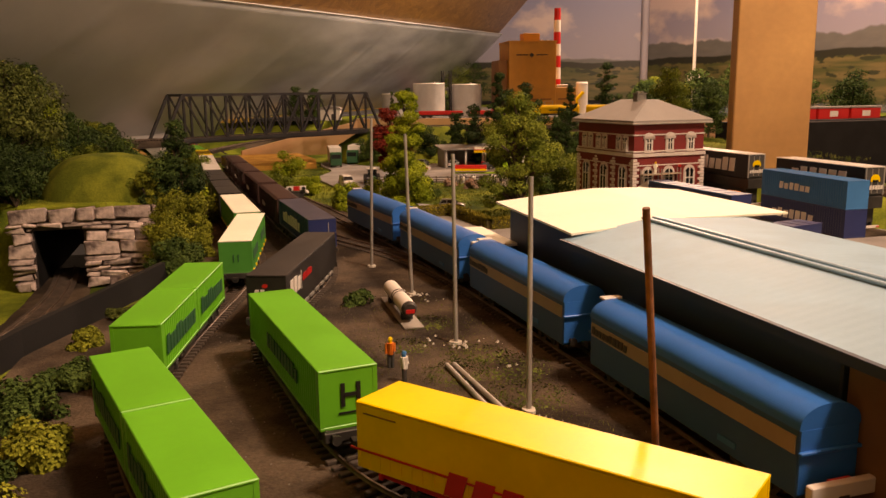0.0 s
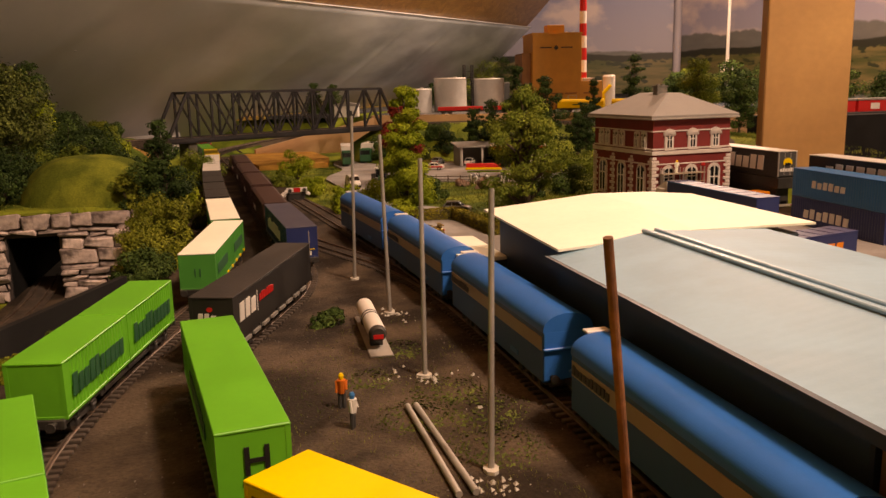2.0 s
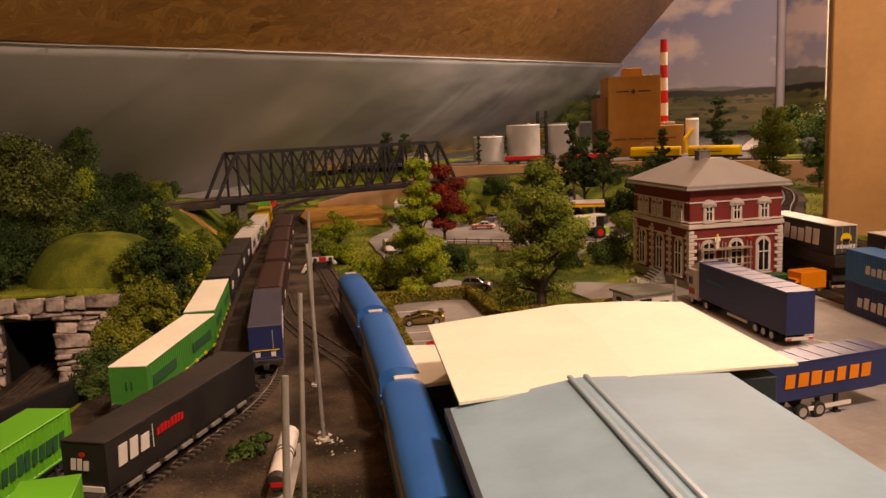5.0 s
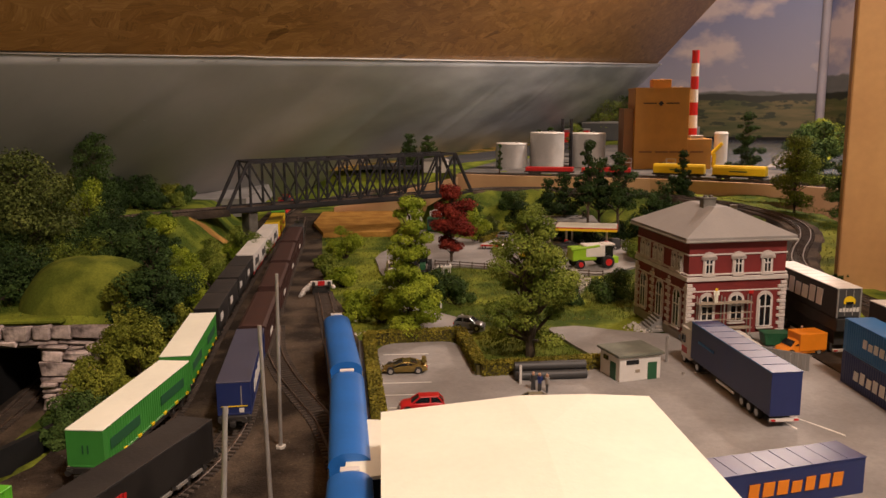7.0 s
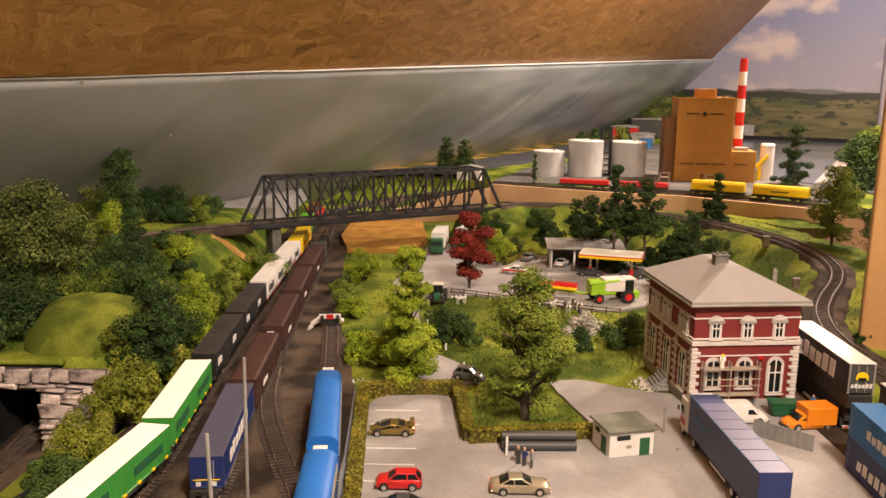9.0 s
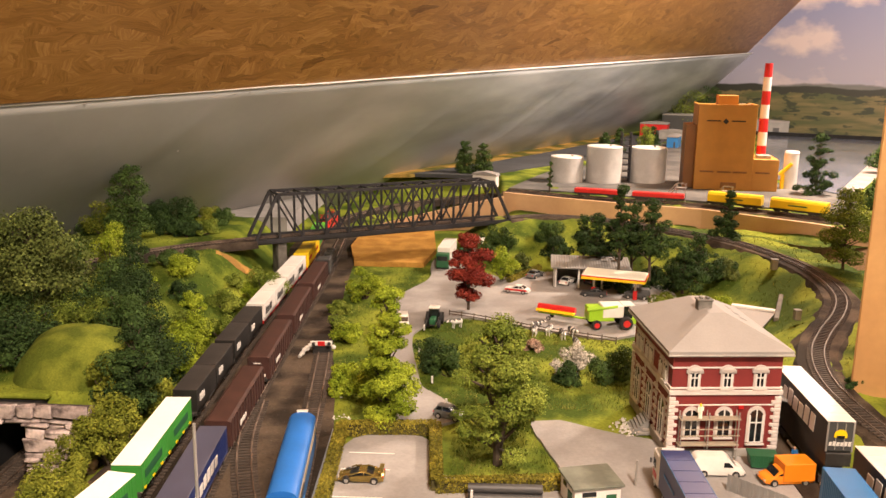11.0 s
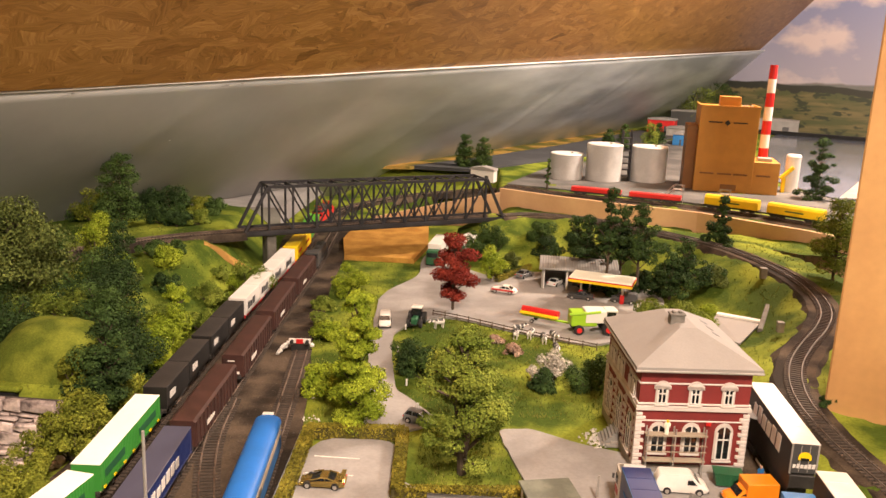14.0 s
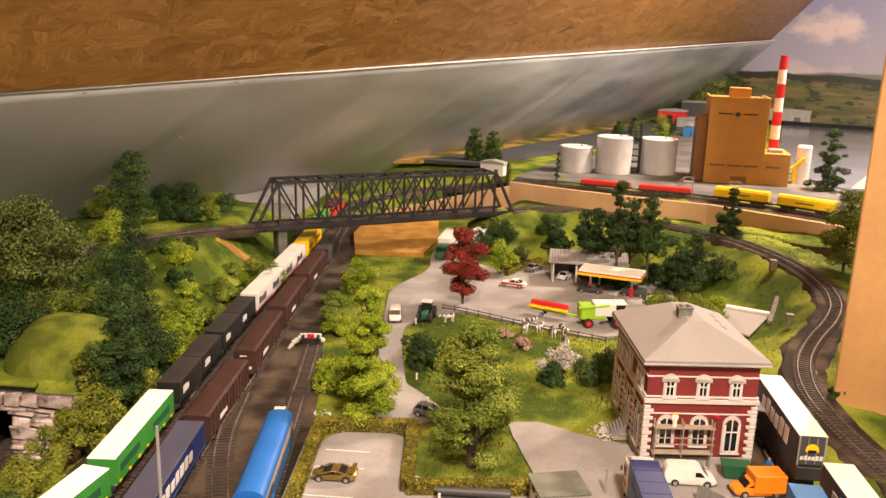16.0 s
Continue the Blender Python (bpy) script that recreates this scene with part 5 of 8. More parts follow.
def container(m, L, W, H, side, top, label, z=.0126 + RAIL_TOP, ribs=True, group="", roof_seam=False):
    root = thing("container", label, "container", m @ Matrix.Translation((0, 0, z)), group)
    if ribs:
        part("body", Geo().prism(ribbed_outline(L, W, .0042, .0006), .0008, H - .0012), M[side], root)
        part("corner_frame", Geo().span(-W / 2 - .0003, W / 2 + .0003, -L / 2 - .0003, L / 2 + .0003, 0, .0018), M[side], root, bevel=.0003)
    else:
        part("body", Geo().span(-W / 2, W / 2, -L / 2, L / 2, 0, H - .0012), M[side], root, bevel=.0005)
    part("roof", Geo().span(-W / 2 - .0004, W / 2 + .0004, -L / 2 - .0004, L / 2 + .0004, H - .0013, H), M[top], root, bevel=.0004)
    for s in (-1, 1):
        for x in (-W / 2 + .0009, W / 2 - .0009):
            part("corner_post", Geo().box(x, s * (L / 2 - .0006), H / 2 - .0003, .0022, .0016, H - .0016), M[side], root)
    for x in (-.007, -.003, .003, .007):
        part("lock_rod", Geo().tube((x, L / 2 + .0005, .002), (x, L / 2 + .0005, H - .003), .0004, n=6), M["pole"], root)
    return root


# standing string on the yard track: yellow, green, black, navy, then brown covered wagons
CW = .0296


def standing(y0, L, wagon_mat, wagon_label):
    m, j = along(TRACK_YARD, y0, L + .006)
    flat_wagon(m, L, wagon_mat, wagon_label, "wagons on the yard track")
    return m


m = standing(.195, .196, "red", "red container flat wagon with chunky bogies")
mY = pose(.157, .294, 0, 0, 0, 37.4)
c = container(mY, .166, CW, .0312, "yellow", "yellow", "glossy yellow container with dark red line and emblem", ribs=False)
for s in (1, -1):
    mm = pose(s * (CW / 2 + .0002), -.087, .0085) if s > 0 else pose(s * (CW / 2 + .0002), .087, .0085, 0, 0, 180)
    part("stripe", Geo().span(0, .0005, 0, .174, 0, .0009), M["red"], c, "dark red line", m=mm)
for s in (1, -1):
    mm = pose(s * (CW / 2 + .0003), -.036, .0010) if s > 0 else pose(s * (CW / 2 + .0003), .036, .0010, 0, 0, 180)
    g = Geo()
    for y0 in (0, .013, .026):
        g.add([(0, y0, 0), (0, y0 + .009, 0), (0, y0 + .012, .0105), (0, y0 + .003, .0105), (.0005, y0, 0), (.0005, y0 + .009, 0), (.0005, y0 + .012, .0105), (.0005, y0 + .003, .0105)], [(3, 2, 1, 0), (4, 5, 6, 7), (0, 1, 5, 4), (1, 2, 6, 5), (2, 3, 7, 6), (3, 0, 4, 7)])
    part("emblem", g, M["red"], c, "slanted red emblem bars", m=mm)
for k in range(11):
    part("side_rib", Geo().box(-CW / 2 - .0003, .082 - k * .0058, .0048, .0004, .0006, .0062), M["yellow"], c)
part("small_print", Geo().box(-CW / 2 - .0003, .070, .0262, .0003, .018, .0006), M["ochre_dark"], c, "fine dark print line")

m = standing(.395, .186, "frame", "dark container flat wagon under the green box")
c = container(m, .174, CW, .0312, "green", "green", "bright green long container with dark emblem on its end")
part("emblem", Geo().box(-.0040, 0, .0065, .0021, .0006, .0120).box(.0040, 0, .0065, .0021, .0006, .0120).box(0, 0, .0065, .0070, .0006, .0019), M["blackpaint"], c, "dark upright bars with a cross bar", m=pose(.0010, -.0874, .0110))
part("small_print", Geo().box(.0010, -.0874, .0082, .0125, .0004, .0009), M["blackpaint"], c)
side_mark(c, .174, CW, -.03, .011, .075, .009, 10, "darkgreen", 8)

m = standing(.610, .204, "frame", "dark flat wagon with open underframe and pipes")
c = container(m, .188, CW, .0315, "blackpaint", "dusty", "dusty black curtain-sided container with white lettering blocks", ribs=False)
side_mark(c, .188, CW, -.085, .012, .034, .0125, 3, "white", 11, label="white lettering blocks")
side_mark(c, .188, CW, -.044, .016, .032, .0055, 8, "red", 12, label="small red lettering blocks")
for s in (1, -1):
    part("divider", Geo().box(s * (CW / 2 + .0003), -.0475 * s, .0175, .0003, .0006, .015), M["white"], c)
end_mark(c, .188, -.0098, .0135, .0130, .0070, 3, "white", 11)
part("emblem", Geo().prism([(.0022 * math.cos(t), .0016 * math.sin(t)) for t in np.linspace(0, 6.28, 9)[:-1]], 0, .0004), M["red"], c, "small red berry mark", m=pose(-.001, -.0944, .0232, 90, 0, 0))
part("tail_board", Geo().box(0, -.0948, .0022, .024, .0012, .0032), M["white"], c, "pale tail board")
for k in range(8):
    part("side_pipe", Geo().bar((CW / 2 - .001, -.075 + k * .02, -.004), (CW / 2 - .001, -.062 + k * .02, -.004), .0018, .0022), M["pole"], c)

m = standing(.868, .196, "frame", "dark flat wagon beneath the navy container")
c = container(m, .182, CW, .0315, "navy", "navytop", "navy blue ribbed container with white lettering blocks and dusty roof")
side_mark(c, .182, CW, -.060, .010, .105, .0125, 7, "white", 21, label="white lettering blocks")
for x in (-.0075, .0065):
    part("end_plate", Geo().box(x, -.0913, .0045, .0042, .0006, .0042), M["white"], c)
part("end_bar", Geo().box(0, -.0915, .0085, .024, .0008, .0007), M["yellow"], c, "thin yellow bar")
part("lock_rod", Geo().tube((.0065, -.0915, .010), (.0065, -.0915, .027), .0005, n=6), M["pole"], c)


def covered_wagon(m, L=.176):
    """Oxide brown ribbed covered wagon."""
    root = thing("covered_wagon", "oxide brown ribbed high-sided goods wagon with white marks", "goods wagon", m @ Matrix.Translation((0, 0, RAIL_TOP)), "brown wagons on the yard track")
    W, H = .0300, .0415
    part("body", Geo().span(-W / 2, W / 2, -L / 2, L / 2, .0100, H), M["brown"], root, bevel=.0006)
    part("roof", Geo().profile([(-W / 2 - .0004, 0), (W / 2 + .0004, 0), (W / 2 - .003, .0018), (-W / 2 + .003, .0018)], -L / 2 - .0004, L / 2 + .0004), M["brown"], root, m=pose(0, 0, H - .0002))
    n = 13
    for i in range(n):
        y = -L / 2 + .004 + i * (L - .008) / (n - 1)
        for s in (-1, 1):
            part("side_rib", Geo().box(s * (W / 2 + .0006), y, .0255, .0013, .0022, .0300), M["brown"], root)
    part("underframe", Geo().box(0, 0, .0088, .024, L, .0036), M["frame"], root)
    for z, w in ((.034, .010), (.024, .007)):
        part("end_mark", Geo().box(-.002, -L / 2 - .0006, z, w, .0006, .0016), M["white"], root)
    part("end_mark", Geo().box(.007, -L / 2 - .0006, .0165, .005, .0006, .004), M["white"], root)
    part("end_ladder", Geo().bar((-.012, -L / 2 - .001, .012), (-.012, -L / 2 - .001, .038), .0006, .0006).bar((-.009, -L / 2 - .001, .012), (-.009, -L / 2 - .001, .038), .0006, .0006), M["frame"], root)
    side_mark(root, L, W + .0026, -.05, .020, .030, .006, 5, "white", 31)
    bogie(root, -L / 2 + .028)
    bogie(root, L / 2 - .028)
    couplers(root, L)


for y0 in (1.075, 1.285, 1.485, 1.690):
    covered_wagon(along(TRACK_YARD, y0, .182)[0])


m, j = along(TRACK_YARD, 1.885, .17)
root = thing("diesel_locomotive", "dark grey-green diesel locomotive under the bridge", "locomotive", m @ Matrix.Translation((0, 0, RAIL_TOP)))
part("hood", Geo().box(0, .012, .0215, .0200, .125, .0200), M["darkgrey"], root, bevel=.001)
part("cab", Geo().box(0, -.062, .0255, .0285, .030, .0290), M["darkgrey"], root, bevel=.001)
part("windscreen", Geo().box(-.0065, -.0772, .0330, .0090, .0008, .0070).box(.0065, -.0772, .0330, .0090, .0008, .0070), M["glassdark"], root)
part("roof_fan", Geo().tube((0, .04, .0315), (0, .04, .0335), .006, n=12).tube((0, .0, .0315), (0, .0, .0335), .006, n=12), M["frame"], root)
part("walkway", Geo().box(0, 0, .0105, .0285, .160, .0022), M["frame"], root)
bogie(root, -.05)
bogie(root, .05)
couplers(root, .162)


# train on the through track
def lime_pair(i):
    m, j = seat(TRACK_MAIN, i, .194)
    flat_wagon(m, .188, "frame", "dark twin-container flat wagon with yellowed edges", "wagons of the through train")
    for s in (-1, 1):
        c = container(m @ Matrix.Translation((0, s * .0455, 0)), .0890, CW, .0305, "green", "green", "bright lime green short ribbed container", group="lime containers")
        side_mark(c, .089, CW, -.037, .0095, .073, .0115, 10, "darkgreen", 41)
    return j


def deck_edge(wagon, L):
    """Pale yellow locking pieces and edge along the deck."""
    for s in (-1, 1):
        part("deck_edge", Geo().box(s * .0142, 0, .0131, .0016, L - .006, .0012), M["tan"], wagon, "pale deck edge")
        for k in range(7):
            part("lock_piece", Geo().box(s * .0150, -L / 2 + (k + .5) * L / 7, .0140, .0018, .0050, .0022), M["yellow"], wagon, "yellow locking piece")


def index_at(line, y):
    return int(np.argmin(np.abs(line[:, 1] - y)))


lime_pair(index_at(TRACK_MAIN, .292))
lime_pair(index_at(TRACK_MAIN, .512))
for y0 in (.775, .965):
    m, j = along(TRACK_MAIN, y0, .186)
    w = flat_wagon(m, .182, "frame", "dark flat wagon with yellowed deck edge", "wagons of the through train")
    deck_edge(w, .182)
    c = container(m, .174, CW, .0312, "green2", "cream", "green long container with a cream-white roof", group="cream-roofed containers")
    part("emblem", Geo().box(-.0020, 0, .0042, .0010, .0005, .0070).box(.0022, 0, .0042, .0010, .0005, .0070), M["darkgreen"], c, "dark upright bars", m=pose(0, -.0874, .0105))
    for k in (-.05, .045):
        part("side_panel", Geo().box(CW / 2 + .0003, k, .0150, .0005, .052, .0085), M["darkgreen"], c, "darker green panel")
for y0 in (1.160, 1.350):
    m, j = along(TRACK_MAIN, y0, .186)
    flat_wagon(m, .182, "frame", "dark twin-container flat wagon", "wagons of the through train")
    for s in (-1, 1):
        c = container(m @ Matrix.Translation((0, s * .0450, 0)), .0870, CW, .0305, "blackpaint", "dusty", "black short container with white end lettering blocks", ribs=False, group="black containers")
        end_mark(c, .087, -.0085, .0120, .0110, .0060, 3, "white", 11)
        side_mark(c, .087, CW, -.034, .011, .022, .0095, 3, "white", 11)
FULL = np.vstack([TRACK_MAIN, TRACK_RAMP[1:]])
for y0, mats in ((1.540, ("white", "white")), (1.730, ("white", "white"))):
    m, j = along(TRACK_MAIN, y0, .186)
    flat_wagon(m, .182, "red", "red twin-container flat wagon", "wagons of the through train")
    for s in (-1, 1):
        c = container(m @ Matrix.Translation((0, s * .0450, 0)), .0870, CW, .0305, *mats, "white short container with grey and red emblem", ribs=False, group="white containers")
        side_mark(c, .087, CW, -.034, .009, .046, .012, 3, "darkgrey", 17)
        end_mark(c, .087, -.010, .018, .014, .006, 2, "red", 17)
i = index_at(TRACK_MAIN, 1.920)
for cols, lab, grp in ((("yellow", "yellow"), "yellow short container with red lettering blocks", "yellow containers"), (("green2", "green"), "green short container with dark lettering blocks", "green containers")):
    m, j = seat(FULL, i, .186)
    flat_wagon(m, .182, "red", "red twin-container flat wagon", "wagons of the through train")
    for s in (-1, 1):
        c = container(m @ Matrix.Translation((0, s * .0450, 0)), .0870, CW, .0305, *cols, lab, ribs=False, group=grp)
        side_mark(c, .087, CW, -.020, .012, .040, .006, 4, "red" if cols[0] == "yellow" else "darkgreen", 19)
    i = j + 1


def pantograph(parent, y):
    g = Geo()
    for s in (-1, 1):
        g.bar((s * .009, y - .010, .0425), (s * .009, y + .010, .0425), .0008, .0010)
        g.bar((s * .009, y - .010, .0425), (s * .006, y + .004, .0490), .0007, .0007)
        g.bar((s * .009, y + .010, .0425), (s * .006, y - .004, .0490), .0007, .0007)
        g.bar((s * .012, y + s * .001, .0492), (-s * .012, y + s * .001, .0492), .0007, .0012)
    for d in (-.010, 0, .010):
        g.bar((-.009, y + d, .0425), (.009, y + d, .0425), .0008, .0010)
    part("pantograph", g, M["redloco"], parent, "folded red pantograph")


def locomotive(m):
    root = thing("electric_locomotive", "red electric locomotive with bonnets and folded red pantographs", "locomotive", m @ Matrix.Translation((0, 0, RAIL_TOP)))
    W = .0295
    part("body", Geo().span(-W / 2, W / 2, -.058, .058, .010, .036), M["redloco"], root, bevel=.0010)
    part("roof", Geo().profile([(-W / 2, 0), (W / 2, 0), (W / 2 - .003, .0035), (W / 2 - .009, .0055), (-W / 2 + .009, .0055), (-W / 2 + .003, .0035)], -.058, .058), M["dusty"], root, "dark grey curved roof", m=pose(0, 0, .0358))
    for s in (-1, 1):
        part("bonnet", Geo().box(0, s * .0705, .0180, W - .004, .0250, .0165), M["redloco"], root, bevel=.0014)
        part("windscreen", Geo().box(-.0070, s * .0583, .0295, .0100, .0008, .0070).box(.0070, s * .0583, .0295, .0100, .0008, .0070), M["glassdark"], root)
        part("footplate", Geo().box(0, s * .0835, .0090, W, .0020, .0050), M["frame"], root)
        for x in (-.010, .010):
            part("headlight", Geo().tube((x, s * .0828, .0130), (x, s * .0842, .0130), .0016, n=10), M["white"], root)
    for k in range(4):
        for s in (-1, 1):
            part("side_window", Geo().box(s * (W / 2 + .0002), -.044 + k * .029, .0290, .0006, .0110, .0062), M["glassdark"], root)
    part("roof_gear", Geo().box(0, 0, .0430, .010, .050, .0030).tube((-.005, -.02, .0455), (-.005, .02, .0455), .0010, n=6), M["darkgrey"], root)
    pantograph(root, -.040)
    pantograph(root, .040)
    part("underframe", Geo().box(0, 0, .0080, .027, .160, .0040), M["frame"], root)
    for y in (-.050, .050):
        bogie(root, y, .034)
    couplers(root, .168)


locomotive(seat(FULL, i, .180)[0])


def reefer(m, L=.181):
    """Blue refrigerator wagon with a rounded roof and tan band."""
    root = thing("refrigerator_wagon", "blue refrigerator wagon with a tan band and rounded roof", "goods wagon", m @ Matrix.Translation((0, 0, RAIL_TOP)), "blue wagons on the siding")
    W, E = .0302, .0388
    # side shade is in the body colour; roof and ends take the brighter blue
    part("body", Geo().span(-W / 2, W / 2, -L / 2, L / 2, .0085, E), M["blueshade"], root, bevel=.0005)
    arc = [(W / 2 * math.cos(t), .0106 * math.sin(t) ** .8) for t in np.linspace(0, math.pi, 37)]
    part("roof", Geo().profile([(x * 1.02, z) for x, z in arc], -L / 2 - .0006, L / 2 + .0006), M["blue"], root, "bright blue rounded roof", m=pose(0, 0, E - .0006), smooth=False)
    for s in (-1, 1):
        part("end_wall", Geo().box(0, s * (L / 2 + .0003), .0242, W - .001, .0008, .0282), M["blue"], root)
        part("gangway_roof", Geo().box(0, s * (L / 2 + .003), .0488, .013, .006, .0014), M["white"], root, "small pale roof flap", bevel=.0003) if s > 0 else None
        part("tan_band", Geo().box(s * (W / 2 + .0003), 0, .0315, .0006, L - .003, .0080), M["tan"], root, "tan painted band")
        part("end_bar", Geo().box(0, s * (L / 2 + .0014), .0285, W + .001, .0020, .0016), M["blue"], root, bevel=.0004)
        part("mark", Geo().box(s * (W / 2 + .0003), -.045, .0145, .0005, .013, .0030), M["midblue"], root)
    side_mark(root, L, W + .0014, -.087, .0292, .042, .0048, 10, "darkgrey", 51, label="dark lettering blocks on the tan band")
    part("underframe", Geo().box(0, 0, .0078, .022, L, .0040), M["frame"], root)
    bogie(root, -L / 2 + .030)
    bogie(root, L / 2 - .030)
    couplers(root, L)


for y0 in (.284, .496, .708, .920):
    reefer(along(TRACK_WAGONS, y0, .181)[0])

# buffer stop at the end of the siding
bs = thing("buffer_stop", "red and white buffer stop beam on a dark block", "buffer stop", pose(.192, 1.432, .0015, 0, 0, 6))
part("beam", Geo().box(0, 0, .019, .034, .004, .007), M["white"], bs, "white buffer beam", bevel=.0005)
part("red_panel", Geo().box(0, -.0022, .019, .011, .0012, .0072), M["red"], bs, "red middle panel")
for x in (-.012, .012):
    part("buffer", Geo().tube((x, -.002, .019), (x, -.008, .019), .0028, n=10), M["frame"], bs)
    part("strut", Geo().bar((x, .002, .018), (x, .026, .003), .003, .003), M["frame"], bs)
part("block", Geo().box(0, .012, .006, .028, .020, .012), M["frame"], bs)
for px, py, pz, pr in ((-.018, -.002, .016, .0035), (-.022, -.004, .013, .0042), (-.026, -.007, .010, .0042), (-.029, -.010, .006, .0040), (-.032, -.013, .003, .0034), (.019, .001, .012, .0034)):
    lump = bmesh.new()
    bmesh.ops.create_icosphere(lump, subdivisions=2, radius=pr)
    for v in lump.verts:
        v.co = v.co * (1 + .55 * noise.noise(v.co * 320 + Vector((px, py, 0)) * 900)) + Vector((px, py, pz))
    me = bpy.data.meshes.new("plaster_lump")
    lump.to_mesh(me)
    lump.free()
    me.materials.append(M["white"])
    ob = new("plaster_lump", me)
    ob.parent = bs
# second buffer stop at the near end of the siding
bs2 = thing("buffer_stop", "red and white buffer stop beam at the siding's near end", "buffer stop", pose(.279, .266, .0015, 0, 0, 181))
part("beam", Geo().box(0, 0, .019, .034, .004, .007), M["white"], bs2, "white buffer beam", bevel=.0005)
part("red_panel", Geo().box(0, -.0022, .019, .011, .0012, .0072), M["red"], bs2, "red middle panel")
part("block", Geo().box(0, .012, .006, .028, .020, .012), M["frame"], bs2)

# yellow and red tank trains on the upper level
for k, (i, mat) in enumerate(((21, "red"), (37, "red"), (57, "yellow"), (73, "yellow"))):
    m, j = seat(TRACK_UPPER, i, .15)
    root = thing("hopper_wagon", f"{mat} rounded bulk wagon on the upper track", "goods wagon", m @ Matrix.Translation((0, 0, RAIL_TOP)), "wagons on the upper track")
    if mat == "yellow":
        part("body", Geo().profile([(-.015, .012), (.015, .012), (.015, .030), (.009, .037), (-.009, .037), (-.015, .030)], -.068, .068), M[mat], root, bevel=.001)
        part("mark", Geo().box(-.0153, .0, .022, .0006, .045, .003).box(.0153, .0, .022, .0006, .045, .003), M["darkgreen"], root)
    else:
        part("body", Geo().span(-.0135, .0135, -.068, .068, .011, .0225), M["red"], root, bevel=.001)
    part("underframe", Geo().box(0, 0, .009, .022, .142, .004), M["frame"], root)
    bogie(root, -.042)
    bogie(root, .042)


# ---- road vehicles (built at 1:87, forward along +y) ----
tyre_mesh = Geo().tube((-.0016, 0, 0), (.0016, 0, 0), .0037, n=16).mesh("tyre", M["rubber"], .0004)
rim_mesh = Geo().tube((-.0003, 0, 0), (.0003, 0, 0), .0024, n=12).mesh("rim", M["chrome"])
big_tyre_mesh = Geo().tube((-.0020, 0, 0), (.0020, 0, 0), .0058, n=18).mesh("tyre", M["rubber"], .0005)
big_rim_mesh = Geo().tube((-.0003, 0, 0), (.0003, 0, 0), .0034, n=14).mesh("rim", M["chrome"])


def wheel(parent, x, y, r=.0037, big=False):
    w = shared("wheel", big_tyre_mesh if big else tyre_mesh, parent, pose(x, y, .0058 if big else r))
    shared("rim", big_rim_mesh if big else rim_mesh, w, pose((.0021 if big else .0017) * (1 if x > 0 else -1), 0, 0))
    return w


def loft(rings):
    """A skin over open rings of points, closed underneath and at both ends."""
    n = len(rings[0])
    vs = [p for r in rings for p in r]
    fs = []
    for i in range(len(rings) - 1):
        a, b = i * n, (i + 1) * n
        fs += [(a + k, a + (k + 1) % n, b + (k + 1) % n, b + k) for k in range(n)]
    fs += [tuple(range(n))[::-1], tuple(range(len(vs) - n, len(vs)))]
    return Geo().add(vs, fs)


CAR_DECK = {"saloon": [(-1, .0078), (-.95, .0098), (-.62, .0108), (.35, .0104), (.80, .0094), (.95, .0080), (1, .0058)],
            "sport": [(-1, .0080), (-.90, .0098), (-.50, .0102), (.20, .0092), (.80, .0064), (1, .0042)],
            "hatch": [(-1, .0080), (-.96, .0106), (-.60, .0113), (.40, .0107), (.80, .0096), (.95, .0080), (1, .0056)],
            "van": [(-1, .0150), (-.97, .0200), (-.85, .0226), (.25, .0230), (.40, .0205), (.62, .0130), (.90, .0102), (1, .0060)]}
CAR_CABIN = {"saloon": [(-.72, .0104), (-.36, .0155), (.02, .0158), (.38, .0102)], "sport": [(-.64, .0096), (-.22, .0128), (.04, .0128), (.50, .0084)],
             "hatch": [(-.96, .0104), (-.70, .0162), (.08, .0164), (.48, .0103)]}


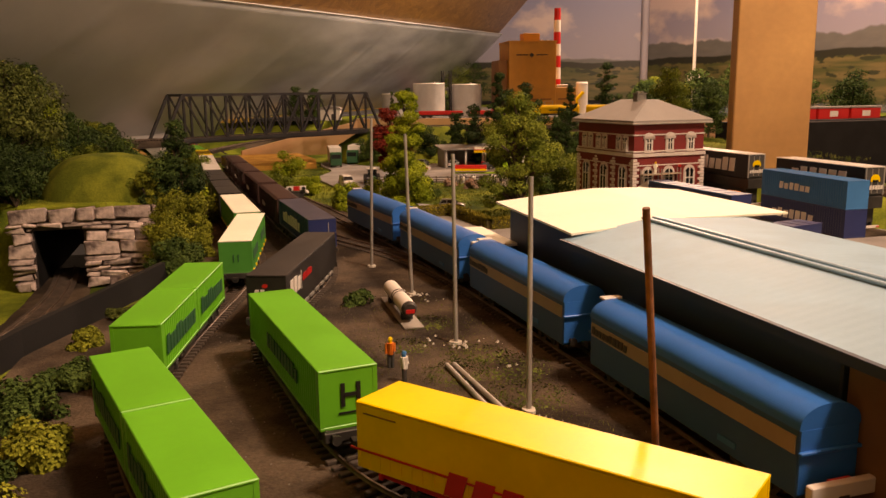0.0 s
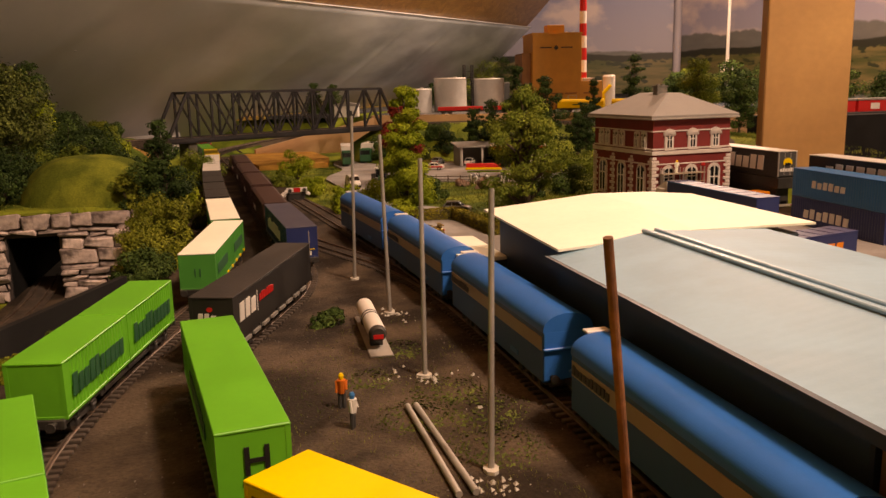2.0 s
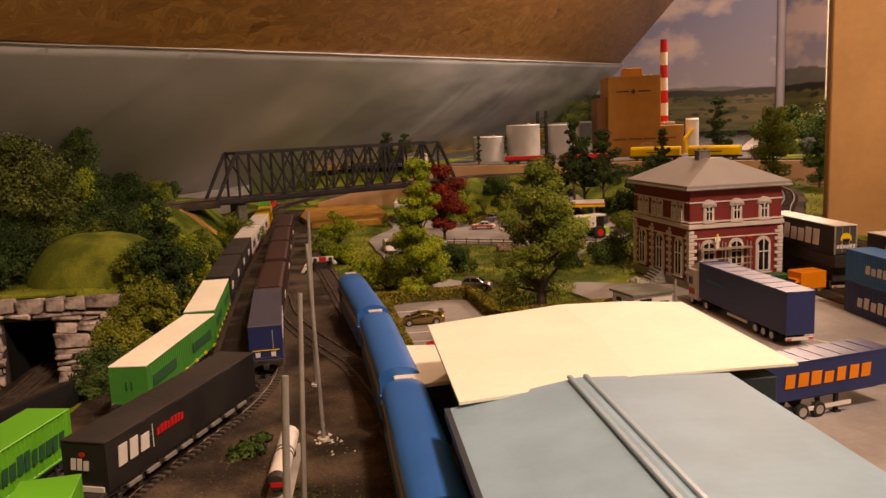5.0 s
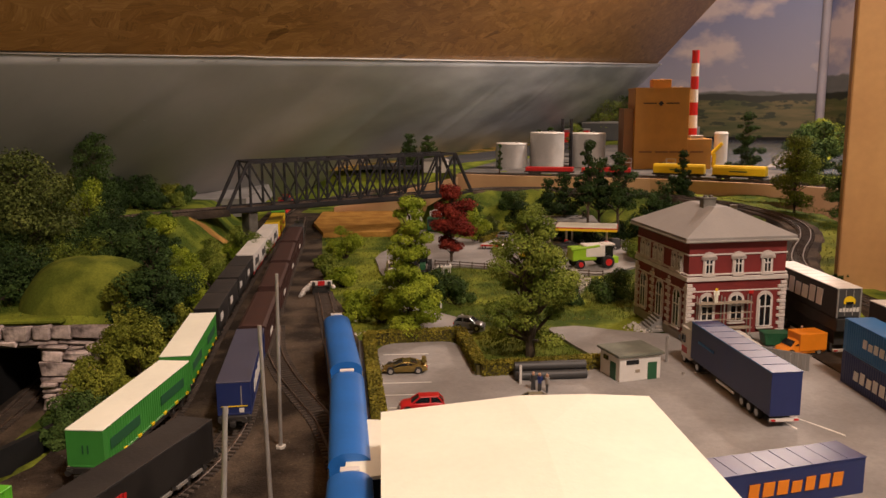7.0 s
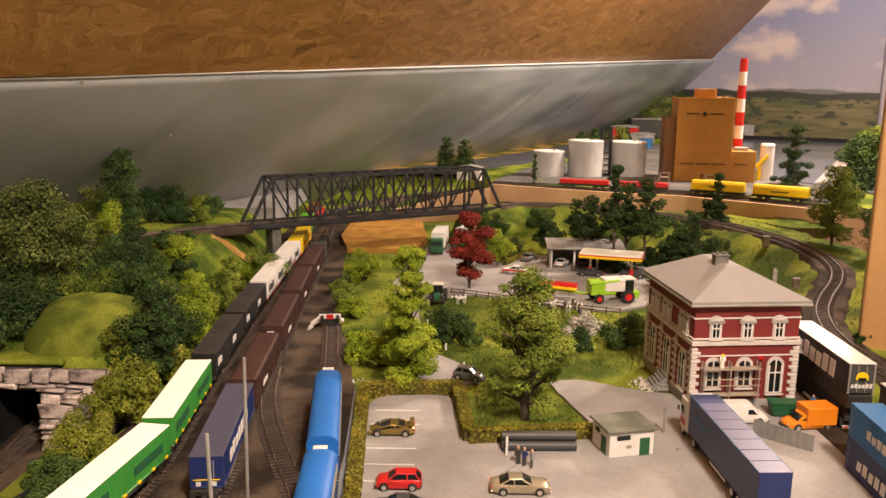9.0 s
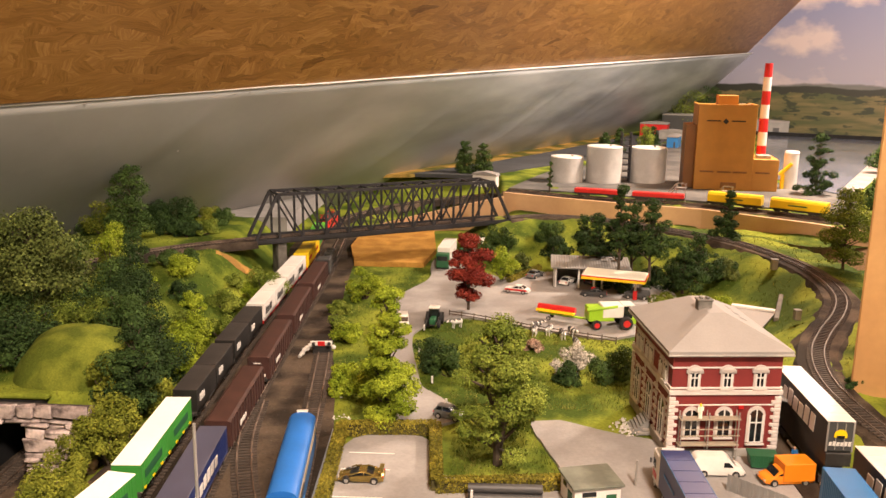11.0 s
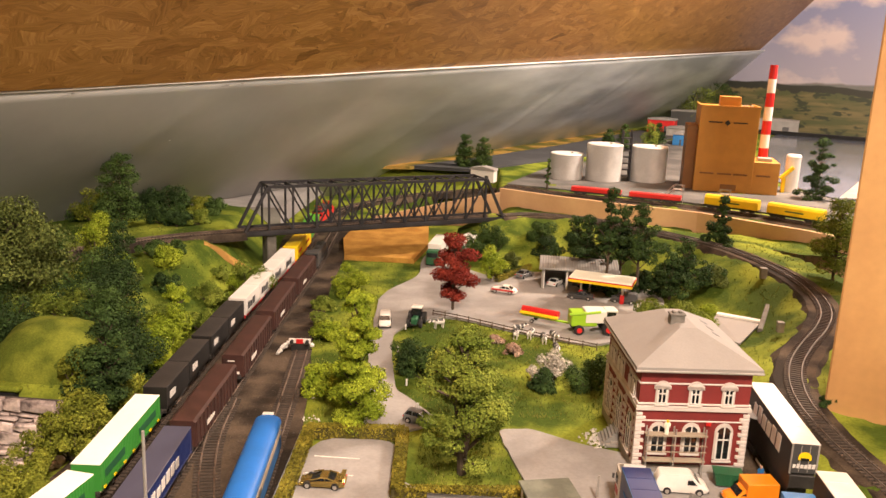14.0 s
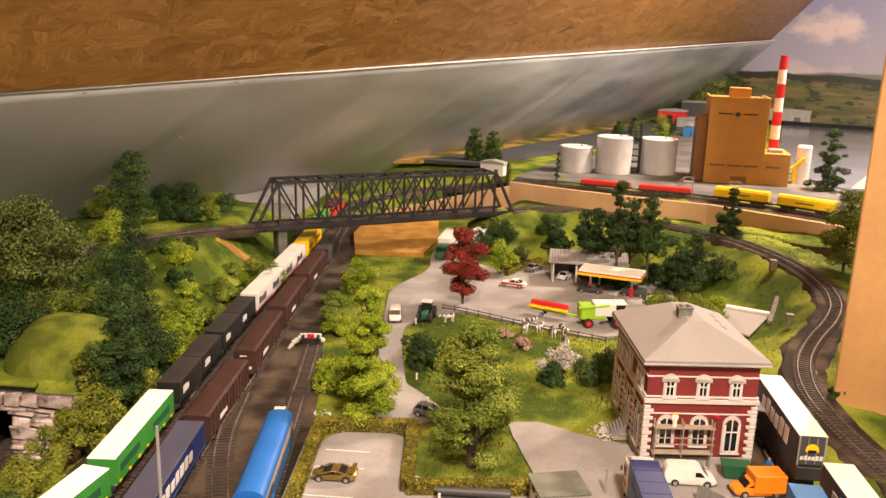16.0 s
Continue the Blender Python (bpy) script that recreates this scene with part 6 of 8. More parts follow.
def car(m, mat, label, L=.052, W=.0205, H=.0158, kind="saloon", group="parked cars", name="car"):
    """A car with a rounded lower body, glasshouse, pillars, roof, lamps and wheels."""
    root = thing(name, label, "car", m, group)
    h = L / 2
    k = H / .0160 if kind == "hatch" else H / .0230 if kind == "van" else 1.0
    dy, dz = zip(*CAR_DECK[kind])
    rings = []
    for f in np.linspace(-1, 1, 25):
        top = float(np.interp(f, dy, dz)) * (k if kind == "van" else 1)
        w = W / 2 * (1 - .20 * abs(f) ** 7)
        z0 = .0026 + .0012 * abs(f) ** 8
        tuck = .80 if top > .013 else .90
        rings.append([(-w * .94, f * h, z0), (-w, f * h, z0 + (min(top, .0105) - z0) * .45), (-w * .985, f * h, min(top, .0105) - .0008), (-w * tuck, f * h, top - .0003), (0, f * h, top + .0002),
                      (w * tuck, f * h, top - .0003), (w * .985, f * h, min(top, .0105) - .0008), (w, f * h, z0 + (min(top, .0105) - z0) * .45), (w * .94, f * h, z0)][::-1])
    body = part("body", loft(rings), M[mat], root, smooth=True)
    if kind != "van":
        cab = CAR_CABIN[kind]
        cy, cz = zip(*cab)
        wb = W / 2 - .0013
        rings = []
        for f in np.linspace(cy[0], cy[-1], 15):
            top = float(np.interp(f, cy, cz))
            wt = wb - (top - .0096) * .36
            rings.append([(-wb, f * h, .0085), (-wt, f * h, top - .0004), (0, f * h, top + .0002), (wt, f * h, top - .0004), (wb, f * h, .0085)][::-1])
        part("cabin", loft(rings), M["glassdark"], root, "dark tinted windows")
        y0, y1, zt = cab[1][0] * h - .0012, cab[2][0] * h + .0012, cab[1][1]
        wt = wb - (zt - .0096) * .36 + .0002
        rings = [[(-wt, y, zt - .0006), (-wt * .92, y, zt + .0003), (0, y, zt + .0007), (wt * .92, y, zt + .0003), (wt, y, zt - .0006)][::-1] for y in np.linspace(y0, y1, 5)]
        part("roof", loft(rings), M[mat], root, smooth=True)
        for s in (-1, 1):
            for a, b in ((cab[0], cab[1]), (cab[3], cab[2]), (((cab[1][0] + cab[2][0]) / 2 - .06, .0100), ((cab[1][0] + cab[2][0]) / 2 - .06, zt))):
                part("pillar", Geo().bar((s * (wb - .0001), a[0] * h, .0098), (s * wt, b[0] * h, zt), .0009, .0013), M[mat], root)
        for s in (-1, 1):
            part("wing_mirror", Geo().box(s * (W / 2 + .0006), h * .30, .0112, .0016, .0010, .0012), M[mat], root, bevel=.0003)
    else:
        for s in (-1, 1):
            q = W / 2 * .97
            part("side_window", Geo().add([(s * (q + .0002), h * .14, .0126), (s * (q * .93 + .0002), h * .16, .0176 * k), (s * (q * .93 + .0002), h * .34, .0176 * k), (s * (q + .0002), h * .52, .0126)], [(0, 1, 2, 3)] if s > 0 else [(3, 2, 1, 0)]), M["glassdark"], root)
        part("windscreen", Geo().add([(-W / 2 * .78, h * .415, .0205 * k), (W / 2 * .78, h * .415, .0205 * k), (W / 2 * .84, h * .615, .0136 * k), (-W / 2 * .84, h * .615, .0136 * k)], [(0, 1, 2, 3)]), M["glassdark"], root, m=pose(0, .0006, .0004))
    for s in (-1, 1):
        for y in (-h * .60, h * .62):
            part("wheel_arch", Geo().tube((s * (W / 2 - .003), y, .0040), (s * (W / 2 + .00015), y, .0040), .0044, n=16), M["rubber"], root)
    for s in (-1, 1):
        part("headlight", Geo().box(s * (W / 2 - .0034), h - .0008, .0068, .0042, .0012, .0016), M["chrome"], root, bevel=.0003)
        part("tail_light", Geo().box(s * (W / 2 - .0026), -h + .0003, .0080, .0030, .0010, .0018), M["red"], root)
        for y in (-h * .60, h * .62):
            wheel(root, s * (W / 2 - .0009), y)
    for y, z in ((h - .0006, .0040), (-h + .0006, .0042)):
        part("bumper", Geo().box(0, y, z, W - .002, .0018, .0020), M["darkgrey"] if kind in ("hatch", "van") else M[mat], root, bevel=.0004)
    if kind == "sport":
        part("rear_wing", Geo().box(0, -h + .003, .0135, W, .0050, .0007).box(-.006, -h + .004, .0115, .0008, .003, .004).box(.006, -h + .004, .0115, .0008, .003, .004), M[mat], root)
    return root


G = .0025
car(pose(.314, 1.038, G, 0, 0, 90), "gold", "gold sports car with a tall rear wing, parked", .050, .0225, .0142, "sport")
car(pose(.328, .916, G, 0, 0, 90), "red", "red compact hatchback parked by the hedge", .044, .0200, .0170, "hatch")
car(pose(.330, .868, G, 0, 0, 90), "darkgrey", "dark grey saloon parked by the hedge", .050, .0205, .0160, "saloon")
car(pose(.443, .910, G, 0, 0, -90), "champagne", "champagne saloon standing on the paving", .056, .0220, .0168, "saloon")
car(pose(.404, 1.208, G, 0, 0, -112), "silvercar", "small silver-grey hatchback on the road", .040, .0190, .0172, "hatch")
car(pose(.712, 1.080, G, 0, 0, -90), "white", "white delivery van before the station", .058, .0225, .0235, "van", "parked vans", "van")
car(pose(.306, 1.585, G, 0, 0, 186), "white", "small white van on the country road", .048, .0215, .0220, "van", "parked vans", "van")
police = car(pose(.515, 1.825, G, 0, 0, 72), "white", "white patrol car with red flanks", .052, .0210, .0160, "saloon")
part("stripe", Geo().box(-.0107, 0, .0075, .0006, .046, .0035).box(.0107, 0, .0075, .0006, .046, .0035), M["red"], police, "red flank stripe")
car(pose(.560, 1.955, G, 0, 0, -35), "silvercar", "grey estate car beside the hedge", .050, .0205, .0160, "saloon")
car(pose(.625, 1.905, G, 0, 0, -30), "white", "white car half under the station roof", .050, .0205, .0160, "saloon")
car(pose(.678, 1.915, G, 0, 0, -30), "darkgrey", "dark car under the station roof", .050, .0205, .0160, "saloon")
car(pose(.668, 1.812, G, 0, 0, 80), "darkgrey", "dark car at the fuel pump", .052, .0210, .0158, "saloon")
car(pose(.752, 1.802, G, 0, 0, 75), "darkgrey", "dark van beside the fuel pump", .052, .0220, .0215, "van", "parked vans", "van")


def pickup(m):
    root = car(m, "orange", "orange box van with a tall body", .058, .0225, .0190, "van", "parked vans", "box_van")
    part("box_body", Geo().box(0, -.0095, .0160, .0250, .0360, .0210), M["orange"], root, bevel=.0006)


pickup(pose(.783, 1.066, G, 0, 0, 98))


def semi_trailer(m, L, side, top, label, z0=.0115, H=.0345, W=.0293, axles=True, legs=False, thing_name="semi_trailer"):
    root = thing(thing_name, label, "trailer", m, "lorry trailers")
    part("body", Geo().span(-W / 2, W / 2, -L / 2, L / 2, z0, z0 + H - .001), M[side], root, bevel=.0005)
    part("roof", Geo().span(-W / 2 - .0003, W / 2 + .0003, -L / 2 - .0003, L / 2 + .0003, z0 + H - .0012, z0 + H), M[top], root, bevel=.0003)
    for k in range(1, 8):
        part("roof_seam", Geo().box(0, -L / 2 + k * L / 8, z0 + H + .0001, W - .002, .0006, .0005), M[top], root)
    part("chassis", Geo().box(-.006, 0, z0 - .0018, .003, L - .01, .0034).box(.006, 0, z0 - .0018, .003, L - .01, .0034), M["frame"], root)
    if axles:
        for y in (-L / 2 + .026, -L / 2 + .041, -L / 2 + .056):
            for s in (-1, 1):
                wheel(root, s * .0118, y, big=True)
        part("side_guard", Geo().box(-.0130, .005, .0075, .0010, .040, .0030).box(.0130, .005, .0075, .0010, .040, .0030), M["white"], root)
    if legs:
        for s in (-1, 1):
            part("landing_leg", Geo().box(s * .009, L / 2 - .045, z0 / 2 - .001, .0024, .0030, z0 - .002).box(s * .009, L / 2 - .045, .0006, .005, .006, .0012), M["frame"], root)
    part("bumper", Geo().box(0, -L / 2 + .002, .0075, W - .002, .002, .0030), M["white"], root)
    for s in (-1, 1):
        part("tail_light", Geo().box(s * .0110, -L / 2 - .0003, .0078, .0040, .0010, .0016), M["red"], root)
    return root


# blue articulated lorry
lorry = semi_trailer(pose(.652, .9345, G, 0, 0, 2.0), .179, "navy", "navy", "navy blue lorry trailer with ribbed tarpaulin roof", thing_name="lorry", H=.0420)
cab = part("cab", Geo().span(-.0140, .0140, .0945, .1185, .0060, .0430), M["white"], lorry, "white lorry cab", bevel=.0016)
part("windscreen", Geo().box(0, .1187, .0280, .0240, .0008, .0110), M["glassdark"], cab)
for s in (-1, 1):
    part("side_window", Geo().box(s * .0142, .1110, .0285, .0006, .0090, .0090), M["glassdark"], cab)
    part("mirror", Geo().box(s * .0165, .1185, .0275, .0022, .0012, .0055), M["darkgrey"], cab)
part("spoiler", Geo().add([(-.0125, .0945, .0428), (.0125, .0945, .0428), (.0125, .1165, .0428), (-.0125, .1165, .0428), (-.0115, .0955, .0530), (.0115, .0955, .0530)], [(0, 1, 2, 3), (0, 4, 5, 1), (1, 5, 2), (2, 5, 4, 3), (3, 4, 0)]), M["white"], cab)
part("red_flash", Geo().box(-.0142, .1085, .0160, .0006, .014, .0070).box(.0142, .1085, .0160, .0006, .014, .0070), M["red"], cab, "red flash on the cab side")
part("tractor_chassis", Geo().box(0, .0905, .0058, .018, .055, .0040), M["frame"], lorry)
for y in (.0725, .1085):
    for s in (-1, 1):
        wheel(lorry, s * .0118, y, big=True)
part("roof_rail", Geo().bar((-.0146, -.0895, .0530), (-.0146, .0895, .0530), .0008, .0010).bar((.0146, -.0895, .0530), (.0146, .0895, .0530), .0008, .0010), M["midblue"], lorry)
part("lettering", glyphs(.040, .003, 9, 61), M["midblue"], lorry, "pale blue lettering blocks", m=pose(-.0149, .070, .034, 0, 0, 180))

# parked trailer with orange lettering blocks
tr = semi_trailer(pose(.572, .688, G, 0, 0, -78), .120, "navy", "navy", "dark blue parked trailer with orange lettering blocks", axles=True, legs=True, z0=.0165, H=.0280)
for s in (1, -1):
    part("lettering", glyphs(.080, .010, 7, 71), M["orange"], tr, "orange lettering blocks", m=pose(.0150, -.038, .026) if s > 0 else pose(-.0150, .038, .026, 0, 0, 180))
# stacked containers
ms = pose(.788, .883, G, 0, 0, -3)
c = container(ms, .165, .0300, .0345, "navy", "navy", "navy blue container on the ground with white lettering blocks", z=0)
side_mark(c, .165, .0300, -.058, .010, .085, .0120, 7, "white", 21, label="white lettering blocks")
c = container(ms, .165, .0300, .0345, "midblue", "midblue", "light blue container stacked on a navy one", z=.0348)
side_mark(c, .165, .0300, -.045, .013, .062, .0090, 6, "white", 25, label="white lettering blocks")
car(pose(.520, .800, G, 0, 0, 4), "yellow", "yellow van beside the storage hall", .056, .0235, .0290, "van", "parked vans", "van")
# white scuffs of paint on the paving
for k, (x, y, rz, w) in enumerate(((.690, .845, 28, .050), (.664, .850, 10, .018), (.640, 1.005, 80, .016))):
    g = Geo().prism([(-.0012, -w / 2), (.0010, -w * .45), (.0016, 0), (.0008, w / 2), (-.0006, w * .46), (-.0010, .1 * w)], 0, .0004)
    solid("paint_scuff", g, M["line"], "white paint scuff on the paving", "paint mark", m=pose(x, y, .0025, 0, 0, rz))

# dark trailers with white roofs standing by the platform
for y0, x0, seed in ((1.129, .829, 81), (.905, .829, 82)):
    t = semi_trailer(pose(x0, y0, G, 0, 0, -1.0), .165, "blackpaint", "white", "dark grey trailer with a white roof and pale lettering blocks", z0=.0465, H=.0360)
    part("wagon_bed", Geo().box(0, 0, .0385, .0270, .170, .0150), M["frame"], t, "dark low wagon bed", bevel=.0006)
    part("wagon_frame", Geo().box(0, 0, .0220, .0200, .150, .0190), M["frame"], t)
    for y in (-.055, .055):
        part("bogie", Geo().box(-.011, y, .0090, .0030, .034, .0080).box(.011, y, .0090, .0030, .034, .0080).box(0, y, .0080, .020, .030, .0090), M["frame"], t)
    for s in (1, -1):
        part("lettering", glyphs(.105, .020, 6, seed), M["white"], t, "large pale lettering blocks", m=pose(.0149, -.052, .0545) if s > 0 else pose(-.0149, .052, .0545, 0, 0, 180))
    part("end_frame", Geo().box(0, -.0829, .0645, .0255, .0010, .032), M["darkgrey"], t, "dark grey end doors")
    for x in (-.0135, .0135):
        part("door_post", Geo().box(x, -.0832, .0645, .0016, .0016, .034), M["pole"], t, "pale grey door post")
    for x in (-.0045, .0045):
        part("lock_rod", Geo().tube((x, -.0838, .050), (x, -.0838, .080), .0005, n=6), M["pole"], t)
    part("emblem", Geo().prism([(.0068 * math.cos(a), .0062 * math.sin(a)) for a in np.linspace(0, math.pi, 11)] + [(-.0068, -.003), (.0068, -.003)], 0, .0006), M["yellow"], t, "domed yellow end emblem", m=pose(0, -.0839, .0670, 90, 0, 0))
    part("emblem_bar", Geo().box(0, -.0848, .0650, .0085, .0006, .0028), M["black"], t)
    part("end_lettering", glyphs(.024, .0050, 6, seed), M["white"], t, m=pose(-.012, -.0839, .0545, 0, 0, -90))


# lorries under the bridge
for x, y, rz, mat, lab in ((.362, 2.075, -6, "white", "white box lorry with a green front under the bridge"), (.43, 2.13, -20, "white", "white box lorry beyond the bridge")):
    t = semi_trailer(pose(x, y, G, 0, 0, rz + 180), .105, mat, mat, lab, thing_name="lorry")
    part("cab", Geo().span(-.0138, .0138, .055, .078, .004, .036), M["darkgreen"], t, "green cab", bevel=.0016)
    part("windscreen", Geo().box(0, .0782, .026, .0235, .0008, .010), M["glassdark"], t)
    for s in (-1, 1):
        wheel(t, s * .0118, .066, big=True)


def tractor(m):
    root = thing("tractor", "dark green farm tractor on the road", "tractor", m)
    part("bonnet", Geo().box(0, .014, .0125, .010, .022, .010), M["darkgreen"], root, bevel=.001)
    part("cab", Geo().box(0, -.006, .022, .017, .018, .016), M["glassdark"], root, "glazed cab", bevel=.001)
    part("roof", Geo().box(0, -.006, .0310, .019, .020, .0025), M["white"], root, bevel=.0008)
    part("chassis", Geo().box(0, .002, .008, .010, .044, .005), M["frame"], root)
    for s in (-1, 1):
        part("rear_wheel", Geo().tube((s * .0090, -.010, .0105), (s * .0155, -.010, .0105), .0105, n=20), M["rubber"], root, bevel=.0006)
        part("front_wheel", Geo().tube((s * .0085, .018, .0075), (s * .0135, .018, .0075), .0075, n=18), M["rubber"], root, bevel=.0006)


tractor(pose(.360, 1.597, G, 0, 0, 175))


def harvester(m):
    root = thing("combine_harvester", "lime green and white combine harvester with red wheel hubs", "harvester", m)
    part("body", Geo().span(-.016, .016, -.036, .010, .014, .038), M["lime"], root, bevel=.0016)
    part("upper_body", Geo().span(-.0165, .0165, -.012, .026, .020, .0420), M["white"], root, bevel=.0016)
    part("cab", Geo().span(-.013, .013, .026, .043, .018, .0400), M["glassdark"], root, "glazed driver's cab", bevel=.0012)
    part("roof", Geo().span(-.014, .014, .025, .046, .0400, .0430), M["white"], root, bevel=.0008)
    part("intake", Geo().span(-.008, .008, .034, .056, .006, .018), M["lime"], root, bevel=.0008)
    part("unload_pipe", Geo().tube((.014, .015, .040), (.016, -.040, .036), .0028, n=10), M["lime"], root)
    for s in (-1, 1):
        for y, r, w in ((.030, .0115, .010), (-.022, .0085, .007)):
            ty = part("tyre", Geo().tube((s * .0140, y, r), (s * (.0140 + w), y, r), r, n=20), M["rubber"], root, bevel=.0008)
            part("hub", Geo().tube((s * (.0140 + w), y, r), (s * (.0146 + w), y, r), r * .55, n=14), M["red"], ty, "red wheel hub")
    return root


harvester(pose(.664, 1.612, G, 0, 0, -82))
wt = thing("cutter_trailer", "red and yellow cutter bar on a lime green trailer", "trailer", pose(.580, 1.646, G, 0, 0, -114))
part("cutter_drum", Geo().tube((-.002, -.036, .020), (-.002, .034, .020), .0065, n=12), M["red"], wt, "red cutter drum")
part("table", Geo().box(.006, -.001, .0165, .010, .072, .004), M["yellow"], wt, bevel=.0006)
part("drawbar", Geo().box(0, .010, .0100, .006, .090, .003), M["lime"], wt, bevel=.0005)
for s in (-1, 1):
    wheel(wt, s * .010, -.012)


# ---- trees, bushes and hedges: trunk, limbs and crowns of small leaves ----
class Leaves:
    """Collects many small folded leaves as arrays."""

    def __init__(self, seed):
        self.r, self.v = np.random.default_rng(seed), []

    def put(self, centre, normal, size):
        """One leaf at each centre, facing roughly along its normal."""
        n, r = len(centre), self.r
        nrm = normal + r.normal(0, .45, (n, 3))
        nrm /= np.linalg.norm(nrm, axis=1)[:, None]
        a = np.cross(nrm, r.normal(0, 1, (n, 3)))
        a /= np.linalg.norm(a, axis=1)[:, None]
        b = np.cross(nrm, a)
        s = (size * r.uniform(.6, 1.3, n))[:, None]
        w = s * r.uniform(.5, .9, n)[:, None]
        self.v.append(np.stack([centre - a * s, centre - b * w + nrm * s * .3, centre + a * s, centre + b * w + nrm * s * .3], 1).reshape(-1, 3))

    def blobs(self, blobs, count, size):
        """Leaves over the outsides of blobs (x, y, z, rx, rz)."""
        total = sum(q[3] * q[3] for q in blobs)
        for bx, by, bz, rx, rz in blobs:
            n = max(12, int(count * rx * rx / total))
            t, u = self.r.uniform(0, 2 * math.pi, n), self.r.uniform(-1, 1, n)
            s = np.sqrt(1 - u * u)
            lump = 1 + .16 * np.sin(5 * t + 9 * bx) * np.sin(4 * u + 7 * bz)
            k = self.r.uniform(.66, 1.05, n) * lump
            d = np.stack([s * np.cos(t), s * np.sin(t), u], 1)
            c = np.array([bx, by, bz]) + d * k[:, None] * np.array([rx, rx, rz])
            d[:, 2] = d[:, 2] * .8 + .5
            self.put(c, d, size)

    def mesh(self, name, mat):
        v = np.vstack(self.v)
        n = len(v) // 4
        me = bpy.data.meshes.new(name)
        f = np.arange(n)[:, None] * 4 + np.array([[0, 1, 2, 0, 2, 3]])
        f = f.reshape(-1, 3)
        me.vertices.add(len(v))
        me.vertices.foreach_set("co", v.ravel())
        me.loops.add(f.size)
        me.loops.foreach_set("vertex_index", f.ravel())
        me.polygons.add(len(f))
        me.polygons.foreach_set("loop_start", np.arange(len(f)) * 3)
        me.update(calc_edges=True)
        me.materials.append(mat)
        return me


def leaf_mesh(name, g, mat):
    me = bpy.data.meshes.new(name)
    me.from_pydata(g.v, [], g.f)
    me.materials.append(mat)
    return me


def tree(x, y, z0, z1, r, leaf, label, seed, shape="round", leaves=2600, size=.0032, category="tree", group="", trunk_r=.003, low=.22):
    """A model tree: tapered forked trunk, limbs reaching into clumps, clumps of leaves."""
    root = thing("tree", label, category, pose(x, y, z0, 0, 0, seed * 47 % 360), group)
    rr = random.Random(seed)
    h = z1 - z0
    g = Geo()
    g.tube((0, 0, -.004), (h * .02, 0, h * .45), trunk_r, trunk_r * .7, 8).tube((h * .02, 0, h * .45), (0, h * .01, h * .86), trunk_r * .7, trunk_r * .25, 7)
    blobs = []
    tiers = {"round": 4, "column": 6, "pine": 5, "poplar": 6, "open": 5}[shape]
    if shape == "open":
        for k in range(4):
            t = k * 1.6 + .4
            g.tube((0, 0, h * .10), (h * .10 * math.cos(t), h * .10 * math.sin(t), h * .62), trunk_r * .8, trunk_r * .3, 7)
    for i in range(tiers):
        f = i / (tiers - 1)
        zc = h * (low + (1 - low - .10) * f)
        wide = {"round": math.sin(math.pi * (.22 + .62 * f)), "column": .95 - .45 * f * f, "pine": 1.0 - .62 * f, "poplar": .9 - .4 * f, "open": .82 + .30 * math.sin(math.pi * (.15 + .7 * f)) - .35 * f * f}[shape]
        n = {"round": 7, "column": 6, "pine": 6, "poplar": 2, "open": 8}[shape]
        for j in range(n):
            t = 2 * math.pi * (j + rr.uniform(-.3, .3)) / n + i * .9
            d = r * wide * (rr.uniform(.45, .84) if shape == "open" else rr.uniform(.25, 1.0) if shape == "pine" else rr.uniform(.42, .72))
            bz = zc + h * (rr.uniform(-.11, .09) if shape in ("pine", "open") else rr.uniform(-.07, .07))
            br = r * wide * (rr.uniform(.20, .36) if shape == "open" else rr.uniform(.16, .36) if shape == "pine" else rr.uniform(.26, .48))
            blobs.append((d * math.cos(t), d * math.sin(t), bz, br, br * rr.uniform(.55, .80)))
            g.tube((0, 0, max(bz - h * .16, h * .10)), (d * math.cos(t), d * math.sin(t), bz), trunk_r * .42, trunk_r * .14, 5)
        if shape != "open" or f > .3:
            blobs.append((0, 0, zc, r * wide * .40, r * wide * .34))
    top = r * (.30 if shape != "round" else .42)
    blobs.append((0, 0, h - top * .8, top, top * .8))
    part("trunk", g, M["bark"], root)
    cg = Leaves(seed)
    cg.blobs(blobs, int(leaves * 2.6), size * .62)
    ob = new("crown", cg.mesh("crown", M[leaf]))
    ob.parent = root
    return root


def bush(x, y, r, h, leaf, label, seed, z=None, leaves=900, size=.0034, group="bushes"):
    z = ground_z(x, y) if z is None else z
    root = thing("bush", label, "bush", pose(x, y, z), group)
    rr = random.Random(seed)
    blobs, g = [], Geo()
    for j in range(13):
        t, d = rr.uniform(0, 6.28), r * rr.uniform(.20, .95)
        br = r * rr.uniform(.20, .46) * (1.15 - .35 * d / r)
        bz = h * rr.uniform(.15, .95) * (1.05 - .45 * (d / r) ** 2)
        blobs.append((d * math.cos(t), d * math.sin(t), bz, br, min(br * rr.uniform(.7, 1.0), h * .45)))
        g.tube((0, 0, -.003), (d * math.cos(t), d * math.sin(t), bz), .0012, .0005, 5)
    blobs.append((r * .1, 0, h * .50, r * .5, h * .40))
    part("stem", g, M["bark"], root)
    cg = Leaves(seed)
    cg.blobs(blobs, int(leaves * 3.4), size * .50)
    ob = new("foliage", cg.mesh("foliage", M[leaf]))
    ob.parent = root
    return root


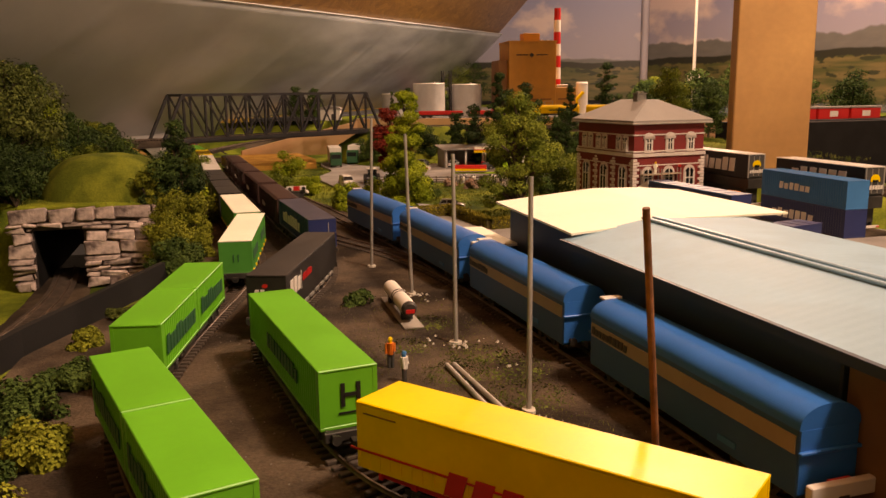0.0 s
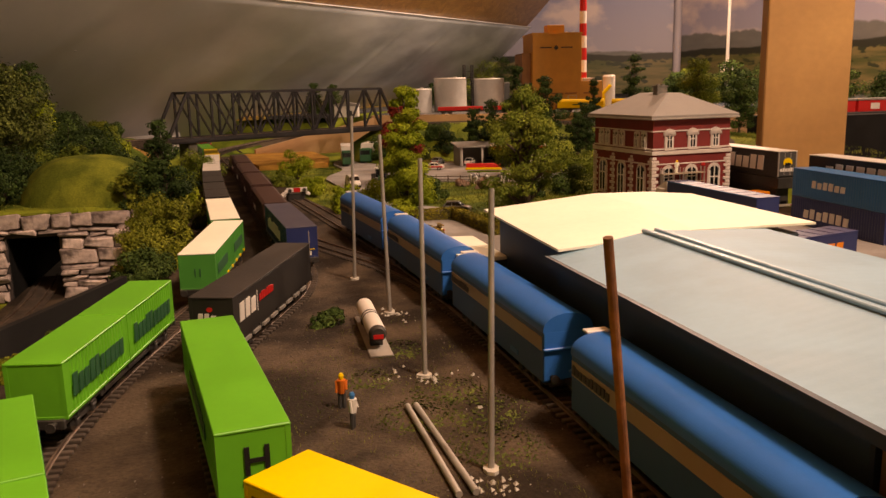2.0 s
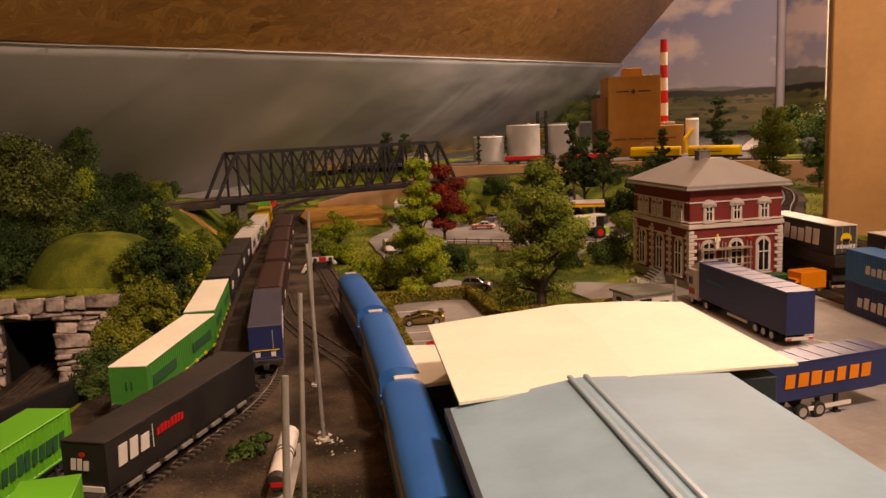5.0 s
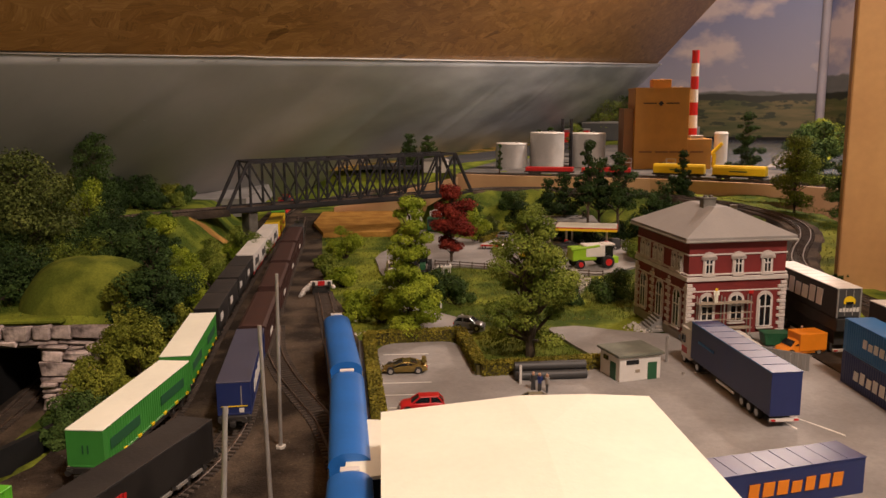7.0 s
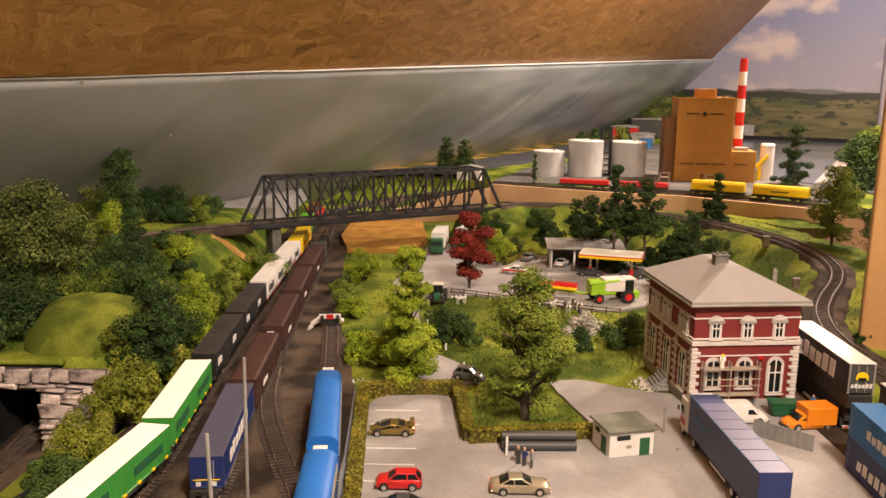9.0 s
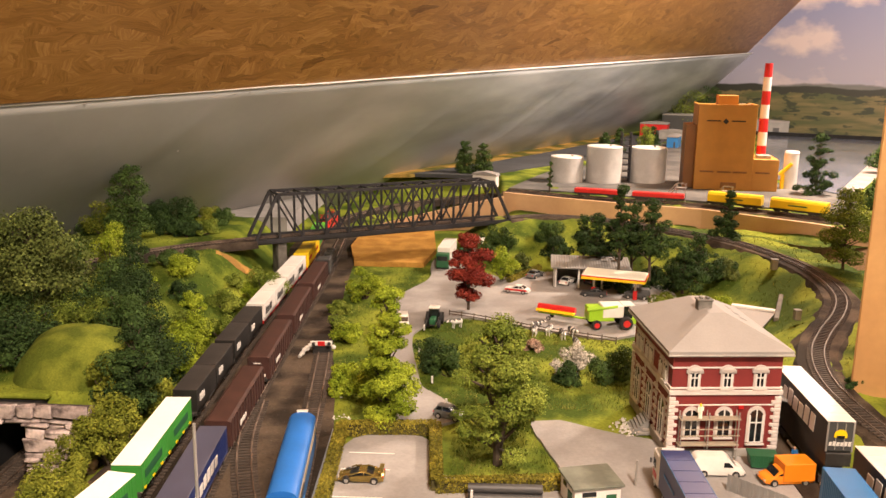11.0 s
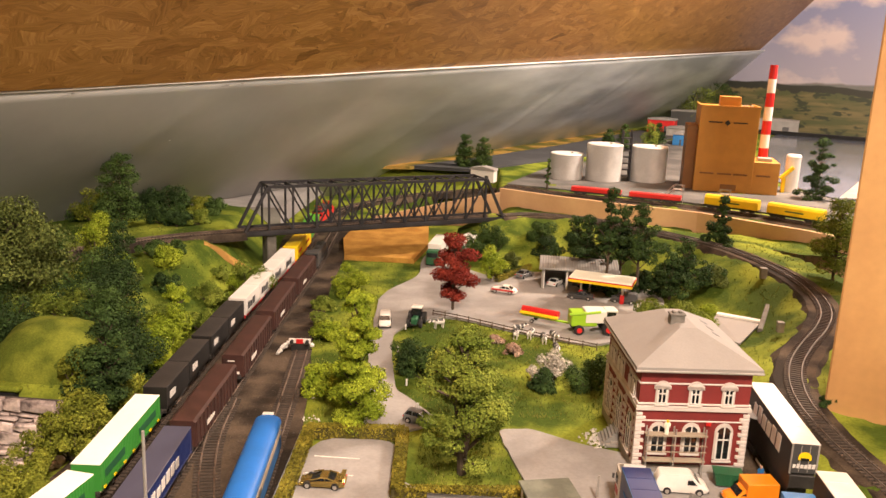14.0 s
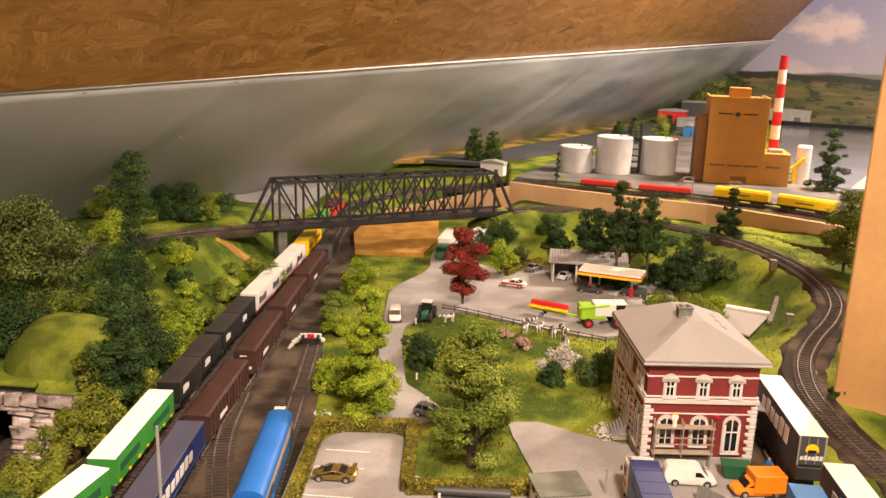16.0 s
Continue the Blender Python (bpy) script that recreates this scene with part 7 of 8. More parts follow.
MID, LIGHT, YEL, DARK, DEEP, OLIVE = "leaf_mid", "leaf_light", "leaf_yellow", "leaf_dark", "leaf_deep", "leaf_olive"
tree(.327, 1.186, .0, .184, .041, LIGHT, "tall light green tree in stacked leafy tiers", 11, "column", 13500, .0022, low=.12)
tree(.465, 1.090, .0, .181, .058, MID, "broad green tree with a dark forked trunk", 12, "open", 11000, .0023, trunk_r=.0060, low=.24)
tree(.419, 1.695, .0, .150, .047, "leaf_red", "dark red maple by the cow pasture", 13, "round", 4600, .0032, low=.24)
tree(-.235, 1.380, .045, .235, .105, OLIVE, "large olive green tree above the tunnel", 14, "round", 6500, .0038)
tree(-.345, 1.300, .045, .245, .100, DEEP, "large green tree on the wooded bank", 15, "round", 5000, .0040)
tree(-.288, 1.850, .080, .250, .060, DEEP, "dark green tree beside the bank track", 16, "column", 3600)
tree(.008, 1.172, .012, .150, .034, DARK, "tall dark feathery tree beside the through track", 31, "column", 4200, .0026, low=.18)
tree(.721, 1.850, .040, .224, .042, DARK, "slender dark pine behind the filling station", 17, "pine", 2600, low=.36)
tree(.778, 1.822, .038, .200, .055, DARK, "dark pine behind the filling station", 18, "pine", 2800, low=.40)
tree(.752, 1.875, .040, .185, .050, DARK, "dark pine behind the filling station", 19, "pine", 2400, low=.38)
tree(.690, 1.940, .030, .150, .048, DARK, "dark pine on the grass bank", 20, "pine", 2200, low=.34)
tree(.672, 2.030, .035, .128, .042, DARK, "short dark pine on the grass bank", 21, "pine", 2000)
tree(.866, 1.795, .040, .140, .048, DARK, "short dark pine on the grass bank", 22, "pine", 2200)
tree(.830, 1.760, .030, .120, .046, DARK, "short dark pine on the grass bank", 23, "pine", 2000)
tree(.985, 2.020, .070, .192, .038, DARK, "dark pine inside the curved line", 24, "pine", 2400)
tree(1.145, 1.800, .070, .232, .062, MID, "leafy green tree outside the curved line", 25, "round", 3800)
tree(1.185, 1.690, .065, .190, .045, DEEP, "leafy green tree outside the curved line", 26, "round", 2600)
tree(.378, 3.000, .093, .205, .040, DEEP, "dark green poplar on the upper level", 27, "column", 2400, low=.08)
tree(.440, 2.985, .093, .198, .040, DEEP, "dark green poplar on the upper level", 30, "column", 2400, low=.08)
tree(.638, 2.610, .093, .182, .013, DEEP, "narrow poplar at the wall's top", 28, "poplar", 900)
tree(1.415, 2.640, .093, .275, .062, DARK, "tall dark green conifer beside the silo", 29, "pine", 4200, low=.10)
for k, (x, y, z1, r) in enumerate(((.93, 3.55, .20, .035), (1.02, 3.75, .205, .03), (1.12, 3.70, .22, .05), (1.20, 3.95, .20, .04), (1.07, 3.42, .165, .03), (1.60, 5.05, .42, .14), (1.75, 5.05, .36, .12))):
    tree(x, y, .093, z1, r, (DARK, DEEP, MID)[k % 3], "small dark tree on the far upper level", 40 + k, "column" if k < 5 else "round", 1300, .006 if k > 4 else .004)
far = ((1.62, 2.62, .22, .06), (1.72, 2.75, .30, .07), (1.84, 2.66, .27, .07), (1.95, 2.9, .33, .09), (2.08, 2.75, .28, .08), (2.2, 2.62, .32, .09), (2.35, 2.5, .30, .09), (2.2, 3.0, .36, .1),
       (1.55, 2.52, .20, .05), (1.48, 2.42, .18, .045), (2.0, 2.15, .26, .08), (2.15, 1.95, .28, .09), (2.3, 1.75, .30, .1), (2.05, 1.8, .24, .07), (2.4, 2.1, .32, .1))
for k, (x, y, z1, r) in enumerate(far):
    tree(x, y, .06, .06 + (z1 - .06) * .74, r, (DARK, DEEP, DARK, DEEP)[k % 4], "leafy tree in the wood along the side wall", 60 + k, "round" if k % 2 else "column", 1500, .0065)

for k, (x, y, z1, r) in enumerate(((1.85, 3.12, .24, .07), (1.95, 3.28, .26, .08), (2.12, 3.50, .28, .09), (2.02, 3.05, .22, .06))):
    tree(x, y, .093, z1 * .85, r, (DARK, DEEP, MID, DARK)[k], "dark leafy tree beside the harbour path", 90 + k, "round", 1800, .006)

# bushes: slope above the portal, along the through track, and by the pasture
rows = [(.022, 1.055, .032, .060, YEL), (.012, 1.115, .036, .066, YEL), (-.012, 1.165, .038, .070, DEEP), (.020, 1.200, .036, .058, YEL), (.000, 1.255, .045, .085, DARK), (-.035, 1.320, .050, .090, DARK), (.022, 1.290, .030, .050, LIGHT), (.002, 1.375, .036, .060, LIGHT),
        (-.085, 1.360, .046, .080, DEEP), (-.110, 1.430, .050, .075, DARK), (-.030, 1.440, .036, .060, MID), (-.160, 1.460, .055, .085, DEEP), (-.225, 1.600, .038, .085, YEL), (-.160, 1.560, .050, .070, DARK), (-.250, 1.500, .055, .095, DEEP), (-.060, 1.560, .024, .028, LIGHT),
        (.015, 1.705, .032, .060, LIGHT), (.020, 1.770, .026, .045, MID), (-.200, 1.240, .050, .070, DARK), (-.250, 1.190, .060, .085, DARK), (-.310, 1.120, .070, .110, DEEP), (-.200, 1.185, .030, .036, DEEP), (-.060, 1.190, .026, .028, MID), (-.380, 1.220, .080, .130, DARK),
        (-.190, 1.150, .030, .046, DARK), (-.030, 1.165, .024, .046, YEL), (.006, 1.225, .034, .080, DARK), (-.030, 1.140, .024, .050, MID), (-.300, 1.480, .060, .090, MID), (-.360, 1.580, .060, .080, DEEP), (-.450, 1.450, .080, .120, OLIVE), (-.330, 1.000, .070, .100, DARK), (-.260, 1.750, .030, .050, YEL), (-.200, 1.930, .030, .035, DARK), (-.160, 1.960, .028, .030, MID),
        (-.240, 1.950, .036, .040, DARK), (-.400, 1.950, .05, .06, DEEP), (.215, 1.765, .036, .062, LIGHT), (.180, 1.660, .024, .030, MID), (.195, 1.560, .022, .028, MID), (.225, 1.500, .028, .034, LIGHT), (.250, 1.290, .030, .040, LIGHT), (.290, 1.265, .030, .042, LIGHT),
        (.370, 1.400, .040, .055, DARK), (.400, 1.360, .028, .035, DEEP), (.640, 1.370, .040, .048, DEEP), (.570, 1.345, .022, .030, DARK), (.490, 1.920, .032, .075, LIGHT), (.528, 1.985, .024, .060, OLIVE), (.500, 2.080, .034, .060, DEEP), (.450, 2.060, .030, .040, DEEP),
        (.806, 1.600, .045, .045, MID), (.850, 1.620, .040, .045, MID), (.780, 1.650, .035, .040, MID), (.880, 1.680, .032, .040, LIGHT), (.930, 1.240, .014, .020, DARK), (.600, 2.120, .040, .050, DEEP), (.720, 2.020, .036, .045, DARK), (.800, 1.900, .036, .045, DARK), (.930, 1.830, .030, .036, OLIVE),
        (-.122, 1.405, .060, .075, DARK), (-.125, 1.475, .045, .062, DARK), (-.210, 1.595, .042, .110, LIGHT), (-.190, 1.640, .030, .100, DARK), (-.370, 1.900, .050, .085, YEL), (-.304, 2.050, .050, .060, DARK), (-.255, 2.060, .046, .070, DARK),
        (-.205, 2.070, .036, .045, YEL), (-.165, 2.070, .030, .036, DEEP), (.034, 1.700, .040, .075, MID), (-.010, 1.440, .042, .062, LIGHT), (.012, 1.500, .030, .040, MID), (-.080, 1.570, .026, .034, DARK), (-.190, 1.365, .050, .062, MID), (-.140, 1.365, .046, .056, MID), (-.030, 1.225, .034, .072, DEEP),
        (-.005, 1.165, .036, .060, DARK), (-.020, 1.300, .042, .066, DARK), (-.250, 1.330, .060, .080, DEEP), (-.200, 1.290, .044, .060, DARK), (-.030, 1.640, .034, .036, MID), (-.120, 1.660, .036, .032, LIGHT), (-.160, 1.700, .030, .030, DEEP),
        (.463, 2.100, .036, .045, DEEP), (.610, 2.060, .034, .060, DARK), (.739, 1.850, .024, .030, DARK), (.790, 1.700, .038, .042, MID), (.840, 1.860, .044, .060, DARK),
        (.845, 1.690, .038, .042, MID), (.925, 1.850, .034, .045, DARK), (.700, 1.900, .040, .050, DARK)]
extra = random.Random(77)
for k in range(18):
    y = extra.uniform(1.17, 1.86)
    x = np.interp(y, [q[1] for q in YARD_LEFT], [q[0] for q in YARD_LEFT]) - extra.uniform(.015, .34)
    if np.hypot((x + .098) / .105, (y - 1.262) / .085) < 1 or np.hypot((x + .085) / .075, (y - 1.83) / .075) < 1:
        continue
    if min(np.hypot(TRACK_LEFT[:, 0] - x, TRACK_LEFT[:, 1] - y)) < .05:
        continue
    r = extra.uniform(.014, .034)
    rows.append((x, y, r, r * extra.uniform(.9, 1.5), extra.choice((DEEP, DARK, MID, LIGHT, MID, OLIVE))))
names = {YEL: "yellow-green feathery bush", LIGHT: "light green leafy bush", MID: "mid green bush", DEEP: "deep green bush", DARK: "very dark green bush", OLIVE: "olive green drooping bush"}
for k, (x, y, r, h, leaf) in enumerate(rows):
    bush(x, y, r, h, leaf, names[leaf] + " on the landscape", 200 + k, leaves=int(700 + 18000 * r))
for k, (x, y, r, h, leaf) in enumerate([(-.052, .560, .020, .016, DEEP), (-.072, .500, .026, .020, DEEP), (-.060, .440, .024, .020, YEL), (-.085, .400, .028, .022, DEEP), (-.052, .640, .014, .012, YEL), (-.105, .450, .026, .020, DEEP), (-.060, .350, .030, .026, YEL), (-.120, .390, .030, .024, DEEP), (-.036, .715, .009, .010, OLIVE), (.030, .960, .020, .026, YEL), (.006, .905, .028, .040, DEEP), (.002, .945, .032, .046, YEL), (-.004, 1.050, .034, .056, YEL), (.004, .862, .016, .022, DEEP), (.006, 1.000, .024, .036, YEL)]):
    bush(x, y, r, h, leaf, names[leaf] + " at the yard's edge", 300 + k, z=0, leaves=1900, size=.0026)
bush(.503, 1.536, .013, .014, "leaf_pink", "low dry pink blossoming shrub in the pasture", 401, leaves=420)
bush(.532, 1.488, .015, .020, "leaf_pink", "low dry pink blossoming shrub in the pasture", 406, leaves=420)
bush(.590, 1.395, .026, .040, "leaf_white", "pale white blossoming shrub in the pasture", 403, leaves=620)
bush(.562, 1.372, .016, .026, "leaf_white", "pale white blossoming shrub in the pasture", 402, leaves=300)
bush(.158, .696, .014, .008, DEEP, "low green weed patch on the ballast", 404, z=.001, leaves=420, size=.0026)
bush(.165, .716, .008, .007, DEEP, "low green weed patch on the ballast", 405, z=.001, leaves=200, size=.0026)

# thin moss between the yard tracks
moss = Leaves(407)
moss.blobs([(.200, .620, .0012, .022, .0008), (.213, .535, .0012, .026, .0008), (.224, .500, .0012, .030, .0008), (.170, .565, .0012, .020, .0008), (.185, .500, .0012, .024, .0008), (.217, .452, .0012, .028, .0008)], 4200, .0011)
tagged(new("moss", moss.mesh("moss", M["leaf_olive"])), "thin olive green moss on the brown ballast", "moss", kind="stuff")


# grass mound over the tunnel
def mound():
    vs, fs = [], []
    nr, na = 14, 40
    for i in range(nr + 1):
        f = i / nr
        for j in range(na):
            t = 2 * math.pi * j / na
            wob = 1 + .05 * math.sin(3 * t + 1) + .03 * math.sin(5 * t)
            x, y = -.091 + .096 * f * wob * math.cos(t), 1.240 + (.056 if math.sin(t) > 0 else .088) * f * wob * math.sin(t)
            vs.append((x, y, .045 + .058 * (1 - f ** 3.2) + .0015 * noise.noise((x * 60, y * 60, 0)) - .012 * (f > .99)))
    for i in range(nr):
        for j in range(na):
            fs.append((i * na + j, (i + 1) * na + j, (i + 1) * na + (j + 1) % na, i * na + (j + 1) % na))
    solid("grass_mound", Geo().add(vs, fs), M["mound"], "smooth light green flocked mound above the tunnel", "mound", smooth=True)


mound()


def hedge(points, w, h, seed):
    root = thing("hedge", "clipped yellow-green hedge round the car park", "hedge")
    g, cg = Geo(), Leaves(seed)
    r = cg.r
    for (x0, y0), (x1, y1) in zip(points, points[1:]):
        g.bar((x0, y0, h * .42), (x1, y1, h * .42), w * .8, h * .8)
        d = np.array([x1 - x0, y1 - y0, 0.0])
        length = np.linalg.norm(d)
        side = np.array([d[1], -d[0], 0.0]) / length
        n = int(length * 26000)
        f, face = r.uniform(-.01, 1.01, n), r.integers(0, 4, n)
        a = np.where(face == 0, -.5, np.where(face == 1, .5, r.uniform(-.5, .5, n))) + r.normal(0, .03, n)
        b = np.where(face >= 2, 1.0, r.uniform(.03, 1, n)) + r.normal(0, .03, n)
        c = np.array([x0, y0, 0.0]) + f[:, None] * d + (a * w)[:, None] * side
        c[:, 2] = b * h
        nrm = np.where(face[:, None] >= 2, np.array([[0, 0, 1.0]]), np.sign(a)[:, None] * side)
        cg.put(c, nrm, .0013)
    part("core", g, M["hedge_core"], root)
    ob = new("foliage", cg.mesh("foliage", M["leaf_hedge"]))
    ob.parent = root


M["hedge_core"] = material("hedge_inner_twigs", (0.075, 0.065, 0.018), 0.9, var=0.3, scale=90, fine=0.3)
hedge([(.292, .80), (.272, 1.152), (.388, 1.162), (.398, 1.018), (.540, 1.034)], .0135, .0165, 5)
hedge([(.50, 1.90), (.575, 2.03)], .010, .012, 6)


# tufts of grass over the flocked ground, one joined mesh
def tufts():
    r = random.Random(9)
    zones = [(.20, .44, 1.16, 1.75, 2600), (.40, .70, 1.25, 1.66, 3600), (.41, .54, 1.03, 1.20, 1400), (-.40, .0, 1.15, 1.9, 3600), (.42, 1.25, 1.25, 2.25, 6500), (.15, .34, 1.75, 2.03, 900), (.11, .24, .36, .62, 2300), (.14, .23, .62, .80, 700)]
    g = Geo()
    for x0, x1, y0, y1, n in zones:
        for _ in range(n):
            x, y = r.uniform(x0, x1), r.uniform(y0, y1)
            if inside(lot, x, y) or inside(road, x, y) or (inside(yard + left_edge[::-1], x, y) and y > .7) or .66 < x < .80 and 1.11 < y < 1.29:
                continue
            if min(np.hypot(TRACK_RIGHT[:, 0] - x, TRACK_RIGHT[:, 1] - y)) < .034 or min(np.hypot(TRACK_LEFT[:, 0] - x, TRACK_LEFT[:, 1] - y)) < .03:
                continue
            z = ground_z(x, y)
            for _ in range(3):
                a, l = r.uniform(0, 6.28), r.uniform(.0022, .0050)
                dx, dy = math.cos(a), math.sin(a)
                bx, by = x + r.uniform(-.002, .002), y + r.uniform(-.002, .002)
                g.add([(bx - dy * .0005, by + dx * .0005, z - .001), (bx + dy * .0005, by - dx * .0005, z - .001), (bx + dx * l * .5, by + dy * l * .5, z + l)], [(0, 1, 2)])
    me = leaf_mesh("grass", g, M["leaf_grass"])
    tagged(new("grass", me), "short green and straw grass fibres", "grass", kind="stuff")


def inside(poly, x, y):
    c = False
    for (x0, y0), (x1, y1) in zip(poly, poly[1:] + poly[:1]):
        if (y0 > y) != (y1 > y) and x < (x1 - x0) * (y - y0) / (y1 - y0) + x0:
            c = not c
    return c


M["leaf_grass"] = leaf_material("grass_fibre", (0.12, 0.17, 0.025), (0.23, 0.24, 0.05), 0.5)
tufts()


# grit over the yard, one joined mesh
def grit():
    r = random.Random(4)
    g = Geo()
    for _ in range(5200):
        x, y = r.uniform(-.03, .33), r.uniform(.25, 1.5)
        if not inside(yard + left_edge[::-1], x, y):
            continue
        s = r.uniform(.0004, .0012)
        g.add([(x + s * r.uniform(.6, 1.2), y, .001), (x - s * .6, y + s, .001), (x - s * .6, y - s * r.uniform(.6, 1.2), .001), (x, y, .001 + s * 1.3)], [(0, 1, 3), (1, 2, 3), (2, 0, 3)])
    tagged(new("grit", leaf_mesh("grit", g, M["gravel"])), "loose grit on the yard ballast", "grit", kind="stuff")


grit()


# ---- masts and small things in the yard ----
for x, y, h, lx, ly in ((.202, .842, .155, .003, -.004), (.212, .712, .144, -.003, .002), (.206, .560, .136, .005, .020), (.207, .425, .133, .006, .014)):
    p = thing("catenary_mast", "slender grey mast without wires standing on the ballast", "mast", pose(x, y, .0015), "masts in the yard")
    part("shaft", Geo().tube((0, 0, 0), (lx, ly, h), .0016, .0014, 10), M["pole"], p, smooth=True)
    part("foot", Geo().prism([(.005 * math.cos(t) * rng.uniform(.7, 1.2), .005 * math.sin(t) * rng.uniform(.7, 1.2)) for t in np.linspace(0, 6.28, 9)[:-1]], 0, .0018), M["debris"], p, "crumbled white plaster foot")
solid("wooden_mast", Geo().tube((0, 0, 0), (-.021, -.017, .133), .0017, .0016, 12), M["rust"], "rusty brown round post beside the wagons", "post", m=pose(.231, .327, .001))

tk = thing("gas_tank", "white cylindrical gas tank with dark bands on a plate", "tank", pose(.188, .658, .0015, 0, 0, -2))
part("base_plate", Geo().span(-.0075, .0085, -.052, .050, 0, .0012), M["concrete"], tk, "pale concrete plate", bevel=.0003)
part("shell", Geo().tube((0, -.036, .0120), (0, .040, .0120), .0064, n=20), M["white"], tk, smooth=True)
part("end_cap", Geo().tube((0, -.0405, .0120), (0, -.036, .0120), .0048, .0064, n=20), M["frame"], tk, "dark tank end", smooth=True)
part("end_cap", Geo().tube((0, .040, .0120), (0, .0435, .0120), .0064, .0045, n=20), M["white"], tk, smooth=True)
part("end_label", Geo().box(0, -.0408, .0110, .0070, .0008, .0030), M["red"], tk, "small red end label")
for y in (-.002, .004):
    part("band", Geo().tube((0, y, .0120), (0, y + .0018, .0120), .0067, n=20), M["darkgrey"], tk, "dark hoop")
for y in (-.026, .028):
    part("saddle", Geo().box(0, y, .0042, .0090, .0060, .0065), M["frame"], tk, bevel=.0004)
for x0, x1 in ((.1845, .1795), (.1895, .1875)):
    solid("pipe", Geo().tube((x0, .512, .0032), (x1 + .006, .404, .0032), .0017, n=10), M["pole"], "long pale grey pipe lying on the ground", "pipe", group="loose pipes", smooth=True)

g = Geo()
for bx, by, n in ((.216, .712, 18), (.207, .556, 22), (.205, .410, 30), (.225, .690, 5), (.235, .560, 4), (.19, .575, 6), (.262, 1.20, 18), (.255, 1.28, 10), (.225, .50, 5)):
    for _ in range(n):
        x, y, s = bx + rng.gauss(0, .006), by + rng.gauss(0, .006), rng.uniform(.0007, .0024)
        g.add([(x + s, y, .001), (x - s * .6, y + s * .8, .001), (x - s * .5, y - s, .001), (x + rng.uniform(-s, s) * .4, y, .001 + s * 1.1)], [(0, 1, 3), (1, 2, 3), (2, 0, 3), (0, 2, 1)])
tagged(new("plaster_crumbs", leaf_mesh("plaster_crumbs", g, M["debris"])), "white plaster crumbs scattered on the ballast", "rubble", kind="stuff")


def figurine(x, y, z, body, legs, head, label, h=.0200, rz=0):
    """A painted model figure, one plain mesh."""
    me = Geo()
    me.tube((-.0012, 0, 0), (-.0010, 0, h * .46), .0011, .0014, 8).tube((.0012, 0, 0), (.0010, 0, h * .46), .0011, .0014, 8)
    k = len(me.f)
    me.tube((0, 0, h * .44), (0, 0, h * .82), .0021, .0026, 10).tube((-.0028, 0, h * .80), (-.0032, -.001, h * .48), .0008, .0007, 6).tube((.0028, 0, h * .80), (.0024, -.002, h * .55), .0008, .0007, 6)
    k2 = len(me.f)
    me.tube((0, 0, h * .83), (0, 0, h * .93), .0013, .0016, 10).tube((0, 0, h * .93), (0, 0, h), .0017, .0010, 10)
    mesh = bpy.data.meshes.new("figurine")
    mesh.from_pydata(me.v, [], me.f)
    for mt in (legs, body, head):
        mesh.materials.append(M[mt])
    mesh.polygons.foreach_set("material_index", [0] * k + [1] * (k2 - k) + [2] * (len(me.f) - k2))
    ob = new("figurine", mesh)
    ob.matrix_basis = pose(x, y, z, 0, 0, rz)
    tagged(ob, label, "figurine", "painted figures")


figurine(.149, .524, .0015, "hivis", "darkgrey", "yellow", "painted figurine in orange jacket and yellow helmet", .0210)
figurine(.151, .494, .0015, "white", "darkgrey", "midblue", "painted figurine in white shirt and blue cap", .0205, 60)
for k, x in enumerate((.446, .452, .459)):
    figurine(x, .966 - .004 * k, G, ("darkgrey", "navy", "pole")[k], "darkgrey", "skin", "painted figurine standing beside the saloon", .0195, 40 * k)
figurine(.697, 1.110, .0550, "cream", "cream", "yellow", "painted figurine in white overalls on the scaffold", .0180)
figurine(.808, 1.110, .004, "midblue", "navy", "skin", "painted figurine in blue beside the station", .0195)

# car park lines
for k, y in enumerate((.925, .961, .998, 1.060, 1.100)):
    solid("parking_line", Geo().span(.282 + .002 * k, .340 + .001 * k, y, y + .0013, .0024, .0029), M["line"], "thin white painted parking line", "road marking", group="parking lines", kind="structure")

pp = thing("pipe_stack", "three stacked dark pipes lying by the hedge", "pipe", pose(.470, 1.004, G, 0, 0, 1))
for y, z in ((-.006, .0050), (.0045, .0050), (-.0008, .0138)):
    part("pipe", Geo().tube((-.038, y, z), (.040, y, z), .0050, n=16), M["darkgrey"], pp, smooth=True)
for x, y, h, mat in ((.436, .986, .020, "white"), (.615, 1.045, .030, "pole"), (.618, 1.000, .003, "pole"), (.398, 1.245, .010, "white"), (.374, 1.325, .010, "white"), (.345, 1.455, .010, "white"), (.300, 1.62, .010, "white"), (.345, 1.565, .010, "white")):
    solid("marker_post", Geo().box(0, 0, h / 2, .0024, .0024, h).box(0, 0, h * .8, .0027, .0027, .0016), M[mat], "small white roadside marker post", "post", m=pose(x, y, G), group="marker posts")

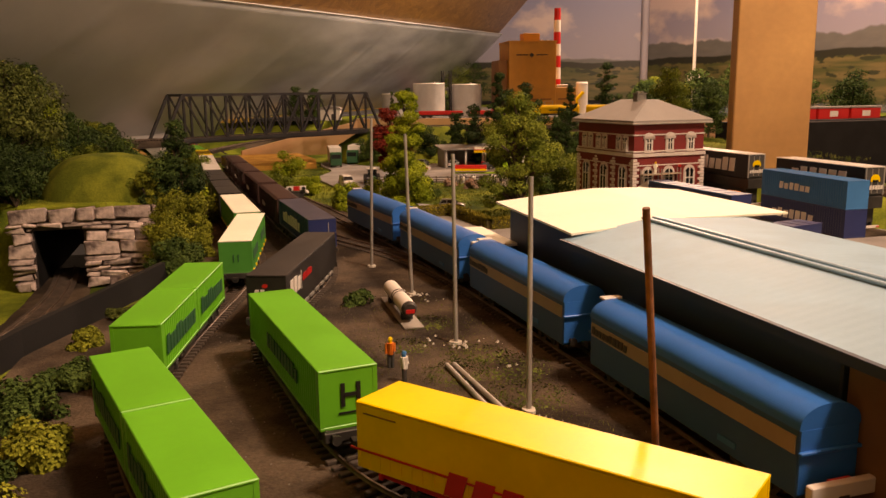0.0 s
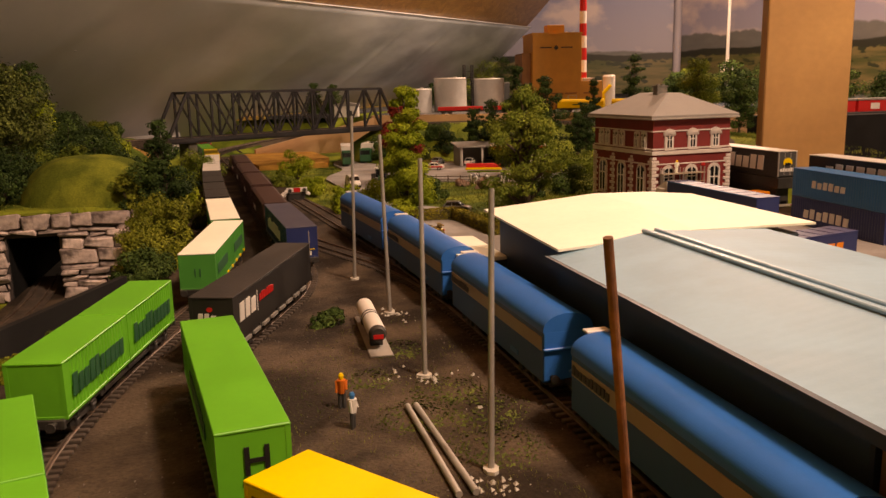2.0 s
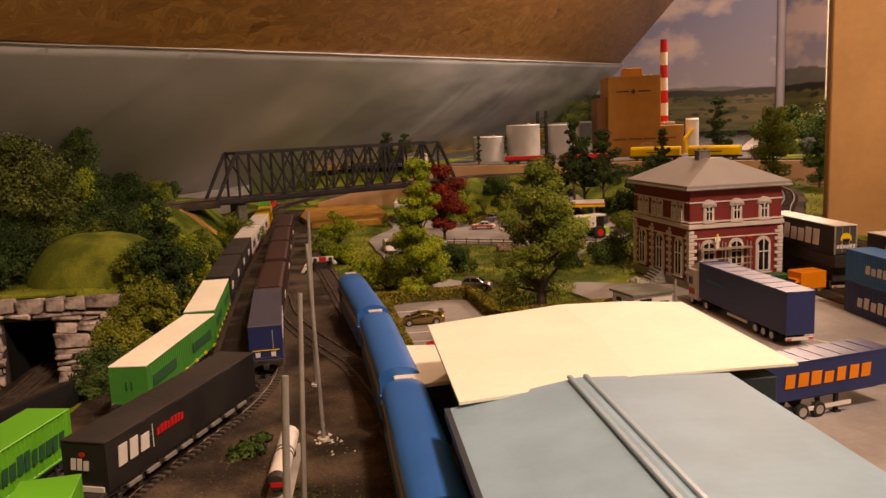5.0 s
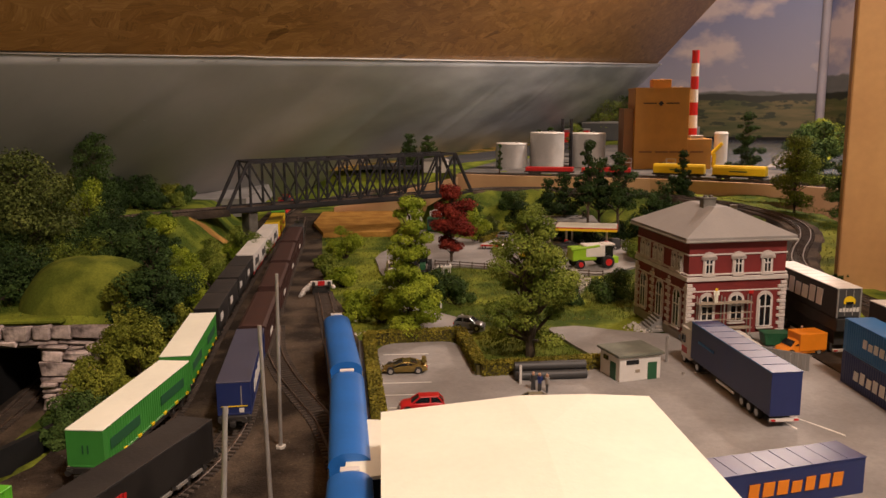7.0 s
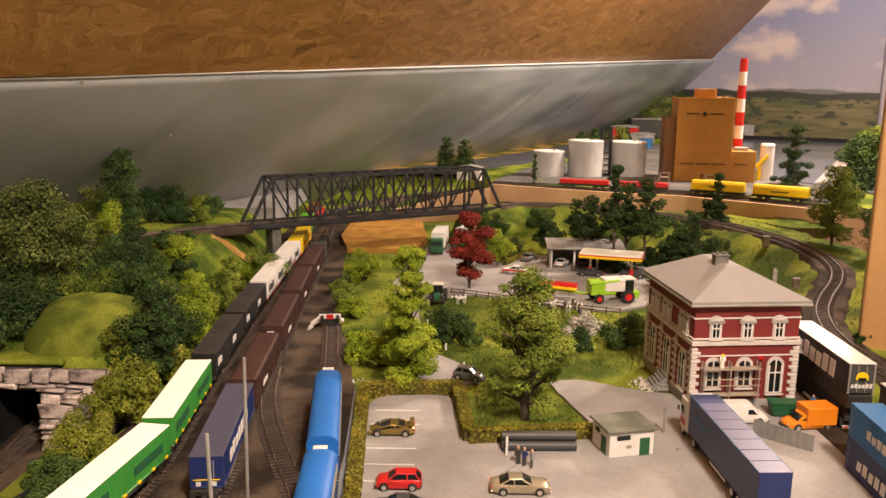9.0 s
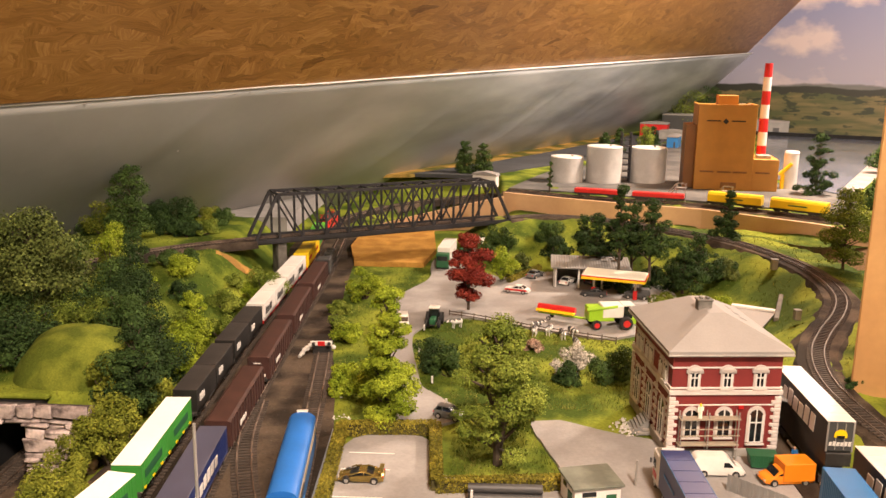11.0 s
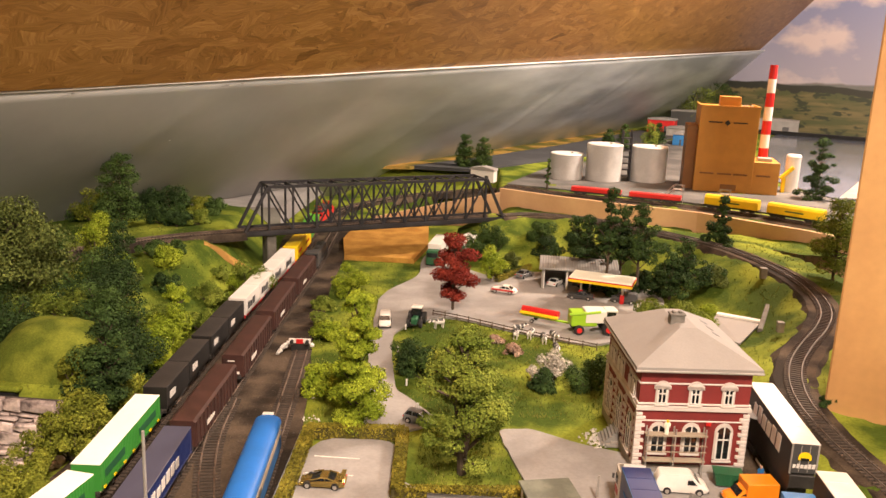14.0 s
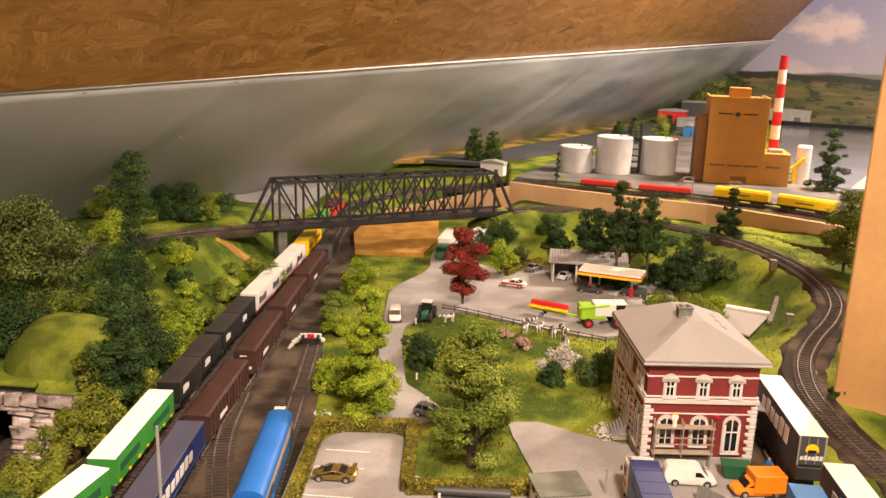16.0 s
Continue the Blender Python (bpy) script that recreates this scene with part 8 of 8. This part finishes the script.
bn = thing("skip_container", "dark green waste skip with ribbed sides", "skip", pose(.768, 1.100, G, 0, 0, -4))
part("body", Geo().profile([(-.013, .002), (.013, .002), (.0155, .016), (-.0155, .016)], -.009, .009), M["darkgreen"], bn, bevel=.0006)
part("rim", Geo().box(0, 0, .0165, .0325, .0195, .0014), M["darkgreen"], bn)
for k in range(5):
    part("rib", Geo().box(-.010 + .005 * k, -.0092, .009, .0012, .0010, .012), M["darkgreen"], bn)
fn = thing("plate_fence", "grey corrugated plate fence beside the lorry", "fence", pose(.712, 1.042, G, 0, 0, -42))
for k in range(16):
    part("plate", Geo().box(.0021 + k * .0040, .0006 * (k % 2), .0095, .0036, .0010, .019), M["slat"], fn)
part("rail", Geo().box(.033, .0012, .0175, .066, .0008, .0016), M["slat"], fn)
st = thing("loading_ramp", "grey ribbed steps at the station's corner", "steps", pose(.648, 1.196, .0, 0, 0, 0))
for k in range(6):
    part("tread", Geo().box(-.012 + .0035 * k, 0, .0015 + .0016 * k, .0036, .030, .003 + .0032 * k), M["slat"], st)
g = Geo()
for _ in range(90):
    x, y, s = .628 + rng.gauss(0, .007), 1.196 + rng.gauss(0, .014), rng.uniform(.001, .003)
    g.add([(x + s, y, .001), (x - s * .6, y + s * .8, .001), (x - s * .5, y - s, .001), (x, y, .001 + s * 1.2)], [(0, 1, 3), (1, 2, 3), (2, 0, 3)])
tagged(new("stone_heap", leaf_mesh("stone_heap", g, M["debris"])), "heap of pale rubble by the station steps", "rubble", kind="stuff")


# pasture fence
def pasture_fence(pts):
    root = thing("pasture_fence", "dark brown wooden post and rail fence", "fence")
    line = spline(pts, .006)
    for i in range(0, len(line), 4):
        part("post", Geo().box(line[i][0], line[i][1], .0065, .0016, .0016, .0130), M["bark"], root)
    for z in (.0055, .0105):
        for a, b in zip(line[::4], line[4::4]):
            part("rail", Geo().bar((a[0], a[1], z), (b[0], b[1], z), .0008, .0015), M["bark"], root)


pasture_fence([(.385, 1.655), (.43, 1.638), (.48, 1.612), (.53, 1.585), (.60, 1.553), (.68, 1.520)])


def cow(x, y, rz, seed):
    """A painted toy, one plain mesh."""
    r = random.Random(seed)
    g = Geo().tube((0, -.010, .0115), (0, .008, .0120), .0046, .0042, 12).tube((0, .008, .0125), (0, .0150, .0150), .0022, .0017, 8).tube((0, .0140, .0152), (0, .0195, .0128), .0020, .0013, 8)
    for a, b in ((-.0028, -.008), (.0028, -.008), (-.0026, .006), (.0026, .006)):
        g.tube((a, b, 0), (a, b, .010), .0008, .0012, 6)
    k = len(g.f)
    g.tube((0, .0125, .0150), (0, .0150, .0152), .0024, .0022, 8)
    g.tube((.0006, -.009 + r.uniform(-.001, .002), .0118), (.0006, -.001 + r.uniform(-.002, .002), .0121), .00490, .0047, 12)
    g.tube((.0004, .003, .0122), (.0004, .0072, .0123), .0046, .0044, 12)
    g.tube((0, -.0105, .0135), (0, -.0118, .0060), .0004, .0006, 5)
    mesh = bpy.data.meshes.new("toy_cow")
    mesh.from_pydata(g.v, [], g.f)
    for mt in ("white", "darkgrey"):
        mesh.materials.append(M[mt])
    mesh.polygons.foreach_set("material_index", [0] * k + [1] * (len(g.f) - k))
    ob = new("toy_cow", mesh)
    ob.matrix_basis = pose(x, y, 0, 0, 0, rz)
    tagged(ob, "black and white plastic toy cow in the pasture", "toy cow", "toy cows")


for k, (x, y, rz) in enumerate(((.540, 1.588, -60), (.535, 1.560, 170), (.560, 1.565, 160), (.582, 1.545, 185), (.600, 1.560, 200), (.600, 1.500, 190), (.400, 1.590, 120))):
    cow(x, y, rz, k)

# white tarpaulin sheet, concrete wall and cabinet on the bank behind the station
solid("white_board", Geo().bar((.893, 1.655, .0355), (.962, 1.622, .0355), .012, .004), M["white"], "white board along the lean-to roof", "board", bevel=.0005)
solid("lean_to_roof", Geo().add([(.890, 1.650, .034), (.958, 1.618, .034), (.905, 1.545, .020), (.860, 1.590, .020), (.890, 1.650, .031), (.958, 1.618, .031), (.905, 1.545, .017), (.860, 1.590, .017)], [(0, 1, 2, 3), (7, 6, 5, 4), (0, 4, 5, 1), (1, 5, 6, 2), (2, 6, 7, 3), (3, 7, 4, 0)]), M["slate"], "sloping grey lean-to roof", "roof")
solid("concrete_wall", Geo().bar((.948, 1.585, .026), (.992, 1.690, .040), .008, .018), M["greystone"], "low concrete retaining wall on the grass bank", "wall", bevel=.001)
solid("relay_cabinet", Geo().box(0, 0, .010, .012, .010, .020).box(0, 0, .0205, .0135, .0115, .0015), M["concrete"], "small grey concrete cabinet beside the line", "cabinet", m=pose(1.010, 1.790, .070), bevel=.0006)
solid("relay_cabinet", Geo().box(0, 0, .008, .010, .010, .016).box(0, 0, .0165, .0115, .0115, .0015), M["concrete"], "small grey concrete cabinet beside the line", "cabinet", m=pose(.957, 1.520, .052), bevel=.0006)

# upper level: site office, red hall, stair frames, blue lorry, mast and dock sheds
for x, y, w, d, h, mat, lab in ((.45, 2.70, .075, .03, .035, "white", "white site cabin at the wall's end"), (1.36, 4.70, .14, .10, .07, "red", "red-fronted hall on the far upper level"), (1.42, 4.55, .12, .09, .04, "concrete", "grey flat hall on the far upper level"), (1.33, 4.10, .05, .12, .05, "midblue", "blue lorry on the upper road"), (2.06, 5.00, .22, .10, .070, "slat", "low grey dock shed beyond the harbour"), (1.62, 5.00, .30, .10, .10, "darkgrey", "dark flat-roofed dock shed beyond the factory")):
    t = thing("shed", lab, "shed", pose(x, y, .093, 0, 0, -20))
    part("wall", Geo().box(0, 0, h / 2, w, d, h), M[mat], t, bevel=.001)
    part("roof", Geo().profile([(-w / 2 - .003, h), (w / 2 + .003, h), (w / 2, h + .006), (0, h + .012), (-w / 2, h + .006)], -d / 2 - .003, d / 2 + .003), M["slate"], t)
    part("door", Geo().box(w * .2, -d / 2 - .0006, h * .3, w * .15, .0015, h * .55), M["darkgrey"], t)
for x, y in ((.965, 2.455), (1.075, 2.405)):
    t = thing("loading_stair", "grey steel loading stair over the wagons", "stairs", pose(x, y, .093, 0, 0, -24))
    for s in (-.008, .008):
        part("stringer", Geo().bar((-.028, s, .002), (.004, s, .042), .0012, .0025), M["pole"], t)
        part("handrail", Geo().bar((-.028, s, .014), (.004, s, .054), .0010, .0010).bar((.004, s, .054), (.030, s, .054), .0010, .0010), M["pole"], t)
        part("post", Geo().bar((.028, s, 0), (.028, s, .054), .0014, .0014).bar((.004, s, 0), (.004, s, .054), .0014, .0014), M["pole"], t)
    for k in range(8):
        part("tread", Geo().box(-.027 + .0042 * k, 0, .004 + .0052 * k, .0045, .016, .0010), M["pole"], t)
    part("platform", Geo().box(.016, 0, .042, .026, .018, .0014), M["pole"], t)
mast = thing("signal_mast", "tall slim white mast with a boxed lamp head", "mast", pose(2.0, 3.0, .06))
part("shaft", Geo().tube((0, 0, 0), (0, 0, .62), .007, .006, 10), M["white"], mast, smooth=True)
part("lamp_box", Geo().box(0, 0, .165, .042, .03, .036), M["white"], mast, bevel=.002)
part("lens", Geo().tube((0, -.016, .165), (0, -.018, .165), .010, n=12), M["darkgrey"], mast)
for k, x in enumerate((1.475, 1.575, 1.675)):
    t = thing("flat_roofed_wagon", "red and white wagon on the side line", "goods wagon", pose(x, 1.745, .100, 0, 0, -90), "wagons on the side line")
    part("body", Geo().box(0, 0, .014, .028, .092, .026), M["red"], t, bevel=.001)
    for side in (-.0145, .0145):
        part("panel", Geo().box(side, 0, .014, .0008, .025, .014), M["white"], t)
    part("roof", Geo().box(0, 0, .030, .031, .096, .005), M["slate"], t, bevel=.001)
solid("shelf_edge", Geo().span(1.28, 2.4, 1.66, 1.80, -.10, .098), M["black"], "black fascia of the neighbouring shelf", "fascia", kind="structure")
